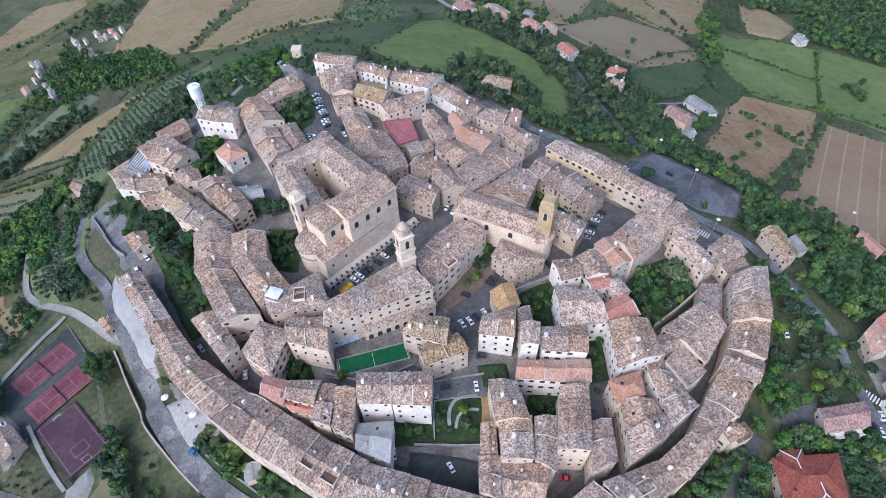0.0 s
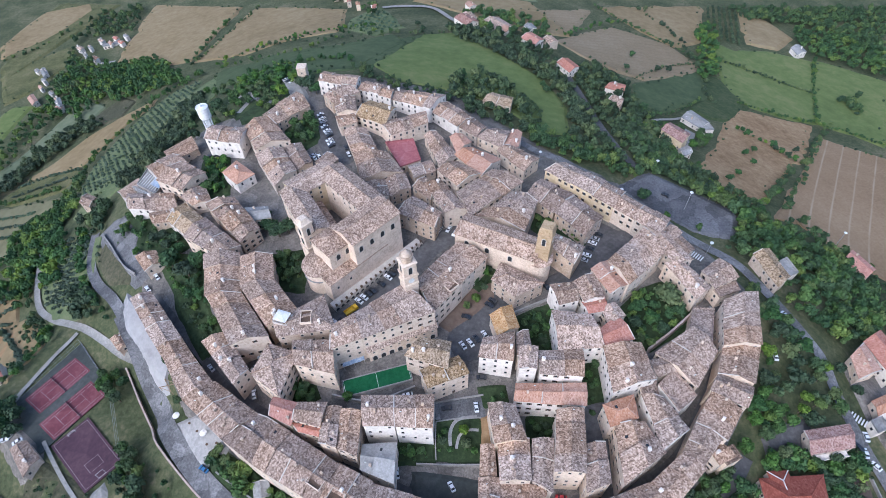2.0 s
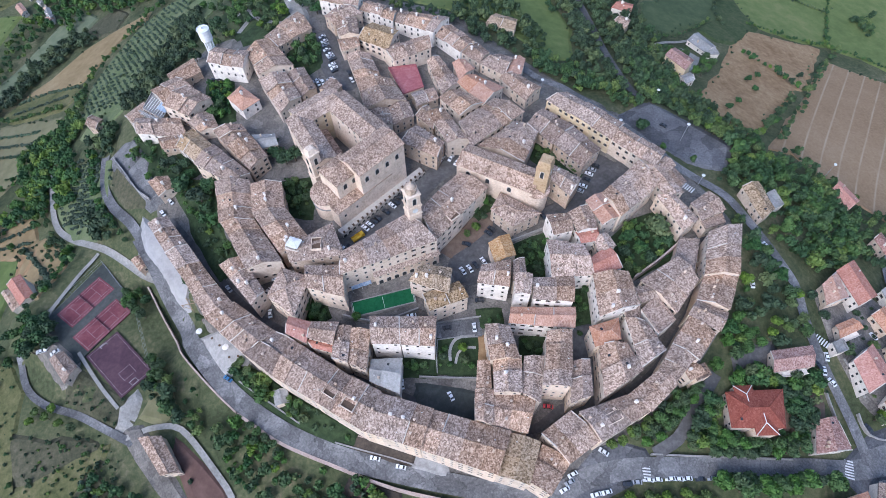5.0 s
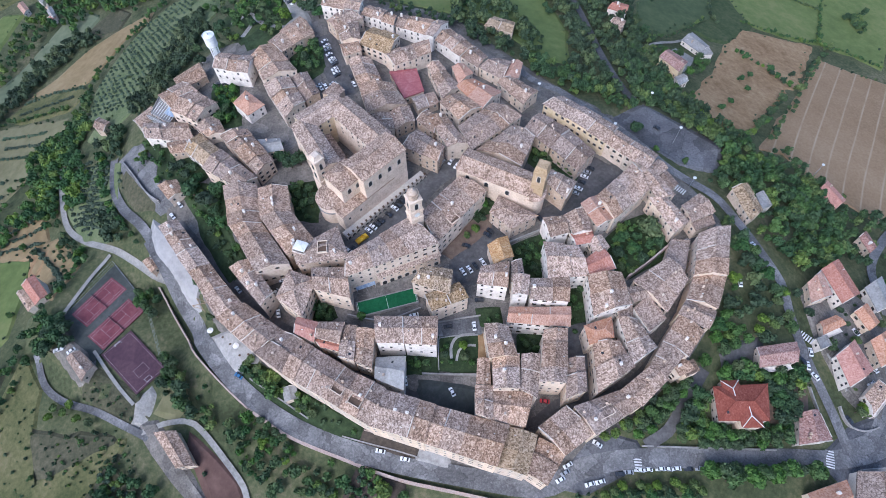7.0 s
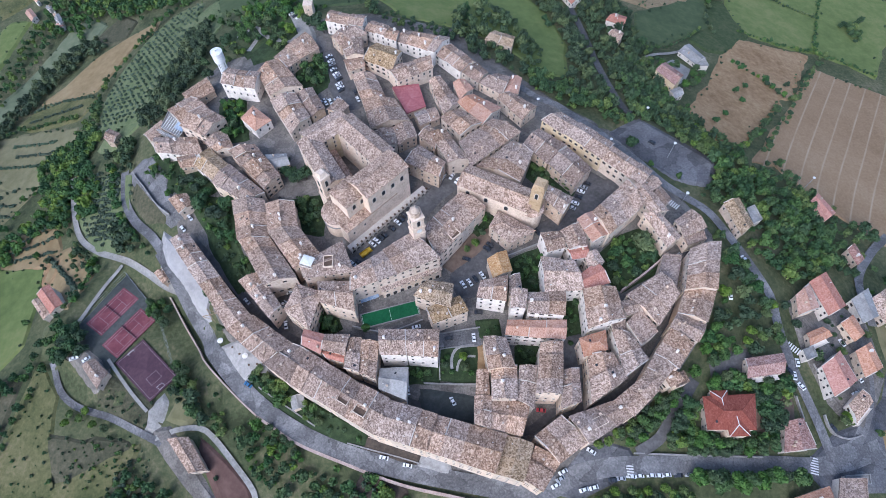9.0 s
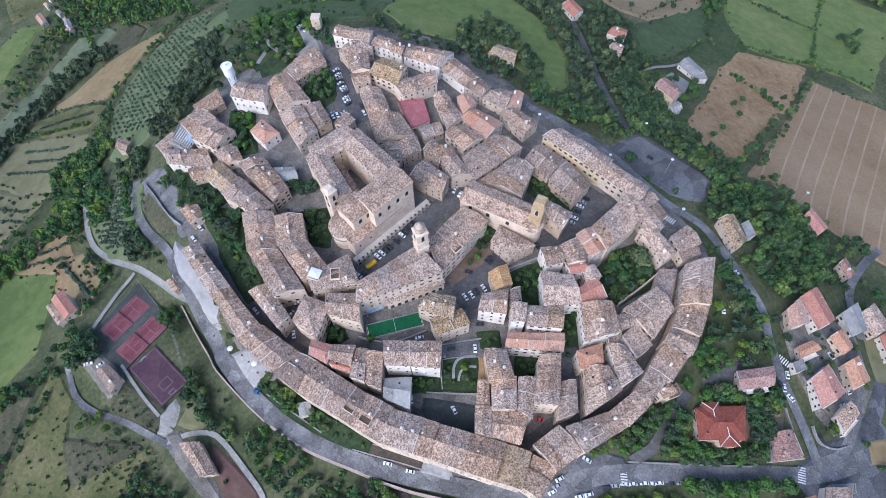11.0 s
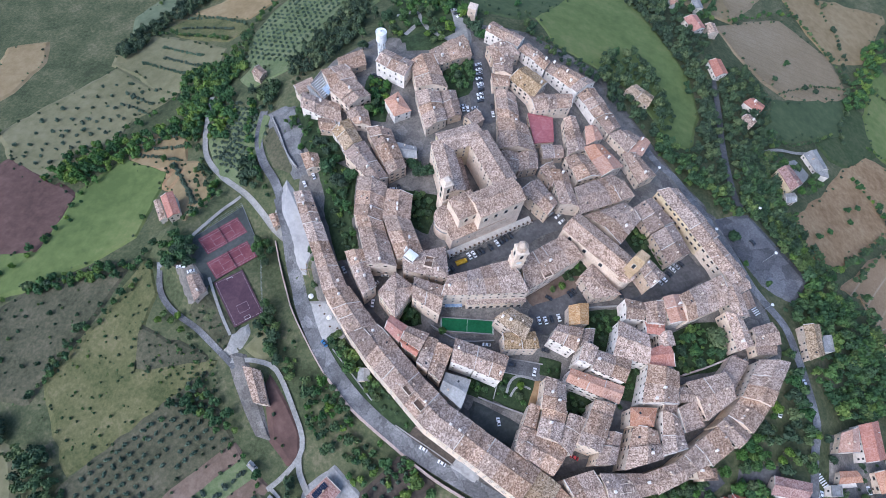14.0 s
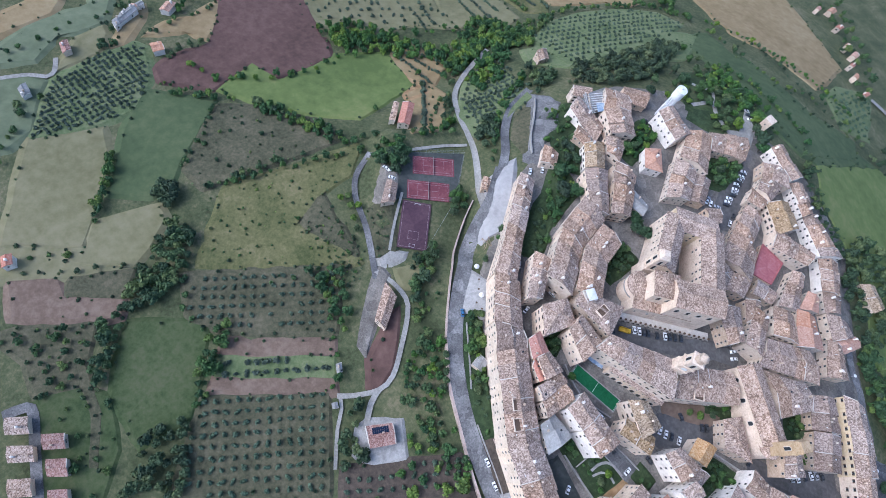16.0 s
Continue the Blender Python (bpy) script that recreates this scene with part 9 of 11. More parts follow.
thicket("wood", scatter([(-398.1, -12.6), (-421.7, 5.7), (-420.2, 23.9), (-412.2, 20.7), (-396.9, 0.2), (-377.6, -14.6), (-380.3, -23.5)], 8, 117), WOOD_KINDS, LEAF[:3], "trees round a white hamlet", "wood", (0.7, 1.3))
thicket("wood", scatter([(-290.7, 43.1), (-281.1, 57.6), (-240.6, 76.2), (-227.9, 84.8), (-226.7, 71.8), (-253.9, 59.3), (-279.4, 44.7)], 4.2, 118), WOOD_KINDS, LEAF[:3], "wood of broadleaf trees and bushes", "wood", (0.6, 1.1))
thicket("wood", scatter([(-359.7, -81.1), (-375, -69.9), (-355.7, -69.3), (-347.1, -81.7)], 6, 119), WOOD_KINDS, LEAF[:3], "wood of broadleaf trees and bushes", "wood", (0.7, 1.3))
thicket("hedgerow", along([(-232.4, 153.3), (-222.5, 138.1), (-207.8, 123.5)], 4, 1.5, 120), WOOD_KINDS, LEAF[:3], "rows of small grey-green trees", "hedge", (0.5, 0.8))
thicket("wood", scatter([(-186.7, 151.3), (-184.3, 160.7), (-168.8, 151.2), (-155.3, 133.9), (-162.6, 131.9)], 3.6, 121), WOOD_KINDS, LEAF[:3], "wood of broadleaf trees and bushes", "wood", (0.5, 0.9))
thicket("hedgerow", along([(-302.4, 20.6), (-283.5, 4.7), (-267.2, -16.1)], 6, 1.0, 122), WOOD_KINDS, LEAF[:3], "dark green hedgerow of bushes and trees", "hedge", (0.5, 1.0))
thicket("hedgerow", along([(-239.5, 36), (-243.2, 11.7), (-244.9, -10.4)], 4, 1.2, 123), WOOD_KINDS, LEAF[:3], "dark green hedgerow of bushes and trees", "hedge", (0.5, 1.0))
thicket("scrub", scatter([(-241.9, -13.9), (-243.5, 8.2), (-229.4, 45.9), (-224.7, 74.6), (-207.1, 41), (-195.8, 20), (-182.4, -4.6), (-202.9, -36.6)], 8, 124), WOOD_KINDS, LEAF[:3], "low bushes scattered over rough grass", "wood", (0.12, 0.3))
thicket("wood", scatter([(-150.9, 310.6), (-133.1, 327.4), (-100.5, 314.7), (-79.4, 304.2), (-81.7, 292.2), (-105.9, 308), (-128.5, 309.8)], 5.5, 125), WOOD_KINDS, LEAF[:3], "wood of broadleaf trees and bushes", "wood", (0.6, 1.0))
thicket("olive_grove", rows_in([(-81.8, 442.3), (-83.6, 473.9), (-65.3, 506.5), (-39.5, 436.7), (-57.9, 413.7)], 7, 7, 40, 129), OLIVE_KINDS, LEAF[3:], "rows of small grey-green olive trees", "olive grove", (0.7, 1.1))
thicket("hedgerow", along([(-186.1, 400.6), (-149.3, 390.6), (-112.6, 388.1), (-79.6, 422.1), (-47.1, 415.5)], 7, 2, 130), WOOD_KINDS, LEAF[:3], "dark green hedgerow of bushes and trees", "hedge", (0.5, 1.0))
thicket("wood", scatter([(-172.6, 597.1), (-141, 582.1), (-107, 529.9), (-71.1, 480.1), (-59.8, 495.6), (-92.9, 577.2), (-119.9, 595.2), (-158.2, 644.9)], 12, 132), FAR_KINDS, LEAF[:3], "trees between the houses of a far village", "wood", (0.7, 1.3))
thicket("wood", scatter([(-340.3, 452.9), (-339.5, 490.7), (-315, 485.6), (-293.8, 487), (-266.6, 465.9), (-241.4, 426.2), (-222.2, 400.6), (-236.5, 395.1), (-271.3, 408.7), (-286.3, 403.2), (-317.7, 419)], 6, 133), FAR_KINDS, LEAF[:3], "wood of broadleaf trees and bushes", "wood", (0.7, 1.3))
thicket("wood", scatter([(-398.1, 463), (-399.2, 507.3), (-425.2, 577.8), (-415.2, 638.6), (-370.5, 654.8), (-346, 579.3), (-354.7, 575.7), (-422.7, 579.8), (-393.8, 519.8), (-346.9, 499.6), (-343.4, 459.3), (-358.3, 440)], 7.5, 134), FAR_KINDS, LEAF[:3], "trees round a far hamlet", "wood", (0.7, 1.3))
thicket("hedgerow", along([(-496.4, 550), (-467.1, 571.2), (-443, 613.1), (-422.7, 654.7)], 7, 3, 135), WOOD_KINDS, LEAF[:3], "dark green hedgerow of bushes and trees", "hedge", (0.5, 1.0))
thicket("hedgerow", scatter([(-380.4, 254.3), (-369.1, 303.8), (-354.5, 352.5), (-330.2, 390.4), (-299.9, 382.9), (-295.2, 367.4), (-316.6, 367.2), (-340.7, 333), (-355.4, 298.4), (-363.8, 248.1)], 3.8, 136), WOOD_KINDS, LEAF[:3], "broad dark belt of trees between fields", "hedge", (0.7, 1.3))
thicket("wood", scatter([(-66.1, 323.5), (-49.5, 308.8), (-31.2, 300.6), (-6.3, 292.4), (4.2, 289.8), (3.4, 281.1), (-9.6, 280.4), (-33.9, 289.3), (-51.9, 298.1)], 4.5, 137), WOOD_KINDS, LEAF[:3], "wood of broadleaf trees and bushes", "wood", (0.5, 0.9))
thicket("wood", scatter([(6.1, 432.9), (29.1, 419.7), (47.8, 374.2), (70.3, 350.7), (87.7, 329.7), (100, 309.2), (103, 274.2), (88.2, 258.1), (78.8, 281.5), (78.7, 319.8), (57.2, 344.8), (35, 373.3), (5.8, 406.3)], 5, 138), WOOD_KINDS, LEAF[:3], "wood of broadleaf trees and bushes", "wood", (0.7, 1.3))
thicket("wood", scatter([(87.7, 354.4), (121.5, 386.2), (138.6, 360.3), (138, 325), (136.4, 277.3), (140.9, 243.9), (162.7, 225.9), (157.9, 208.4), (138.4, 219.8), (117.4, 238.1), (102.4, 258.5), (91.5, 288.6)], 4.6, 139), WOOD_KINDS, LEAF[:3], "wood of broadleaf trees and bushes", "wood", (0.7, 1.3))
thicket("wood", scatter([(65.5, 256.7), (76.5, 252), (90, 237.4), (102.8, 224.6), (112.1, 213.8), (94.2, 215.7), (78, 227.5), (64.6, 241.7)], 4.0, 140), WOOD_KINDS, LEAF[:3], "wood of broadleaf trees and bushes", "wood", (0.5, 0.9))
thicket("wood", scatter([(257.9, 533.1), (281.9, 548.3), (266.3, 496.1), (243.8, 427.1), (216.2, 404), (228.7, 445.1)], 5.5, 141), WOOD_KINDS, LEAF[:3], "wood of broadleaf trees and bushes", "wood", (0.7, 1.3))
thicket("tree_plantation", rows_in([(290.3, 595.6), (336.9, 609.1), (296.3, 503.5), (269.4, 512.3)], 3.0, 6.0, 72, 142), OLIVE_KINDS, LEAF[:2], "dark rows of a close tree plantation", "plantation", (0.7, 1.0))
thicket("wood", scatter([(377.4, 566.5), (435.1, 548.9), (462.6, 522.8), (431.1, 468.8), (393.1, 487.1), (372.9, 494.6), (364.2, 521.4)], 6, 143), FAR_KINDS, LEAF[:3], "far hazy wood in the valley", "wood", (0.7, 1.3))
thicket("wood", scatter([(355.3, 423.1), (379.2, 426.9), (376.4, 402.5), (353.8, 390.2)], 6, 144), WOOD_KINDS, LEAF[:3], "wood of broadleaf trees and bushes", "wood", (0.7, 1.3))
thicket("wood", scatter([(136.7, 262.2), (145, 263.9), (153.8, 252.5), (154.2, 231.5), (143.3, 223.2), (135.1, 238.4)], 4.2, 147), WOOD_KINDS, LEAF[:3], "wood of broadleaf trees and bushes", "wood", (0.5, 0.9))
thicket("wood", scatter([(139.9, 324.2), (154.1, 335), (145.5, 302.4), (124.6, 271.1), (122.7, 289.3)], 4.5, 148), WOOD_KINDS, LEAF[:3], "wood of broadleaf trees and bushes", "wood", (0.6, 1.0))
thicket("garden_bushes", scatter([(171.7, 104.6), (196.8, 111.3), (217.3, 98.2), (216.9, 72), (197.7, 46), (183.9, 57.7), (174.5, 82.7)], 6.5, 149), WOOD_KINDS, LEAF[:3], "low garden bushes and small trees", "bushes", (0.3, 0.8))
thicket("wood", scatter([(208.9, 74.3), (220.3, 75.3), (207.9, 54.3), (196.9, 45.5), (197.4, 53.6)], 5, 150), WOOD_KINDS, LEAF[:3], "wood of broadleaf trees and bushes", "wood", (0.4, 0.8))
thicket("wood", scatter([(201.2, 43), (210.1, 44.8), (208, 32.7), (219.2, 33.6), (218.2, 30.4), (199, 29.7)], 4.5, 151), WOOD_KINDS, LEAF[:3], "wood of broadleaf trees and bushes", "wood", (0.4, 0.8))
thicket("wood", scatter([(216.6, 116.4), (238, 126.9), (258.8, 128.1), (255.7, 122.1), (233.9, 118.3), (219.3, 103.3)], 6, 152), WOOD_KINDS, LEAF[:3], "wood of broadleaf trees and bushes", "wood", (0.6, 1.1))
thicket("scrub", scatter([(-195.3, 41.9), (-176.7, 45), (-152.6, 42.3), (-141, 35.1), (-141.5, 18.2), (-190.3, 19)], 4.6, 153), WOOD_KINDS, LEAF[:3], "low bushes scattered over rough grass", "wood", (0.15, 0.4))
thicket("scrub", scatter([(-173.5, 69.6), (-149, 57.1), (-143.7, 48.1), (-150.7, 46.6), (-179.9, 58.8)], 3.4, 154), WOOD_KINDS, LEAF[:3], "low bushes scattered over rough grass", "wood", (0.15, 0.35))
thicket("olive_grove", rows_in([(-248, 252), (-206, 240), (-201, 280), (-199, 315), (-197, 352), (-202, 385), (-225, 382), (-245, 355), (-256, 320), (-258, 290)], 4.8, 6.2, 74, 161), OLIVE_KINDS, LEAF[3:], "neat rows of round olive trees on the slope", "olive grove", (0.72, 0.88))
thicket("hedgerow", along([(-258, 222), (-266, 262), (-268, 300), (-262, 330), (-250, 358), (-235, 385), (-205, 402)], 3.4, 2.2, 162), WOOD_KINDS, LEAF[:3], "broad dark belt of trees round an olive grove", "hedge", (0.6, 1.0))
thicket("wood", scatter([(-176, 338), (-170, 310), (-160, 270), (-166, 244), (-186, 216), (-200, 236), (-197, 262), (-194, 290), (-192, 318), (-186, 348)], 4.0, 163), WOOD_KINDS, LEAF[:3], "belt of dark trees below the town", "wood", (0.7, 1.2))
thicket("hedgerow", along([(254.9, 463.6), (288.7, 445.2), (335.2, 423.3)], 2.6, 0.7, 31), WOOD_KINDS, LEAF[:3], "dark green hedgerow of bushes and trees", "hedge", (0.4, 0.65))
thicket("hedgerow", along([(241.9, 377.3), (277, 371.2), (312.5, 371.6), (340, 361.7), (358.9, 346.8)], 2.6, 0.7, 32), WOOD_KINDS, LEAF[:3], "dark green hedgerow of bushes and trees", "hedge", (0.4, 0.7))
thicket("hedgerow", along([(367, 488.8), (340, 431), (314.9, 374)], 3.2, 1, 145), WOOD_KINDS, LEAF[:3], "dark green hedgerow of bushes and trees", "hedge", (0.4, 0.8))
thicket("hedgerow", along([(152.8, 551.1), (169.8, 521.7), (192, 495.7), (215.2, 468.9), (232, 447.7)], 3.4, 1, 146), WOOD_KINDS, LEAF[:3], "dark green hedgerow of bushes and trees", "hedge", (0.4, 0.8))
thicket("hedgerow", along([(149.5, 378.3), (187.3, 416.1), (223.6, 439.5)], 3, 0.8, 171), WOOD_KINDS, LEAF[:3], "dark green hedgerow of bushes and trees", "hedge", (0.3, 0.5))
thicket("hedgerow", along([(146.3, 321.7), (169.8, 332.8), (202.8, 365.9)], 2.6, 0.8, 172), WOOD_KINDS, LEAF[:3], "dark green hedgerow of bushes and trees", "hedge", (0.35, 0.6))
thicket("hedgerow", along([(-201.3, 575.5), (-211.7, 527.9), (-219.7, 486.8), (-229.5, 441.3)], 5, 2.2, 127), WOOD_KINDS, LEAF[:3], "row of small dark trees between stubble fields", "hedge", (0.4, 0.8))
thicket("hedgerow", along([(-212.4, 204.7), (-204.7, 183.4), (-190.8, 162.2), (-176.6, 145.5)], 2.6, 2.2, 173), WOOD_KINDS, LEAF[:3], "belt of green trees below the ring road", "hedge", (0.7, 1.2))
thicket("hedgerow", along([(-208.7, 138.8), (-203.6, 119), (-203.4, 105.6), (-203.7, 94.7)], 2.8, 1.6, 174), WOOD_KINDS, LEAF[:3], "row of green trees beside the courts", "hedge", (0.6, 1))
thicket("hedgerow", along([(-223.9, 240.4), (-219.5, 224.9), (-214.7, 209.2)], 3, 2.6, 175), WOOD_KINDS, LEAF[:3], "belt of green trees below the town", "hedge", (0.7, 1.2))
thicket("olive_row", along([(-341.2, 269.9), (-297.8, 262.6)], 3.4, 0.4, 180), OLIVE_KINDS, LEAF[3:], "short row of small olive trees", "olive grove", (0.7, 0.95))
thicket("olive_row", along([(-331.8, 257), (-291.5, 249.9)], 3.4, 0.4, 181), OLIVE_KINDS, LEAF[3:], "short row of small olive trees", "olive grove", (0.7, 0.95))
thicket("olive_row", along([(-346.7, 248.1), (-299.5, 240.2)], 3.4, 0.4, 182), OLIVE_KINDS, LEAF[3:], "short row of small olive trees", "olive grove", (0.7, 0.95))
thicket("olive_row", along([(-331.4, 210.1), (-308.3, 205.5)], 3.4, 0.4, 183), OLIVE_KINDS, LEAF[3:], "short row of small olive trees", "olive grove", (0.7, 0.95))
thicket("olive_row", along([(-321.6, 199.7), (-304.7, 195.2)], 3.4, 0.4, 184), OLIVE_KINDS, LEAF[3:], "short row of small olive trees", "olive grove", (0.7, 0.95))
thicket("olive_row", along([(-296.8, 168.1), (-281.3, 174.5), (-262.1, 182.7)], 2.6, 0.4, 185), OLIVE_KINDS, LEAF[3:], "short row of small olive trees", "olive grove", (0.7, 0.95))
thicket("olive_row", along([(-294, 164.2), (-276.1, 167), (-255.7, 171.4)], 2.8, 0.4, 186), OLIVE_KINDS, LEAF[3:], "short row of small olive trees", "olive grove", (0.7, 0.95))
thicket("olive_row", along([(-295.1, 157.5), (-277.2, 159.5), (-253.5, 159.8)], 3, 0.4, 187), OLIVE_KINDS, LEAF[3:], "short row of small olive trees", "olive grove", (0.7, 0.95))
thicket("olive_row", along([(-255, 155.4), (-235.5, 140.5), (-216.4, 125.5)], 2.6, 0.4, 188), OLIVE_KINDS, LEAF[3:], "short row of small olive trees", "olive grove", (0.9, 1.2))
thicket("olive_row", along([(-343.1, 311.1), (-315.6, 315), (-280.3, 305.2)], 3.2, 0.4, 189), OLIVE_KINDS, LEAF[3:], "short row of small olive trees", "olive grove", (0.7, 0.95))
thicket("olive_row", along([(-339.9, 297.4), (-315.7, 299.7), (-288.3, 297.2)], 3.2, 0.4, 190), OLIVE_KINDS, LEAF[3:], "short row of small olive trees", "olive grove", (0.7, 0.95))
thicket("hedgerow", along([(-357.9, 285.6), (-335.4, 288.9), (-312, 287.5), (-285.2, 282.9)], 2.6, 1.2, 191), WOOD_KINDS, LEAF[:3], "dark hedge of small trees between two fields", "hedge", (0.6, 0.9))
thicket("hedgerow", along([(-253.6, 250.9), (-256.9, 269.3), (-261.3, 284.2)], 3, 2, 192), WOOD_KINDS, LEAF[:3], "dark trees beside an olive grove", "hedge", (0.7, 1.1))
thicket("wood", scatter([(-404.7, 364.1), (-396.7, 404.9), (-387.4, 427.2), (-359.6, 424.9), (-359.9, 398.2), (-372.9, 359.9), (-379.3, 318.9), (-394.4, 320.6)], 7, 193), FAR_KINDS, LEAF[:3], "trees and bushes below a far hamlet", "wood", (0.6, 1.1))
thicket("hedgerow", along([(-197.4, 414.2), (-167.3, 427.6), (-131.7, 437.3), (-93.5, 444.1), (-62.9, 443.1)], 4, 1, 194), WOOD_KINDS, LEAF[:3], "thin dark hedge along a grass slope", "hedge", (0.4, 0.8))
thicket("hedgerow", along([(-146.7, 348.7), (-123.3, 350.8), (-95.7, 343.4), (-71.2, 340.3)], 3, 2, 195), WOOD_KINDS, LEAF[:3], "belt of trees on the slope below the park", "hedge", (0.6, 1))
thicket("hedgerow", along([(-399.1, 38.1), (-415, 79.3), (-423.1, 114.1), (-410, 149.1)], 4, 2.5, 197), FAR_KINDS, LEAF[:3], "dark belt of trees beside the ploughed field", "hedge", (0.6, 1.1))
thicket("hedgerow", along([(45.9, 242.4), (59.4, 233.4), (71, 225.8)], 3.4, 1.6, 199), WOOD_KINDS, LEAF[1:3], "light green bushes above the town road", "hedge", (0.5, 0.8))
thicket("hedgerow", along([(128.8, 226.5), (142, 217.4), (153.2, 208.2), (165.5, 199)], 3.0, 2.0, 198), WOOD_KINDS, LEAF[2:3], "bright yellow-green trees beside the car park", "hedge", (0.7, 1.1))
margin_rng = random.Random(77)
thicket("scrub", [(x + margin_rng.uniform(-2, 2), y + margin_rng.uniform(-2, 2)) for x, y in MARGINS if margin_rng.random() < 0.5], WOOD_KINDS[3:4], LEAF[:3], "low bushes and tall weeds along field edges", "bushes", (0.3, 0.75))
for px, py, k, size in ((11.5, 129.2, 2, 0.95), (15.7, 134.5, 1, 0.7), (7.9, 125.9, 2, 0.7)):
    tree(px, py, k, size)
for px, py, k, size in ((-119.6, 296.7, 2, 1.5), (-135.9, 291, 1, 1.35), (-150.9, 310.5, 1, 1.2), (-100.4, 280.8, 2, 1.55), (-105.3, 275.3, 2, 0.95), (-148, 289.8, 3, 1.1), (-137.6, 272.5, 1, 1.15), (-158.6, 292.8, 1, 1.25), (-122.6, 282, 0, 0.7), (-140.9, 326.6, 1, 1.1), (-131.3, 324.3, 1, 1.2), (-119.6, 318.4, 3, 0.95), (-110.8, 317.2, 1, 1.2), (-112.9, 307.3, 1, 1.1), (-138.1, 307.6, 1, 1.05),
                        (-130.2, 302.5, 2, 1), (-163.7, 324.3, 1, 1.1), (-150, 326, 1, 1.1), (-177, 340.3, 1, 1), (-157.5, 267.3, 1, 1.2), (-151.1, 253, 3, 0.9), (-91.2, 287.8, 1, 1.3), (-83.3, 281.7, 0, 1.7), (-79.1, 277.7, 0, 1.2), (-130.6, 269.5, 2, 0.8), (-148.2, 277.8, 1, 1), (-160, 333.1, 2, 0.9), (-106.3, 322.6, 1, 1), (-99.8, 321.6, 1, 1)):
    tree(px, py, k, size, "trees of the hilltop park")


# ---- cars ----
def car_meshes():
    prof = [(-2.1, 0.35), (-2.1, 0.78), (-1.95, 0.9), (-1.15, 0.98), (-0.55, 1.42), (0.75, 1.46), (1.55, 1.0), (2.0, 0.92), (2.1, 0.7), (2.1, 0.35)]
    n = len(prof)
    v = []
    for k, (w, sh) in enumerate(((-0.86, 0.0), (0.86, 0.0))):
        v += [(x, w * (1.0 if z < 1.1 else 0.8), z) for x, z in prof]
    f = [tuple(range(n)), tuple(range(2 * n - 1, n - 1, -1))] + [(i, n + i, n + (i + 1) % n, (i + 1) % n) for i in range(n)]
    f = [tuple(reversed(q)) for q in f]
    glass = []
    glass.append(([(-1.12, -0.74, 1.02), (-1.12, 0.74, 1.02), (-0.60, 0.66, 1.42), (-0.60, -0.66, 1.42)]))
    glass.append(([(1.50, 0.74, 1.05), (1.50, -0.74, 1.05), (0.82, -0.66, 1.45), (0.82, 0.66, 1.45)]))
    gm = []
    for q in glass:
        nrm = (Vector(q[1]) - Vector(q[0])).cross(Vector(q[2]) - Vector(q[1])).normalized()
        if nrm.z < 0:
            nrm = -nrm
        gv = [Vector(p) + nrm * 0.03 for p in q] + [Vector(p) - nrm * 0.02 for p in q]
        gm.append(mesh_of("windscreen", gv, [(0, 1, 2, 3), (7, 6, 5, 4), (0, 4, 5, 1), (1, 5, 6, 2), (2, 6, 7, 3), (3, 7, 4, 0)], [GLASS]))
    side = [(-1.0, 1.0), (-0.5, 1.36), (0.7, 1.38), (1.3, 1.02)]
    sv = [(x, -0.87 + 0.25 * (z - 1.0), z) for x, z in side] + [(x, -0.80 + 0.25 * (z - 1.0), z) for x, z in side]
    sm = mesh_of("side_window", sv, [(0, 1, 2, 3), (7, 6, 5, 4), (0, 4, 5, 1), (1, 5, 6, 2), (2, 6, 7, 3), (3, 7, 4, 0)], [GLASS])
    wv, wf = tube(0.32, 0.32, -0.1, 0.1, 12)
    wm = mesh_of("wheel", wv, wf, [TYRE])
    return (v, f), gm, sm, wm


def paint(name, c):
    m, nt, b = node_mat(name)
    b.inputs["Base Color"].default_value = (*c, 1)
    b.inputs["Roughness"].default_value, b.inputs["Metallic"].default_value, b.inputs["Coat Weight"].default_value = 0.35, 0.1, 0.6
    return m


TYRE = speckled("tyre_rubber", [(0.015, 0.015, 0.016), (0.025, 0.025, 0.026), (0.035, 0.035, 0.035)], 6, 1, 0.85, 0.0)
(CAR_V, CAR_F), CAR_GLASS, CAR_SIDE, CAR_WHEEL = car_meshes()
CAR_PAINT = {"w": ("white", (0.78, 0.78, 0.78)), "d": ("dark grey", (0.03, 0.032, 0.038)), "g": ("silver grey", (0.36, 0.37, 0.39)), "r": ("red", (0.42, 0.03, 0.04)), "b": ("blue", (0.05, 0.16, 0.32))}
CAR_BODY = {k: mesh_of("body", CAR_V, CAR_F, [paint(w.replace(" ", "_") + "_car_paint", c)]) for k, (w, c) in CAR_PAINT.items()}


def car(x, y, ang, colour):
    c = thing("car", pose(x, y, float(ground_z(x, y)) + 0.62, 0, 0, ang), "parked " + CAR_PAINT[colour][0] + " hatchback car on asphalt", "car")
    part("body", CAR_BODY[colour], c)
    for g in CAR_GLASS:
        part("windscreen", g, c)
    part("side_window", CAR_SIDE, c)
    part("side_window", CAR_SIDE, c, pose(0.3, 0, 0, 0, 0, 180))
    for wx in (-1.3, 1.3):
        for wy in (-0.8, 0.8):
            part("wheel", CAR_WHEEL, c, pose(wx, wy, 0.32, 90))


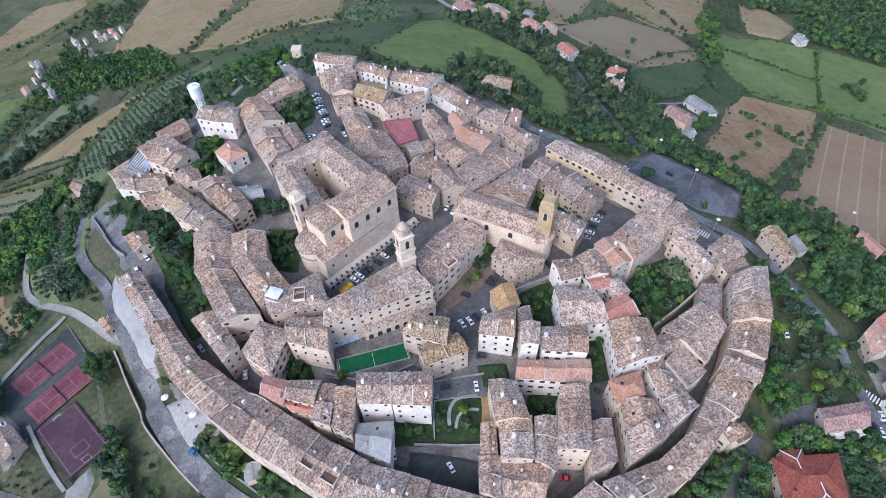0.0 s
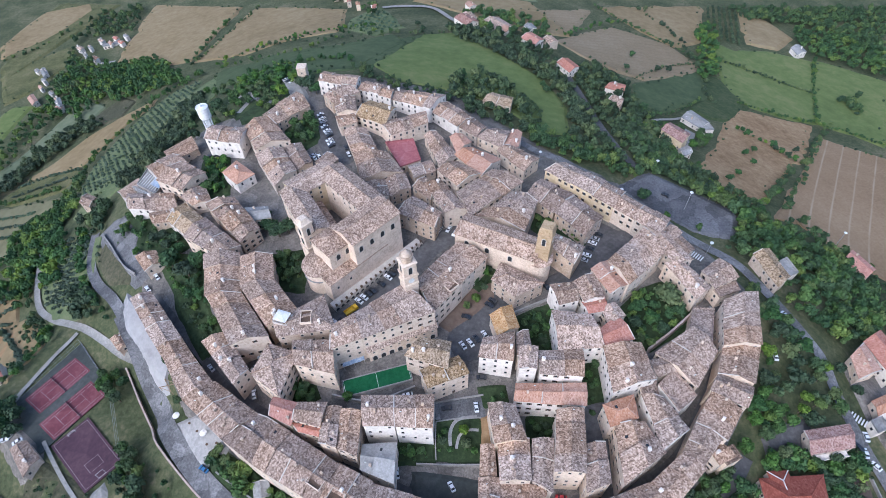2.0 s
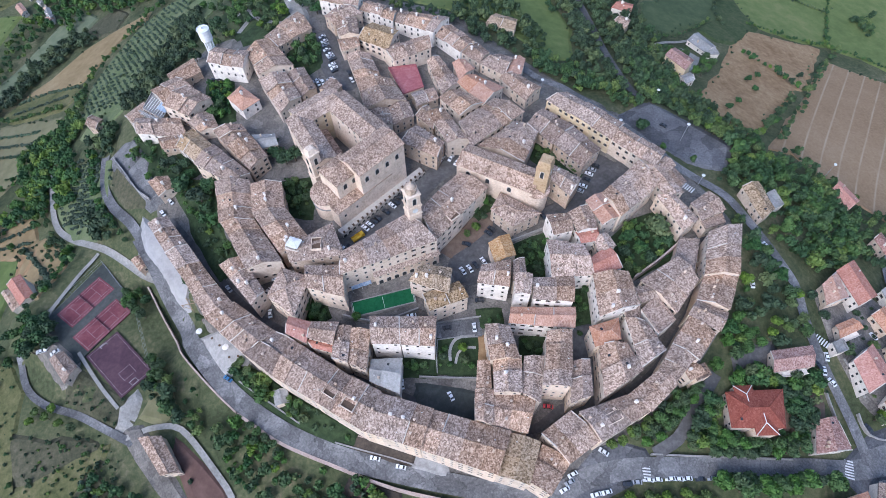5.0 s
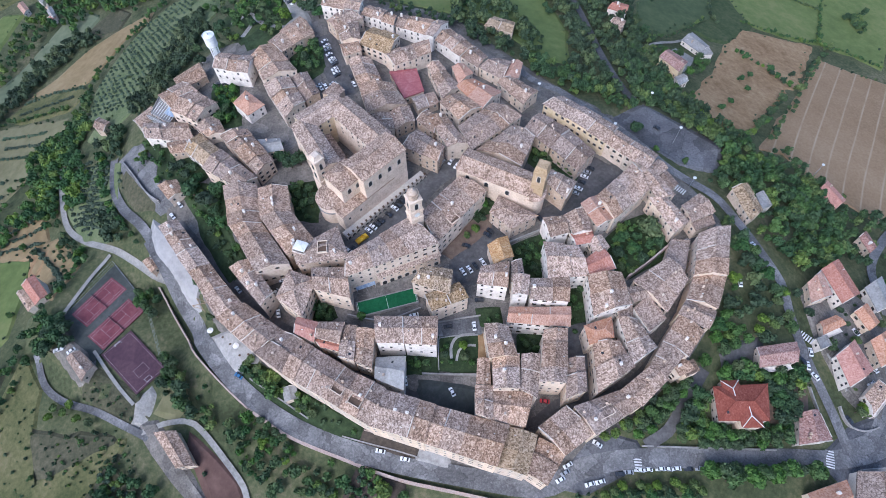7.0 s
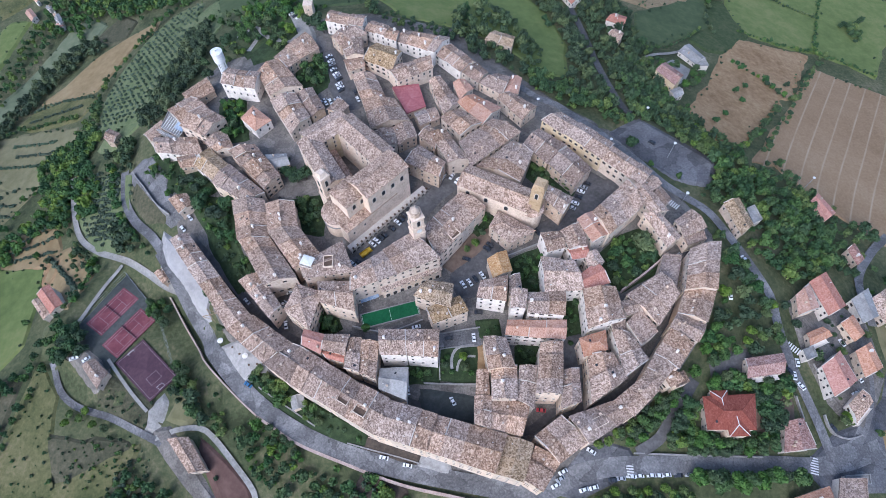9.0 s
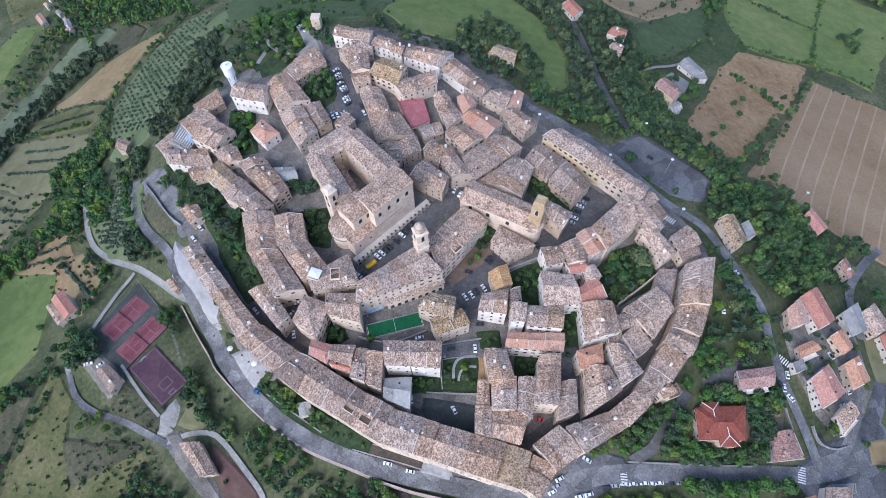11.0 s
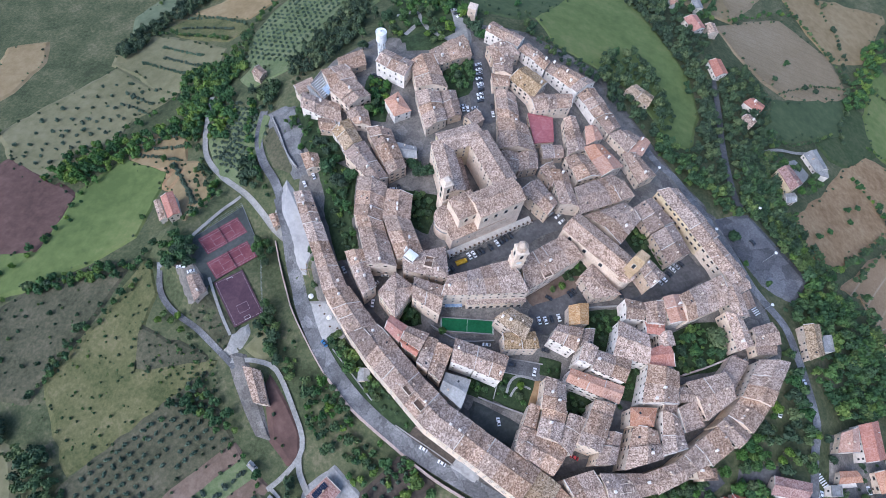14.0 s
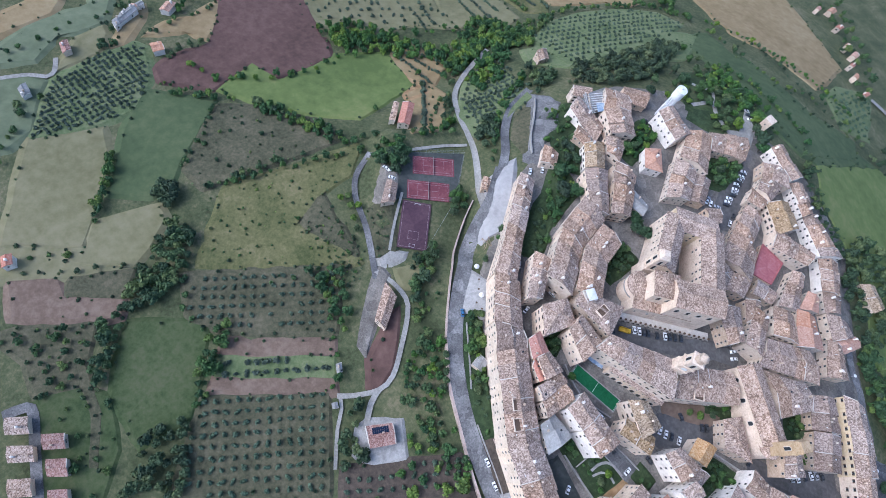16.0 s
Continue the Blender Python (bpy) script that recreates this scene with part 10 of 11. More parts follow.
car(-24.2, 145.7, -39, "d")
car(-30.6, 137.7, -38, "d")
car(-34.3, 134.1, -38, "d")
car(-46.0, 118.7, -37, "d")
car(-27.7, 141.3, -39, "w")
car(-37.7, 130.6, -38, "w")
car(-39.8, 128.7, -38, "w")
car(-49.0, 118.1, -37, "w")
car(-4.4, 169.7, 60, "w")
car(0.3, 170.0, 60, "w")
car(3.2, 167.4, 59, "w")
car(5.5, 107.4, -58, "w")
car(8.7, 108.6, -58, "w")
car(15.0, 112.4, -59, "w")
car(11.4, 110.4, -59, "d")
car(7.3, 121.0, -20, "d")
car(19.3, 128.9, -40, "d")
car(17.6, 126.8, -40, "d")
car(43.5, 135.8, -57, "d")
car(72.3, 165.0, -27, "d")
car(66.6, 156.4, -27, "d")
car(68.2, 159.9, -27, "w")
car(64.4, 152.6, -27, "w")
car(62.4, 149.9, -27, "g")
car(69.9, 162.5, -27, "g")
car(-72.0, 252.2, 36, "w")
car(-68.1, 242.0, 36, "w")
car(-65.8, 234.4, 36, "w")
car(-69.8, 246.8, 36, "d")
car(-66.1, 238.2, 36, "d")
car(-56.1, 228.9, -63, "d")
car(-54.1, 223.6, -63, "w")
car(-71.0, 249.5, 36, "g")
car(-67.0, 240.3, 36, "g")
car(-73.4, 222.2, 35, "g")
car(-65.9, 223.6, 36, "g")
car(-92.6, 153.7, 22, "w")
car(-78.8, 104.3, 19, "w")
car(-82.1, 98.4, 59, "w")
car(-85.1, 94.1, 58, "w")
car(-79.8, 88.5, -76, "w")
car(-101.6, 101.7, -46, "g")
car(-140.8, 150.4, -47, "w")
car(-144.3, 144.8, -47, "w")
car(-20.2, 57.5, -82, "w")
car(10.2, 81.3, -85, "w")
car(-1.5, 81.0, 10, "d")
car(-16.9, 86.1, 12, "w")
car(12.8, 93.5, 0, "d")
car(39.9, 49.0, -7, "r")
car(0.1, 53.0, -62, "w")
car(-30.7, 29.9, -11, "w")
car(-20.1, 26.7, -11, "w")
car(-97.4, 62.7, -30, "b")
car(48.4, 24.0, 28, "w")
car(45.0, 18.6, 28, "w")
car(47.1, 21.2, 28, "g")
car(82.1, 22.6, 0, "w")
car(87.5, 22.9, 1, "w")
car(94.4, 23.1, 1, "w")
car(99.8, 23.0, 1, "d")
car(70.1, 20.8, 0, "d")
car(104.8, 23.3, 1, "g")
car(73.8, 21.5, 0, "g")
car(61.6, 17.8, 15, "w")
car(57.2, 16.9, 15, "w")
car(61.3, 32.2, -34, "w")
car(148.8, 124.2, -65, "w")
car(136.4, 103.5, -95, "w")
car(167.8, 74.2, -98, "w")
car(164.7, 67.8, -97, "w")
car(198.1, 62.0, 26, "g")
car(115.5, 200.0, -41, "d")
car(91.1, 80.6, 48, "w")
car(112.5, 122.8, 39, "g")
car(108.9, 119.7, 38, "g")
car(107.2, 116.1, 38, "g")
car(-73.6, 255.9, 36, "w")
car(-70.0, 245.5, 36, "w")
car(-64.6, 231.9, 36, "w")
car(-72.8, 254.0, 36, "d")
car(-68.9, 243.8, 36, "d")
car(-64.1, 229.8, 36, "d")
car(-72.3, 220.5, -62, "w")
car(-69.8, 221.4, -62, "w")
car(-22.0, 148.4, -39, "d")
car(-26.1, 143.3, -39, "d")
car(-35.9, 132.5, -38, "d")
car(-132.6, 228.3, -11, "d")
car(-128.7, 228.0, -10, "d")
car(-89.9, 155.6, -49, "d")
car(-94.2, 152.2, -49, "d")
car(90.7, 22.9, -4, "w")
car(78.5, 22.4, -4, "w")
car(162.4, 69.9, -59, "d")
car(180.5, 44.9, -62, "d")
car(167.5, 63.2, -60, "w")
car(202.7, 69.2, -65, "w")
car(-194.9, 79.8, 20, "w")
car(-192.3, 81.9, 75, "w")
car(-187.7, 79.2, 40, "w")
car(-105.1, 305.3, 30, "w")
car(-101.9, 301.2, 40, "d")
car(-98.9, 298.1, 50, "w")
car(198.2, 86.8, -65, "w")
tree(-123.1, 148.2, 3, 1.35)
tree(-133.4, 154.9, 3, 1.35)
tree(-82.0, 166.7, 3, 1.1)
tree(-77.6, 168.6, 3, 1.1)
tree(-87.0, 170.7, 3, 1.1)
tree(-118.2, 153.0, 3, 1.1)
tree(-143.0, 172.2, 0, 0.9)
tree(-139.0, 166.0, 0, 0.9)
tree(-146.4, 170.5, 0, 0.9)
tree(-134.5, 168.6, 0, 0.9)
tree(-131.1, 161.7, 0, 0.9)
tree(-118.7, 142.8, 0, 0.9)
tree(-113.7, 136.1, 0, 0.9)
tree(-119.0, 136.8, 0, 0.9)
tree(-92.6, 176.0, 0, 0.9)
tree(-89.6, 178.0, 0, 0.9)
tree(-123.4, 204.5, 1, 1.1)
tree(-125.3, 199.0, 1, 1.1)
tree(-121.8, 219.5, 1, 1.1)
tree(-78.5, 250.2, 1, 1.1)
tree(-82.7, 240.2, 1, 1.1)
tree(-90.5, 250.1, 1, 1.1)
tree(-79.7, 233.6, 1, 1.1)
tree(-86.8, 244.8, 1, 1.1)
tree(-75.3, 244.3, 1, 1.1)
tree(102.7, 197.9, 3, 1.0)
tree(-168.8, 191.3, 1, 0.8)
tree(-167.2, 181.3, 1, 0.8)
tree(-159.6, 185.3, 1, 0.8)
tree(-148.2, 178.0, 1, 0.8)
tree(-137.8, 170.3, 1, 0.8)
tree(-156.0, 166.2, 1, 0.8)
tree(-90.8, 175.4, 1, 0.8)
tree(-135.3, 157.0, 1, 0.8)
tree(-108.1, 119.2, 1, 0.8)
tree(-103.8, 121.0, 1, 0.8)
tree(-78.0, 144.4, 1, 0.8)
tree(-70.5, 151.4, 1, 0.8)
tree(-68.6, 144.0, 1, 0.8)
tree(-73.5, 142.3, 1, 0.8)
tree(-62.7, 89.6, 1, 0.8)
tree(-55.5, 84.8, 1, 0.8)
tree(-114.8, 89.8, 1, 0.8)
tree(-58.8, 86.9, 1, 0.8)
tree(-93.6, 67.4, 2, 0.9)
tree(-87.5, 64.3, 2, 0.9)
tree(-91.2, 68.6, 2, 0.9)
tree(-78.9, 58.5, 2, 0.9)
tree(-67.9, 52.0, 2, 0.9)
tree(5.6, 66.8, 2, 0.9)
tree(4.7, 72.4, 2, 0.9)
tree(82.8, 106.3, 2, 0.9)
tree(79.5, 108.5, 2, 0.9)
tree(-73.9, 55.2, 2, 0.9)
tree(-83.6, 60.9, 2, 0.9)
tree(94.3, 127.8, 6, 1.75)
tree(99.1, 121.3, 0, 0.9)
tree(80.1, 122.6, 0, 0.9)
tree(86.2, 118.1, 0, 0.9)
tree(89.3, 112.3, 0, 0.9)
tree(77.7, 115.2, 0, 0.9)
tree(31.9, 116.7, 1, 0.7)
tree(36.5, 113.4, 1, 0.7)
tree(39.1, 108.2, 1, 0.7)
tree(43.7, 121.0, 1, 0.7)
tree(43.9, 109.3, 1, 0.7)
tree(33.7, 110.3, 1, 0.7)
tree(38.2, 119.0, 1, 0.7)
tree(41.1, 114.5, 1, 0.7)
tree(58.2, 89.6, 1, 0.7)
tree(59.0, 97.5, 1, 0.7)
tree(55.8, 93.2, 1, 0.7)
tree(124.6, 174.5, 1, 0.7)
tree(110.4, 181.6, 1, 0.7)
tree(-3.3, 68.1, 1, 0.7)
tree(-11.3, 64.7, 1, 0.7)
tree(-14.7, 63.6, 1, 0.7)
tree(-121.7, 103.8, 5, 1.0)
tree(55.2, 78.0, 5, 1.0)
tree(20.7, 85.4, 5, 1.0)
tree(16.8, 83.8, 5, 1.0)
tree(0.1, 65.3, 5, 1.0)
tree(-2.3, 72.5, 5, 1.0)
tree(8.8, 65.3, 5, 1.0)
tree(-22.1, 61.7, 5, 1.0)
tree(-18.4, 65.2, 5, 1.0)
tree(69.4, 79.6, 5, 1.0)
tree(137.9, 197.2, 2, 1.0)
tree(141.4, 194.7, 2, 1.0)
tree(144.4, 191.9, 2, 1.0)
tree(147.8, 189.1, 2, 1.0)
tree(153.1, 189.9, 2, 1.0)
tree(133.9, 200.6, 2, 1.0)
tree(130.1, 203.1, 2, 1.0)
tree(112.8, 21.9, 1, 1.2)
tree(119.0, 21.3, 1, 1.2)
tree(125.3, 21.4, 1, 1.2)
tree(131.8, 22.2, 1, 1.2)
tree(141.0, 23.0, 1, 1.2)
tree(147.5, 22.5, 1, 1.2)
tree(154.2, 22.6, 1, 1.2)
tree(168.5, 25.2, 1, 1.2)
tree(109.7, 22.5, 1, 1.2)
tree(158.0, 21.6, 1, 1.2)
tree(185.6, 48.7, 2, 1.1)
tree(127.1, 64.3, 2, 1.1)
tree(132.4, 63.4, 2, 1.1)
tree(131.0, 105.3, 2, 1.1)
tree(133.3, 103.6, 2, 1.1)
tree(153.5, 95.5, 2, 1.1)
tree(157.8, 100.1, 2, 1.1)
tree(158.3, 89.3, 2, 1.1)
tree(142.5, 86.5, 2, 1.1)
tree(148.0, 84.4, 2, 1.1)
tree(139.0, 61.4, 1, 1.1)
tree(146.0, 60.6, 1, 1.1)
tree(119.9, 61.6, 1, 1.1)
tree(118.1, 76.0, 1, 1.1)
tree(121.4, 71.2, 1, 1.1)
tree(128.2, 79.1, 1, 1.1)
tree(158.6, 84.1, 1, 1.1)
tree(123.9, 86.4, 1, 1.1)
tree(127.3, 74.0, 1, 1.1)
tree(111.2, 65.9, 1, 1.1)
tree(84.4, 44.5, 1, 1.1)
tree(89.3, 43.4, 1, 1.1)
tree(79.1, 40.0, 1, 1.1)
tree(95.1, 51.4, 1, 1.1)
tree(92.1, 46.8, 1, 1.1)
tree(140.7, 55.5, 0, 1.1)
tree(147.8, 55.9, 0, 1.1)
tree(139.3, 120.3, 0, 1.1)
tree(141.0, 114.7, 0, 1.1)
tree(146.7, 112.6, 0, 1.1)
tree(150.1, 107.4, 0, 1.1)
tree(127.7, 91.8, 0, 1.1)
tree(120.3, 81.1, 0, 1.1)
tree(156.8, 63.7, 0, 1.1)
tree(97.2, 47.0, 0, 1.1)
tree(100.5, 42.5, 0, 1.1)
tree(103.5, 47.1, 0, 1.1)
tree(106.7, 51.7, 0, 1.1)
tree(105.6, 62.3, 2, 0.9)
tree(69.2, 36.0, 2, 0.9)
tree(74.2, 37.8, 2, 0.9)
tree(79.6, 43.4, 2, 0.9)
tree(64.3, 34.4, 2, 0.9)
tree(204.6, 283.8, 0, 0.7)
tree(215.0, 292.4, 0, 0.7)
tree(205.9, 273.5, 0, 0.7)
tree(170.9, 238.0, 0, 0.7)
tree(183.1, 250.4, 0, 0.7)
tree(257.7, 307.5, 0, 0.7)
tree(243.1, 302.3, 0, 0.7)
tree(245.1, 296.1, 0, 0.7)
tree(239.1, 304.5, 0, 0.7)
tree(66.5, 322.8, 0, 0.7)
tree(11.3, 310.5, 0, 0.7)
tree(11.2, 323.3, 0, 0.8)
tree(68.0, 316.0, 0, 0.8)
tree(-65.2, 331.6, 0, 0.8)
tree(177.5, 405.1, 0, 0.8)
tree(147.0, 394.3, 0, 0.8)
tree(188.7, 408.5, 0, 0.8)
tree(160.6, 425.6, 0, 0.8)
tree(-24.6, 438.2, 0, 0.8)
tree(-19.1, 417.4, 0, 0.8)
tree(-40.6, 85.4, 1, 0.8)
tree(-248.2, 109.2, 1, 0.8)
tree(-252.8, 152.1, 1, 0.8)
tree(-265.1, 158.6, 1, 0.8)
tree(-199.4, 85.3, 1, 0.8)
tree(-212.1, 84.7, 1, 0.8)
tree(-154.7, 109.7, 1, 0.8)
tree(-124.0, 107.8, 1, 0.8)
tree(43.7, 174.9, 2, 0.8)
tree(47.9, 173.0, 2, 0.8)
tree(52.1, 171.1, 2, 0.8)
tree(56.2, 167.4, 2, 0.8)
tree(59.5, 163.8, 2, 0.8)
tree(49.7, 166.7, 2, 0.8)
tree(61.3, 160.9, 2, 0.8)
tree(44.7, 170.0, 5, 1.0)
tree(55.1, 172.6, 5, 1.0)
tree(58.4, 167.7, 5, 1.0)
tree(-0.1, 24.5, 5, 1.0)
tree(2.2, 23.6, 5, 1.0)
tree(4.6, 23.0, 5, 1.0)
tree(6.9, 22.1, 5, 1.0)
tree(-42.5, 37.3, 5, 1.0)
tree(-59.2, 48.8, 5, 1.0)
tree(-55.3, 47.1, 5, 1.0)
tree(31.6, 75.1, 5, 1.0)
tree(36.5, 73.8, 5, 1.0)
tree(33.8, 69.6, 5, 1.0)
tree(13.3, 143.6, 5, 1.0)
tree(17.0, 146.2, 5, 1.0)
tree(14.5, 137.2, 5, 1.0)
tree(18.9, 144.9, 5, 1.0)
tree(-67.2, 50.5, 1, 0.7)
tree(-69.5, 44.9, 1, 0.7)
tree(-65.0, 47.6, 1, 0.7)
tree(32.8, 72.4, 1, 0.7)
tree(37.1, 70.3, 1, 0.7)
tree(16.9, 142.4, 1, 0.7)
tree(11.8, 138.3, 1, 0.7)
tree(-63.2, 92.6, 1, 0.7)
tree(-60.1, 86.0, 1, 0.7)
tree(-57.8, 89.8, 1, 0.7)
tree(72.7, 39.9, 2, 1.0)
tree(78.2, 41.3, 2, 1.0)
tree(187.9, 50.0, 2, 1.0)
tree(189.1, 47.9, 2, 1.0)
tree(194.6, 81.2, 2, 1.0)
tree(162.1, 95.1, 2, 1.0)
tree(159.2, 83.3, 2, 1.0)
tree(160.1, 102.1, 2, 1.0)
tree(139.9, 81.6, 2, 1.0)
tree(127.4, 76.6, 2, 1.0)
tree(123.9, 77.7, 2, 1.0)
tree(100.4, 44.4, 1, 1.0)
tree(105.8, 40.9, 1, 1.0)
tree(104.8, 47.1, 1, 1.0)
tree(111.2, 38.7, 1, 1.0)
tree(116.8, 37.6, 1, 1.0)
tree(122.3, 36.1, 1, 1.0)
tree(128.0, 35.6, 1, 1.0)
tree(133.9, 35.8, 1, 1.0)
tree(139.9, 36.8, 1, 1.0)
tree(146.1, 38.1, 1, 1.0)
tree(97.2, 38.2, 1, 1.0)
tree(152.7, 61.1, 1, 1.0)
tree(146.7, 63.3, 1, 1.0)
tree(150.5, 57.0, 1, 1.0)
tree(104.1, 36.4, 1, 1.05)
tree(108.5, 35.6, 1, 1.05)
tree(113.2, 36.2, 1, 1.05)
tree(118.2, 35.4, 1, 1.05)
tree(123.5, 36.2, 1, 1.05)
tree(128.6, 35.4, 1, 1.05)
tree(134.0, 36.3, 1, 1.05)
tree(139.2, 35.5, 1, 1.05)
tree(144.8, 36.6, 1, 1.05)
tree(106.2, 32.9, 1, 1.05)
tree(111.2, 32.6, 1, 1.05)
tree(116.3, 33.1, 1, 1.05)
tree(121.4, 32.6, 1, 1.05)
tree(126.6, 33.2, 1, 1.05)
tree(132.6, 32.9, 1, 1.05)
tree(138.8, 33.3, 1, 1.05)
tree(99.0, 39.9, 2, 1.0)
tree(103.2, 43.1, 2, 1.0)
tree(106.9, 46.8, 2, 1.0)
tree(100.1, 36.4, 2, 1.0)
tree(107.9, 40.5, 2, 1.0)
tree(97.3, 35.4, 2, 1.0)
tree(110.4, 50.1, 2, 1.0)
tree(107.1, 43.9, 2, 1.0)
tree(142.2, 50.4, 0, 0.95)
tree(145.7, 48.3, 0, 0.95)
tree(149.9, 50.8, 0, 0.95)
tree(143.0, 44.4, 0, 0.95)
tree(147.5, 43.7, 0, 0.95)
tree(151.8, 46.7, 0, 0.95)
tree(145.0, 53.4, 0, 0.95)
tree(90.7, 55.5, 1, 0.9)
tree(93.5, 53.3, 1, 0.9)
tree(97.1, 53.9, 1, 0.9)
tree(92.1, 49.7, 1, 0.9)
tree(88.7, 48.0, 1, 0.9)
tree(95.6, 48.8, 1, 0.9)
tree(74.4, 39.6, 1, 0.9)
tree(78.5, 36.1, 1, 0.9)
tree(81.8, 40.5, 1, 0.9)
tree(84.0, 37.9, 1, 0.9)
tree(86.9, 41.9, 1, 0.9)
tree(100.3, 55.1, 1, 0.9)
tree(102.5, 58.2, 1, 0.9)
tree(99.2, 51.6, 1, 0.9)
tree(66.4, 14.6, 2, 0.9)
tree(70.1, 15.9, 2, 0.9)
tree(73.5, 14.2, 2, 0.9)
tree(77.3, 16.8, 2, 0.9)
tree(81.0, 15.1, 2, 0.9)
tree(84.5, 16.8, 2, 0.9)
tree(88.6, 15.2, 2, 0.9)
tree(92.7, 17.3, 2, 0.9)
tree(96.4, 15.6, 2, 0.9)
tree(100.4, 16.9, 2, 0.9)
tree(62.8, 12.9, 2, 0.9)
tree(103.6, 14.8, 2, 0.9)
tree(68.0, 12.5, 0, 0.85)
tree(75.0, 12.2, 0, 0.85)
tree(82.2, 12.6, 0, 0.85)
tree(90.1, 12.6, 0, 0.85)
tree(97.5, 12.7, 0, 0.85)
tree(107.8, 22.4, 1, 1.5)
tree(113.4, 21.4, 1, 1.5)
tree(119.2, 22.5, 1, 1.5)
tree(124.6, 21.1, 1, 1.5)
tree(130.7, 21.8, 1, 1.5)
tree(136.4, 21.1, 1, 1.5)
tree(116.1, 18.8, 1, 1.5)
tree(127.6, 18.7, 1, 1.5)
tree(144.2, 23.0, 1, 1.5)
tree(155.0, 22.8, 1, 1.5)
tree(-206.2, 96.5, 0, 1.1)
tree(-201.4, 93.3, 0, 1.1)
tree(-197.5, 94.9, 0, 1.1)
tree(-192.5, 90.3, 0, 1.1)
tree(-201.3, 87.3, 0, 1.1)
tree(-195.9, 85.7, 0, 1.1)
tree(-204.5, 82.3, 0, 1.1)
tree(-199.6, 79.7, 0, 1.1)
tree(-190.9, 83.6, 0, 1.1)
tree(-198.9, 90.3, 0, 1.1)
tree(-197.0, 60.0, 2, 0.9)
tree(-191.2, 57.0, 2, 0.9)
tree(-184.2, 54.8, 2, 0.9)
tree(-177.3, 52.4, 2, 0.9)
tree(-171.1, 50.1, 2, 0.9)
tree(-193.3, 53.1, 2, 0.9)
tree(-186.8, 50.7, 2, 0.9)
tree(-179.2, 47.8, 2, 0.9)
tree(-195.3, 49.2, 2, 0.9)
tree(-172.0, 46.5, 2, 0.9)
tree(-84.4, 43.0, 1, 0.8)
tree(-81.0, 40.5, 1, 0.8)
tree(-77.4, 38.1, 1, 0.8)
tree(-73.8, 35.7, 1, 0.8)
tree(-81.9, 37.3, 1, 0.8)
tree(-78.0, 34.5, 1, 0.8)
tree(-71.8, 32.5, 1, 0.8)
tree(-140.1, 74.2, 1, 0.8)
tree(-135.3, 69.6, 1, 0.8)
tree(-135.8, 64.0, 1, 0.8)
tree(-130.9, 60.8, 1, 0.8)
tree(-124.9, 56.5, 1, 0.8)
tree(-120.9, 51.2, 1, 0.8)
tree(-118.2, 47.3, 1, 0.8)
tree(149.2, 295.9, 1, 1.1)
tree(152.3, 291.1, 1, 1.1)
tree(160.5, 297.2, 1, 1.1)
tree(177.2, 300.2, 1, 1.1)
tree(179.9, 294.0, 1, 1.1)
tree(172.6, 282.9, 1, 1.1)
tree(165.2, 274.6, 1, 1.1)
tree(158.5, 270.6, 1, 1.1)
tree(145.1, 270.2, 1, 1.1)
tree(139.4, 272.9, 1, 1.1)
tree(171.5, 289.6, 1, 1.1)
tree(151.0, 218.1, 2, 1.2)
tree(152.7, 213.4, 2, 1.2)
tree(154.6, 209.3, 2, 1.2)
tree(157.2, 207.1, 2, 1.2)
tree(148.6, 221.1, 2, 1.2)
tree(145.9, 195.4, 2, 1.2)
tree(146.5, 224.7, 2, 1.2)
tree(-160.4, 109.3, 1, 1.0)
tree(-157.7, 106.0, 1, 1.0)
tree(-159.7, 104.0, 1, 1.0)
tree(-155.6, 102.7, 1, 1.0)
tree(-152.9, 99.5, 1, 1.0)
tree(-149.9, 97.6, 1, 1.0)
tree(-138.7, 75.7, 1, 1.0)
tree(-135.3, 71.4, 1, 1.0)
tree(-131.2, 66.2, 1, 1.0)
tree(-136.2, 67.8, 1, 1.0)
tree(-204.3, 90.1, 1, 1.0)
tree(-200.7, 93.4, 1, 1.0)
tree(-204.3, 94.9, 1, 1.0)
tree(-130.4, 295.7, 1, 1.0)
tree(-126.3, 299.3, 1, 1.0)
tree(-118.5, 292.5, 1, 1.0)
tree(-111.7, 284.9, 1, 1.0)
tree(-107.6, 287.8, 1, 1.0)
tree(-118.5, 283.2, 1, 1.0)
tree(-111.0, 275.5, 1, 1.0)
tree(-124.5, 283.2, 1, 1.0)
tree(-129.7, 279.8, 1, 1.0)
tree(-105.4, 276.1, 1, 1.0)
tree(-101.5, 279.5, 1, 1.0)
tree(-135.3, 285.8, 1, 1.0)
tree(-135.8, 271.9, 2, 1.0)
tree(-142.0, 282.5, 2, 1.0)
tree(-140.8, 266.2, 2, 1.0)
tree(-112.7, 270.3, 2, 1.0)
tree(-106.7, 266.4, 2, 1.0)
tree(-102.3, 268.5, 2, 1.0)
tree(-143.0, 261.3, 2, 1.0)


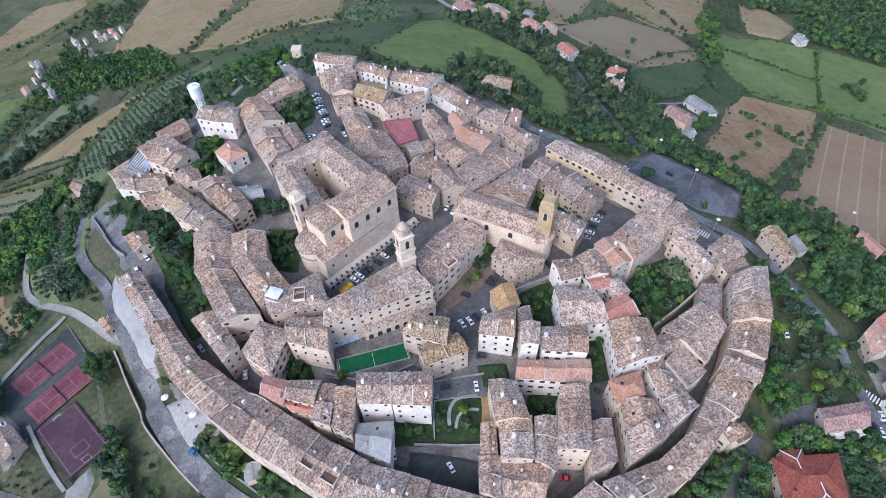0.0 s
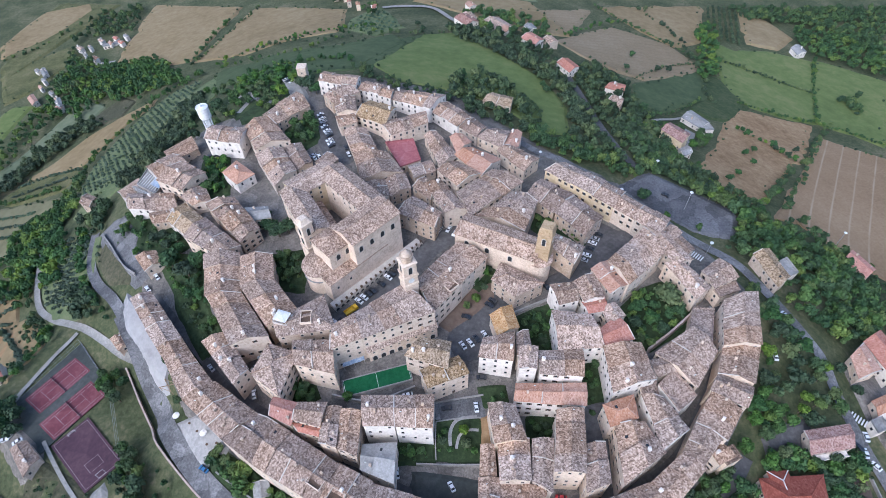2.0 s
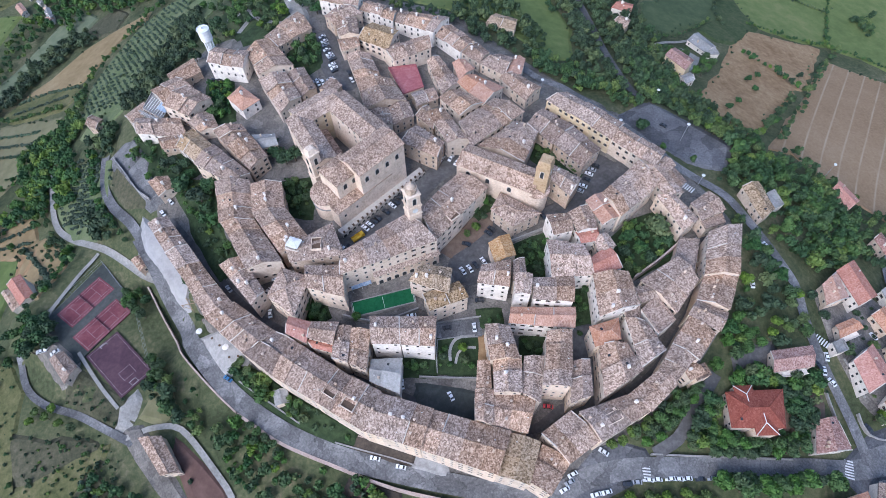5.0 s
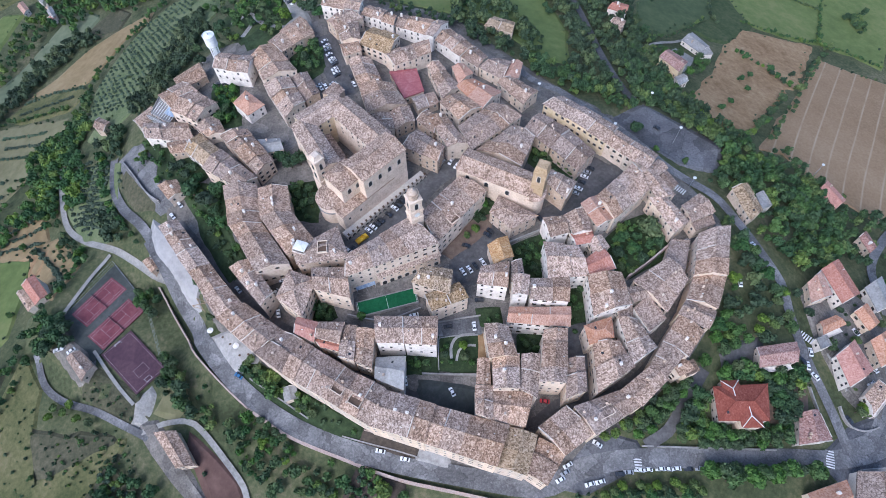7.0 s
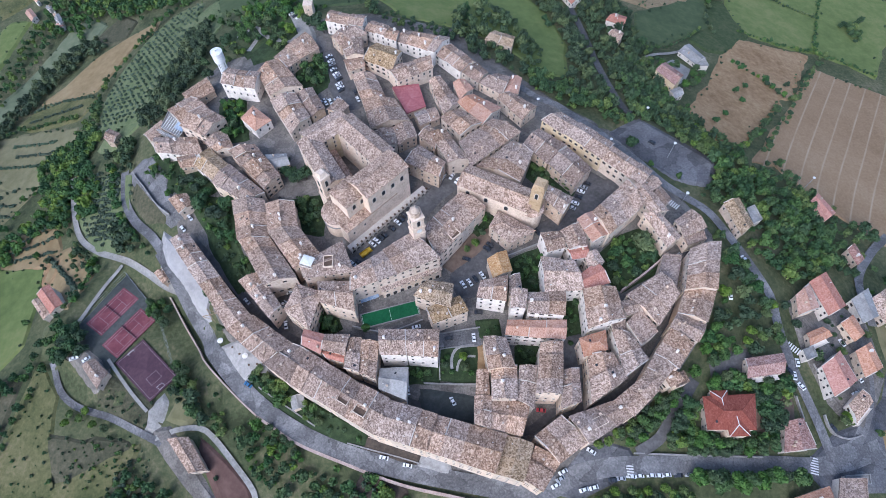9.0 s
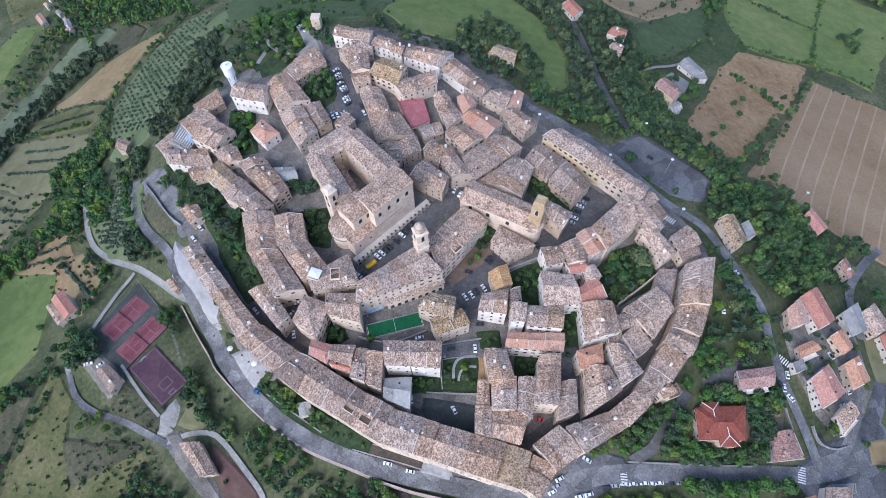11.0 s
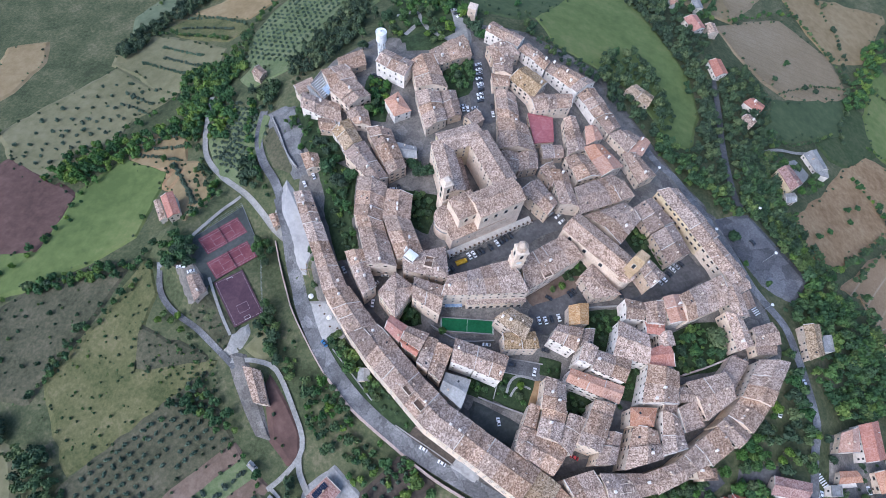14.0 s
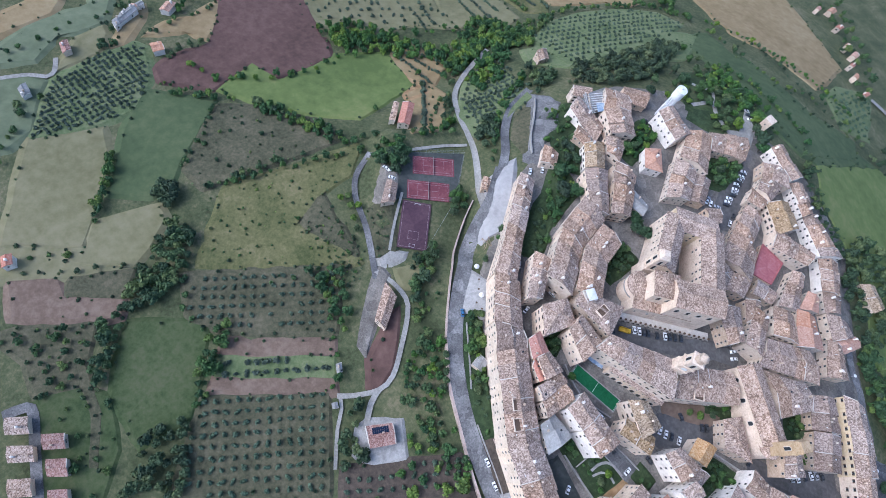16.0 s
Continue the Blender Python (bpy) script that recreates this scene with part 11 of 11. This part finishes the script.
# ---- sports ground ----
def flat_sheet(name, corners, z, material, label, category, thick=1.2):
    """A level slab on the given corners."""
    n = len(corners)
    v = [(x, y, z) for x, y in corners] + [(x, y, z - thick) for x, y in corners]
    f = [tuple(range(n)), tuple(range(2 * n - 1, n - 1, -1))] + [(i, n + i, n + (i + 1) % n, (i + 1) % n) for i in range(n)]
    bm = bmesh.new()
    bv = [bm.verts.new(p) for p in v]
    for q in f:
        bm.faces.new([bv[i] for i in q])
    bmesh.ops.recalc_face_normals(bm, faces=bm.faces)
    me = bpy.data.meshes.new(name)
    bm.to_mesh(me)
    bm.free()
    me.materials.append(material)
    return tagged(new(name, me), label, category)


def court(x, y, ang, z, L, W, material, label):
    """A painted court with its white lines, net and posts."""
    c = thing("tennis_court", pose(x, y, z, 0, 0, ang), label, "tennis court", "courts of the sports ground")
    part("surface", mesh_of("surface", *box(-L / 2, L / 2, -W / 2, W / 2, -0.3, 0.02), [material]), c)
    for x0, x1, y0, y1 in () if material is PURPLECOURT else ((-11.9, 11.9, -5.49, -5.39), (-11.9, 11.9, 5.39, 5.49), (-11.9, 11.9, -4.16, -4.06), (-11.9, 11.9, 4.06, 4.16), (-12, -11.9, -5.5, 5.5), (11.9, 12, -5.5, 5.5), (-6.45, -6.35, -4.1, 4.1), (6.35, 6.45, -4.1, 4.1), (-6.4, 6.4, -0.05, 0.05)):
        part("line", mesh_of("line", *box(x0, x1, y0, y1, 0.024, 0.034), [FADEDLINE]), c)
    if material is PURPLECOURT:
        for x0, x1, y0, y1 in ((-14, 14, -7.6, -7.5), (-14, 14, 7.5, 7.6), (-14.1, -14, -7.6, 7.6), (14, 14.1, -7.6, 7.6), (4.0, 4.1, -3, 3), (9.0, 9.1, -3, 3), (4.0, 9.1, -3.05, -2.95), (4.0, 9.1, 2.95, 3.05)):
            part("line", mesh_of("line", *box(x0, x1, y0, y1, 0.024, 0.034), [FADEDLINE]), c)
        return
    part("net", mesh_of("net", *box(-0.03, 0.03, -6.2, 6.2, 0.05, 0.95), [CONCRETE]), c)
    for s in (-6.3, 6.3):
        part("net_post", mesh_of("net_post", *tube(0.06, 0.06, 0, 1.1, 8, 0, s), [TYRE]), c)


def goal(x, y, ang, z):
    g = thing("goal", pose(x, y, z, 0, 0, ang), "white metal five-a-side goal frame", "goal")
    part("frame", mesh_of("frame", *joined([box(-1.6, -1.5, -0.05, 0.05, 0, 2.1), box(1.5, 1.6, -0.05, 0.05, 0, 2.1), box(-1.6, 1.6, -0.05, 0.05, 2.0, 2.1), box(-1.6, 1.6, 0.9, 1.0, 0, 0.1), box(-1.6, -1.5, 0, 1.0, 0, 0.1), box(1.5, 1.6, 0, 1.0, 0, 0.1)]), [WHITEPAINT]), g)


flat_sheet("court_ground", [(-201, 92.5), (-180.4, 128), (-156.5, 104), (-176, 73.4)], -27.55, DARKCOURT, "dark asphalt round the tennis courts", "sports ground")
court(-182.2, 106.0, 56, -27.5, 25.5, 12.2, REDCOURT, "red painted tennis court with white lines")
court(-170.0, 93.8, 54.5, -27.5, 25.5, 12.2, REDCOURT, "red painted tennis court with white lines")
court(-155.7, 74.0, -40.5, -27.5, 30, 17, PURPLECOURT, "faded purple hard court with white lines")
goal(-165.3, 82.5, 49.5, -27.45)
goal(-146.0, 65.5, 229.5, -27.45)


def fence(points, z, height, label):
    """Wire fence: posts and rails."""
    f = thing("fence", pose(points[0][0], points[0][1], z), label, "fence")
    post = mesh_of("post", *tube(0.05, 0.05, 0, height, 6), [STEEL])
    for a, b in zip(points, points[1:]):
        d = Vector(b) - Vector(a)
        n = max(1, round(d.length / 3.5))
        for i in range(n + 1):
            p = Vector(a) + d * i / n - Vector(points[0])
            part("post", post, f, pose(p.x, p.y, 0))
        o = Vector(a) - Vector(points[0])
        for h in (0.1, height / 2, height):
            part("rail", mesh_of("rail", *box(0, d.length, -0.03, 0.03, h - 0.03, h + 0.03), [STEEL]), f, pose(o.x, o.y, 0, 0, 0, math.degrees(math.atan2(d.y, d.x))))


STEEL = speckled("galvanised_steel", [(0.20, 0.22, 0.22), (0.28, 0.30, 0.30), (0.36, 0.37, 0.37)], 4, 0.5, 0.6, 0.0)
fence([(-180.4, 128), (-201, 92.5), (-176, 73.4)], -27.5, 3.5, "grey wire fence round the tennis courts")
fence([(-180.4, 128), (-156.5, 104), (-139.5, 71)], -27.5, 3.5, "grey wire fence beside the tennis courts")


def build_pitch():
    p = thing("football_pitch", pose(-29.3, 92.0, 1.5, 0, 0, 15.5), "small green artificial turf pitch in a low kerb", "sports pitch")
    part("turf", mesh_of("turf", *box(-13.6, 13.6, -3.4, 3.4, -2.5, 0.6), [TURF]), p)
    for x0, x1, y0, y1 in ((-13.9, 13.9, -3.8, -3.4), (-13.9, 13.9, 3.4, 3.8), (-13.9, -13.6, -3.4, 3.4), (13.6, 13.9, -3.4, 3.4)):
        part("kerb", mesh_of("kerb", *box(x0, x1, y0, y1, -3, 0.9), [CONCRETE]), p)
    for x in (-13.3, -0.07, 13.2):
        part("line", mesh_of("line", *box(x, x + 0.14, -3.3, 3.3, 0.604, 0.612), [WHITEPAINT]), p)


build_pitch()


def crossing(x, y, ang, n, wide=3.5):
    c = thing("zebra_crossing", pose(x, y, float(ground_z(x, y)) + 1.0, 0, 0, ang), "white painted zebra crossing stripes on asphalt", "road marking")
    bar = mesh_of("stripe", *box(-0.3, 0.3, -wide / 2, wide / 2, -0.02, 0.01), [WHITEPAINT])
    for i in range(n):
        part("stripe", bar, c, pose((i - (n - 1) / 2) * 1.15, 0, 0))


def lamp_post(x, y, h):
    t = thing("street_lamp", pose(x, y, float(ground_z(x, y))), "tall grey steel street lamp beside the road", "street lamp")
    part("pole", mesh_of("pole", *tube(0.14, 0.09, 0, h, 8), [STEEL]), t)
    part("head", mesh_of("head", *loft([(0.5, h), (0.9, h + 0.25), (0.9, h + 0.45), (0.3, h + 0.7)], 10, 0), [WHITEPAINT]), t)


# ---- small things on roofs and terraces ----
YELLOWSTEEL = speckled("yellow_painted_steel", [(0.42, 0.26, 0.02), (0.55, 0.36, 0.03), (0.62, 0.44, 0.07)], 1.5, 0.3, 0.6, 0.0, 0.5)
CANVAS = speckled("white_canvas", [(0.58, 0.57, 0.55), (0.68, 0.67, 0.65), (0.76, 0.75, 0.73)], 1.2, 0.3, 0.9, 0.0, 0.5)
BLUESHEET = speckled("blue_plastic_sheet", [(0.12, 0.20, 0.32), (0.30, 0.36, 0.44), (0.46, 0.50, 0.54)], 0.9, 0.3, 0.5, 0.2, 0.5)
SOLAR = speckled("dark_solar_glass", [(0.012, 0.016, 0.03), (0.018, 0.024, 0.045), (0.03, 0.038, 0.06)], 3.0, 0.3, 0.2, 0.0, 0.5)
TIMBER = speckled("weathered_timber", [(0.20, 0.14, 0.09), (0.30, 0.22, 0.15), (0.38, 0.30, 0.22)], 2.0, 0.3, 0.9, 0.1, 0.5)


def open_tray(hx, hy, h, t, flare=1.0):
    """An open box with a floor and walls of the given thickness."""
    v, f = [], []
    for sx, sy, z in ((hx, hy, 0), (hx * flare, hy * flare, h), (hx * flare - t, hy * flare - t, h), (hx - t, hy - t, 0.15)):
        v += [(-sx, -sy, z), (sx, -sy, z), (sx, sy, z), (-sx, sy, z)]
    for k in range(3):
        f += [(4 * k + j, 4 * k + (j + 1) % 4, 4 * k + 4 + (j + 1) % 4, 4 * k + 4 + j) for j in range(4)]
    return v, f + [(3, 2, 1, 0), (12, 13, 14, 15)]


def skip_lorry(x, y, ang):
    z = float(ground_z(x, y)) + 0.25
    s = thing("skip_lorry", pose(x, y, z, 0, 0, ang), "yellow tipper lorry parked on the church square", "lorry")
    part("tipper_body", mesh_of("tipper_body", *open_tray(2.2, 1.2, 1.3, 0.12, 1.06), [YELLOWSTEEL]), s, pose(-0.9, 0, 1.0))
    part("cab", mesh_of("cab", *ring_loft([(0.85, 1.1, 0.5), (0.9, 1.15, 1.4), (0.7, 1.05, 2.4), (0.6, 0.95, 2.5)]), [YELLOWSTEEL]), s, pose(2.3, 0, 0))
    part("windscreen", mesh_of("windscreen", *box(0.02, 0.06, -0.9, 0.9, 1.5, 2.2), [GLASS]), s, pose(3.05, 0, 0))
    part("chassis", mesh_of("chassis", *box(-3.0, 3.0, -0.45, 0.45, 0.55, 0.98), [SHUTTER]), s)
    wheel = mesh_of("wheel", *tube(0.48, 0.48, -0.16, 0.16, 12), [ASPHALT])
    for u in (-2.2, -1.1, 2.2):
        for w in (-0.95, 0.95):
            part("wheel", wheel, s, pose(u, w, 0.48, 90))


def roof_terrace(x, y, z, ang, hx, hy, canopy):
    """A railed terrace set on a roof as if let into it, with or without a canvas awning."""
    t = thing("roof_terrace", pose(x, y, z, 0, 0, ang), "roof terrace with pale parapet" + (" and white canvas awning" if canopy else " and floor darkened like a shaded recess"), "terrace")
    part("parapet", mesh_of("parapet", *open_tray(hx, hy, 1.5, 0.25), [FRAME if canopy else WALL["cream"]]), t)
    # Without an awning the floor's dark colour imitates the shade of a deep opening.
    part("terrace_floor", mesh_of("terrace_floor", *box(-hx + 0.26, hx - 0.26, -hy + 0.26, hy - 0.26, 0.2, 0.9), [FRAME if canopy else SHUTTER]), t)
    if canopy:
        for u in (-1, 1):
            for w in (-1, 1):
                part("post", mesh_of("post", *tube(0.06, 0.06, 0.9, 3.0, 6), [WHITEPAINT]), t, pose(u * (hx - 0.5), w * (hy - 0.5), 0))
        part("awning", mesh_of("awning", *ring_loft([(hx - 0.3, hy - 0.3, 2.8), (hx - 0.3, hy - 0.3, 2.95), (0.3, 0.3, 3.5)]), [CANVAS]), t)


def umbrella(x, y, z, colour):
    u = thing("sun_umbrella", pose(x, y, z, 0, 0, 20), ("white" if colour is CANVAS else "dark red") + " square sun umbrella on the cafe terrace", "umbrella", "cafe umbrellas")
    part("pole", mesh_of("pole", *tube(0.04, 0.04, 0, 2.5, 6), [WHITEPAINT]), u)
    part("base_plate", mesh_of("base_plate", *tube(0.35, 0.3, 0, 0.12, 10), [SHUTTER]), u)
    part("canopy", mesh_of("canopy", *loft([(1.5, 2.1), (1.5, 2.22), (0.15, 2.75), (0.05, 2.85)], 8, 0), [colour]), u)


def cafe_table(x, y, z):
    t = thing("cafe_table", pose(x, y, z), "small dark round table on the cafe terrace", "table", "cafe tables")
    part("tabletop", mesh_of("tabletop", *tube(0.55, 0.55, 0.72, 0.76, 12), [SHUTTER]), t)
    part("leg", mesh_of("leg", *tube(0.05, 0.05, 0, 0.72, 6), [SHUTTER]), t)
    part("foot", mesh_of("foot", *tube(0.3, 0.25, 0, 0.05, 8), [SHUTTER]), t)


def solar_array(x, y, z, ang, tilt, rows, cols):
    a = thing("solar_array", pose(x, y, z, 0, 0, ang) @ pose(0, 0, 0, tilt), "dark blue solar panels on a tiled roof", "solar panels")
    panel = mesh_of("panel", *box(-0.48, 0.48, -0.8, 0.8, 0, 0.06), [SOLAR])
    for i in range(cols):
        for j in range(rows):
            part("panel", panel, a, pose((i - (cols - 1) / 2) * 1.02, (j - (rows - 1) / 2) * 1.66, 0.1))
    for j in range(rows):
        part("rail", mesh_of("rail", *box(-cols * 0.51, cols * 0.51, -0.04, 0.04, -0.1, 0.1), [WHITEPAINT]), a, pose(0, (j - (rows - 1) / 2) * 1.66, 0))


def sheet_cover(x, y, z, ang, L, W):
    """A sagging sheet over a scaffold frame."""
    t = thing("scaffold", pose(x, y, z, 0, 0, ang), "steel scaffold covered with a blue and white plastic sheet", "scaffold")
    n = 8
    v = [(-L / 2 + L * i / n, -W / 2 + W * j / n, 3.0 + 0.25 * math.sin(i * 1.9) * math.cos(j * 2.3) + 1.2 * j / n) for j in range(n + 1) for i in range(n + 1)]
    v += [(a, b, c - 0.04) for a, b, c in v]
    k = (n + 1) ** 2
    f = [(j * (n + 1) + i, j * (n + 1) + i + 1, (j + 1) * (n + 1) + i + 1, (j + 1) * (n + 1) + i) for j in range(n) for i in range(n)]
    part("sheet", mesh_of("sheet", v, f + [tuple(q + k for q in reversed(face)) for face in f], [BLUESHEET]), t)
    for a in (-0.48, 0, 0.48):
        for b in (-0.48, 0.48):
            part("pole", mesh_of("pole", *tube(0.05, 0.05, 0, 3.0 + 1.2 * (b + 0.5), 6), [WHITEPAINT]), t, pose(a * L, b * W, 0))


def facade_scaffold(p, q, z, tiers, depth):
    """Tiers of planks on steel posts along the wall from p to q, with bare rafters and a blue tarpaulin on the roof behind."""
    L = math.hypot(q[0] - p[0], q[1] - p[1])
    t = thing("scaffold", pose((p[0] + q[0]) / 2, (p[1] + q[1]) / 2, z, 0, 0, math.degrees(math.atan2(q[1] - p[1], q[0] - p[0]))), "steel scaffold with grey planks in tiers and a blue tarpaulin", "scaffold")
    pole = mesh_of("pole", *tube(0.07, 0.07, -0.5, tiers * 2.0 + 1.0, 6), [WHITEPAINT])
    n = max(3, int(L / 2.4))
    for i in range(n + 1):
        for b in (-0.2, -depth):
            part("pole", pole, t, pose(-L / 2 + L * i / n, b, 0))
    deck = mesh_of("deck", *box(-L / 2, L / 2, -depth, -0.25, -0.05, 0.05), [CONCRETE])
    rail = mesh_of("rail", *box(-L / 2, L / 2, -depth - 0.05, -depth + 0.03, 0, 0.12), [WHITEPAINT])
    for k in range(1, tiers + 1):
        part("deck", deck, t, pose(0, 0, k * 2.0))
        part("rail", rail, t, pose(0, 0, k * 2.0 + 1.0))
    rafter = mesh_of("rafter", *box(-0.14, 0.14, 0, 9.0, 0, 0.2), [WHITEPAINT])
    for i in range(9):
        part("rafter", rafter, t, pose(-L / 2 + 0.8 + (L - 1.6) * i / 8, 0.5, tiers * 2.0 - 0.3, 14, 0, 0))
    m = 6
    v = [(L * (0.05 + 0.4 * i / m), 4.0 + 4.6 * j / m, tiers * 2.0 + 1.2 + 1.15 * j / m + 0.12 * math.sin(i * 1.9 + j)) for j in range(m + 1) for i in range(m + 1)]
    f = [(j * (m + 1) + i, j * (m + 1) + i + 1, (j + 1) * (m + 1) + i + 1, (j + 1) * (m + 1) + i) for j in range(m) for i in range(m)]
    o = len(v)
    part("tarpaulin", mesh_of("tarpaulin", v + [(a, b, c - 0.06) for a, b, c in v], f + [tuple(g + o for g in reversed(face)) for face in f], [BLUESHEET]), t, label="creased blue tarpaulin")


def pergola(x, y, ang):
    t = thing("pergola", pose(x, y, float(ground_z(x, y)) + 0.3, 0, 0, ang), "weathered timber pergola with crossed beams", "pergola")
    for a in (-3, 3):
        for b in (-2, 2):
            part("post", mesh_of("post", *box(-0.1, 0.1, -0.1, 0.1, 0, 3.0), [TIMBER]), t, pose(a, b, 0))
    part("beam", mesh_of("beam", *box(-3.8, 3.8, -0.14, 0.14, 3.0, 3.25), [TIMBER]), t, pose(0, 0, 0, 0, 0, 33))
    part("beam", mesh_of("beam", *box(-3.8, 3.8, -0.14, 0.14, 3.26, 3.5), [TIMBER]), t, pose(0, 0, 0, 0, 0, -33))
    for b in (-2, 2):
        part("beam", mesh_of("beam", *box(-3.3, 3.3, -0.1, 0.1, 2.98, 3.14), [TIMBER]), t, pose(0, b, -0.001))


crossing(78.0, 25.4, -95, 7)
crossing(166.3, 28.1, -105, 7)
crossing(167.4, 81.1, -46, 6)
crossing(116.4, 153.9, -44, 6)
lamp_post(122.5, 189.4, 13)
lamp_post(218.0, 190.6, 14)
lamp_post(116.4, 223.3, 8)
lamp_post(50.5, 222.9, 7)
lamp_post(88.3, 192.8, 7)
lamp_post(123.2, 157.5, 7)
skip_lorry(-42.7, 123.8, 42)
roof_terrace(-67.4, 111.9, 16.6, -19, 3.2, 2.8, True)
roof_terrace(-57.9, 112.2, 17.2, 5, 2.2, 3.0, False)
roof_terrace(1.1, 127.0, 16.9, 42, 2.6, 2.0, False)
roof_terrace(30.5, 92.0, 16.5, -1, 1.8, 1.8, False)
roof_terrace(-46.7, 50.4, 9.2, -31, 3.0, 2.0, False)
roof_terrace(-39.0, 45.5, 8.7, -29, 2.8, 2.1, False)
roof_terrace(61.4, 41.1, 7.2, 26, 3.6, 2.0, False)
sheet_cover(-39.8, 100.6, 1.5, 21, 9, 5)
facade_scaffold((-167.4, 205.6), (-154.4, 198.2), -6.0, 5, 1.6)
pergola(-122.5, 98.1, -19)
umbrella(-113.9, 83.8, -13.6, CANVAS)
cafe_table(-107.4, 80.5, -12.4)
cafe_table(-103.1, 77.0, -12.0)
umbrella(-99.4, 75.4, -11.3, CANVAS)
cafe_table(-97.6, 71.5, -11.9)
cafe_table(-93.3, 71.6, -10.7)
cafe_table(-93.1, 68.7, -11.5)
solar_array(-72.2, -3.3, -24.0, -115, 18.8, 2, 8)
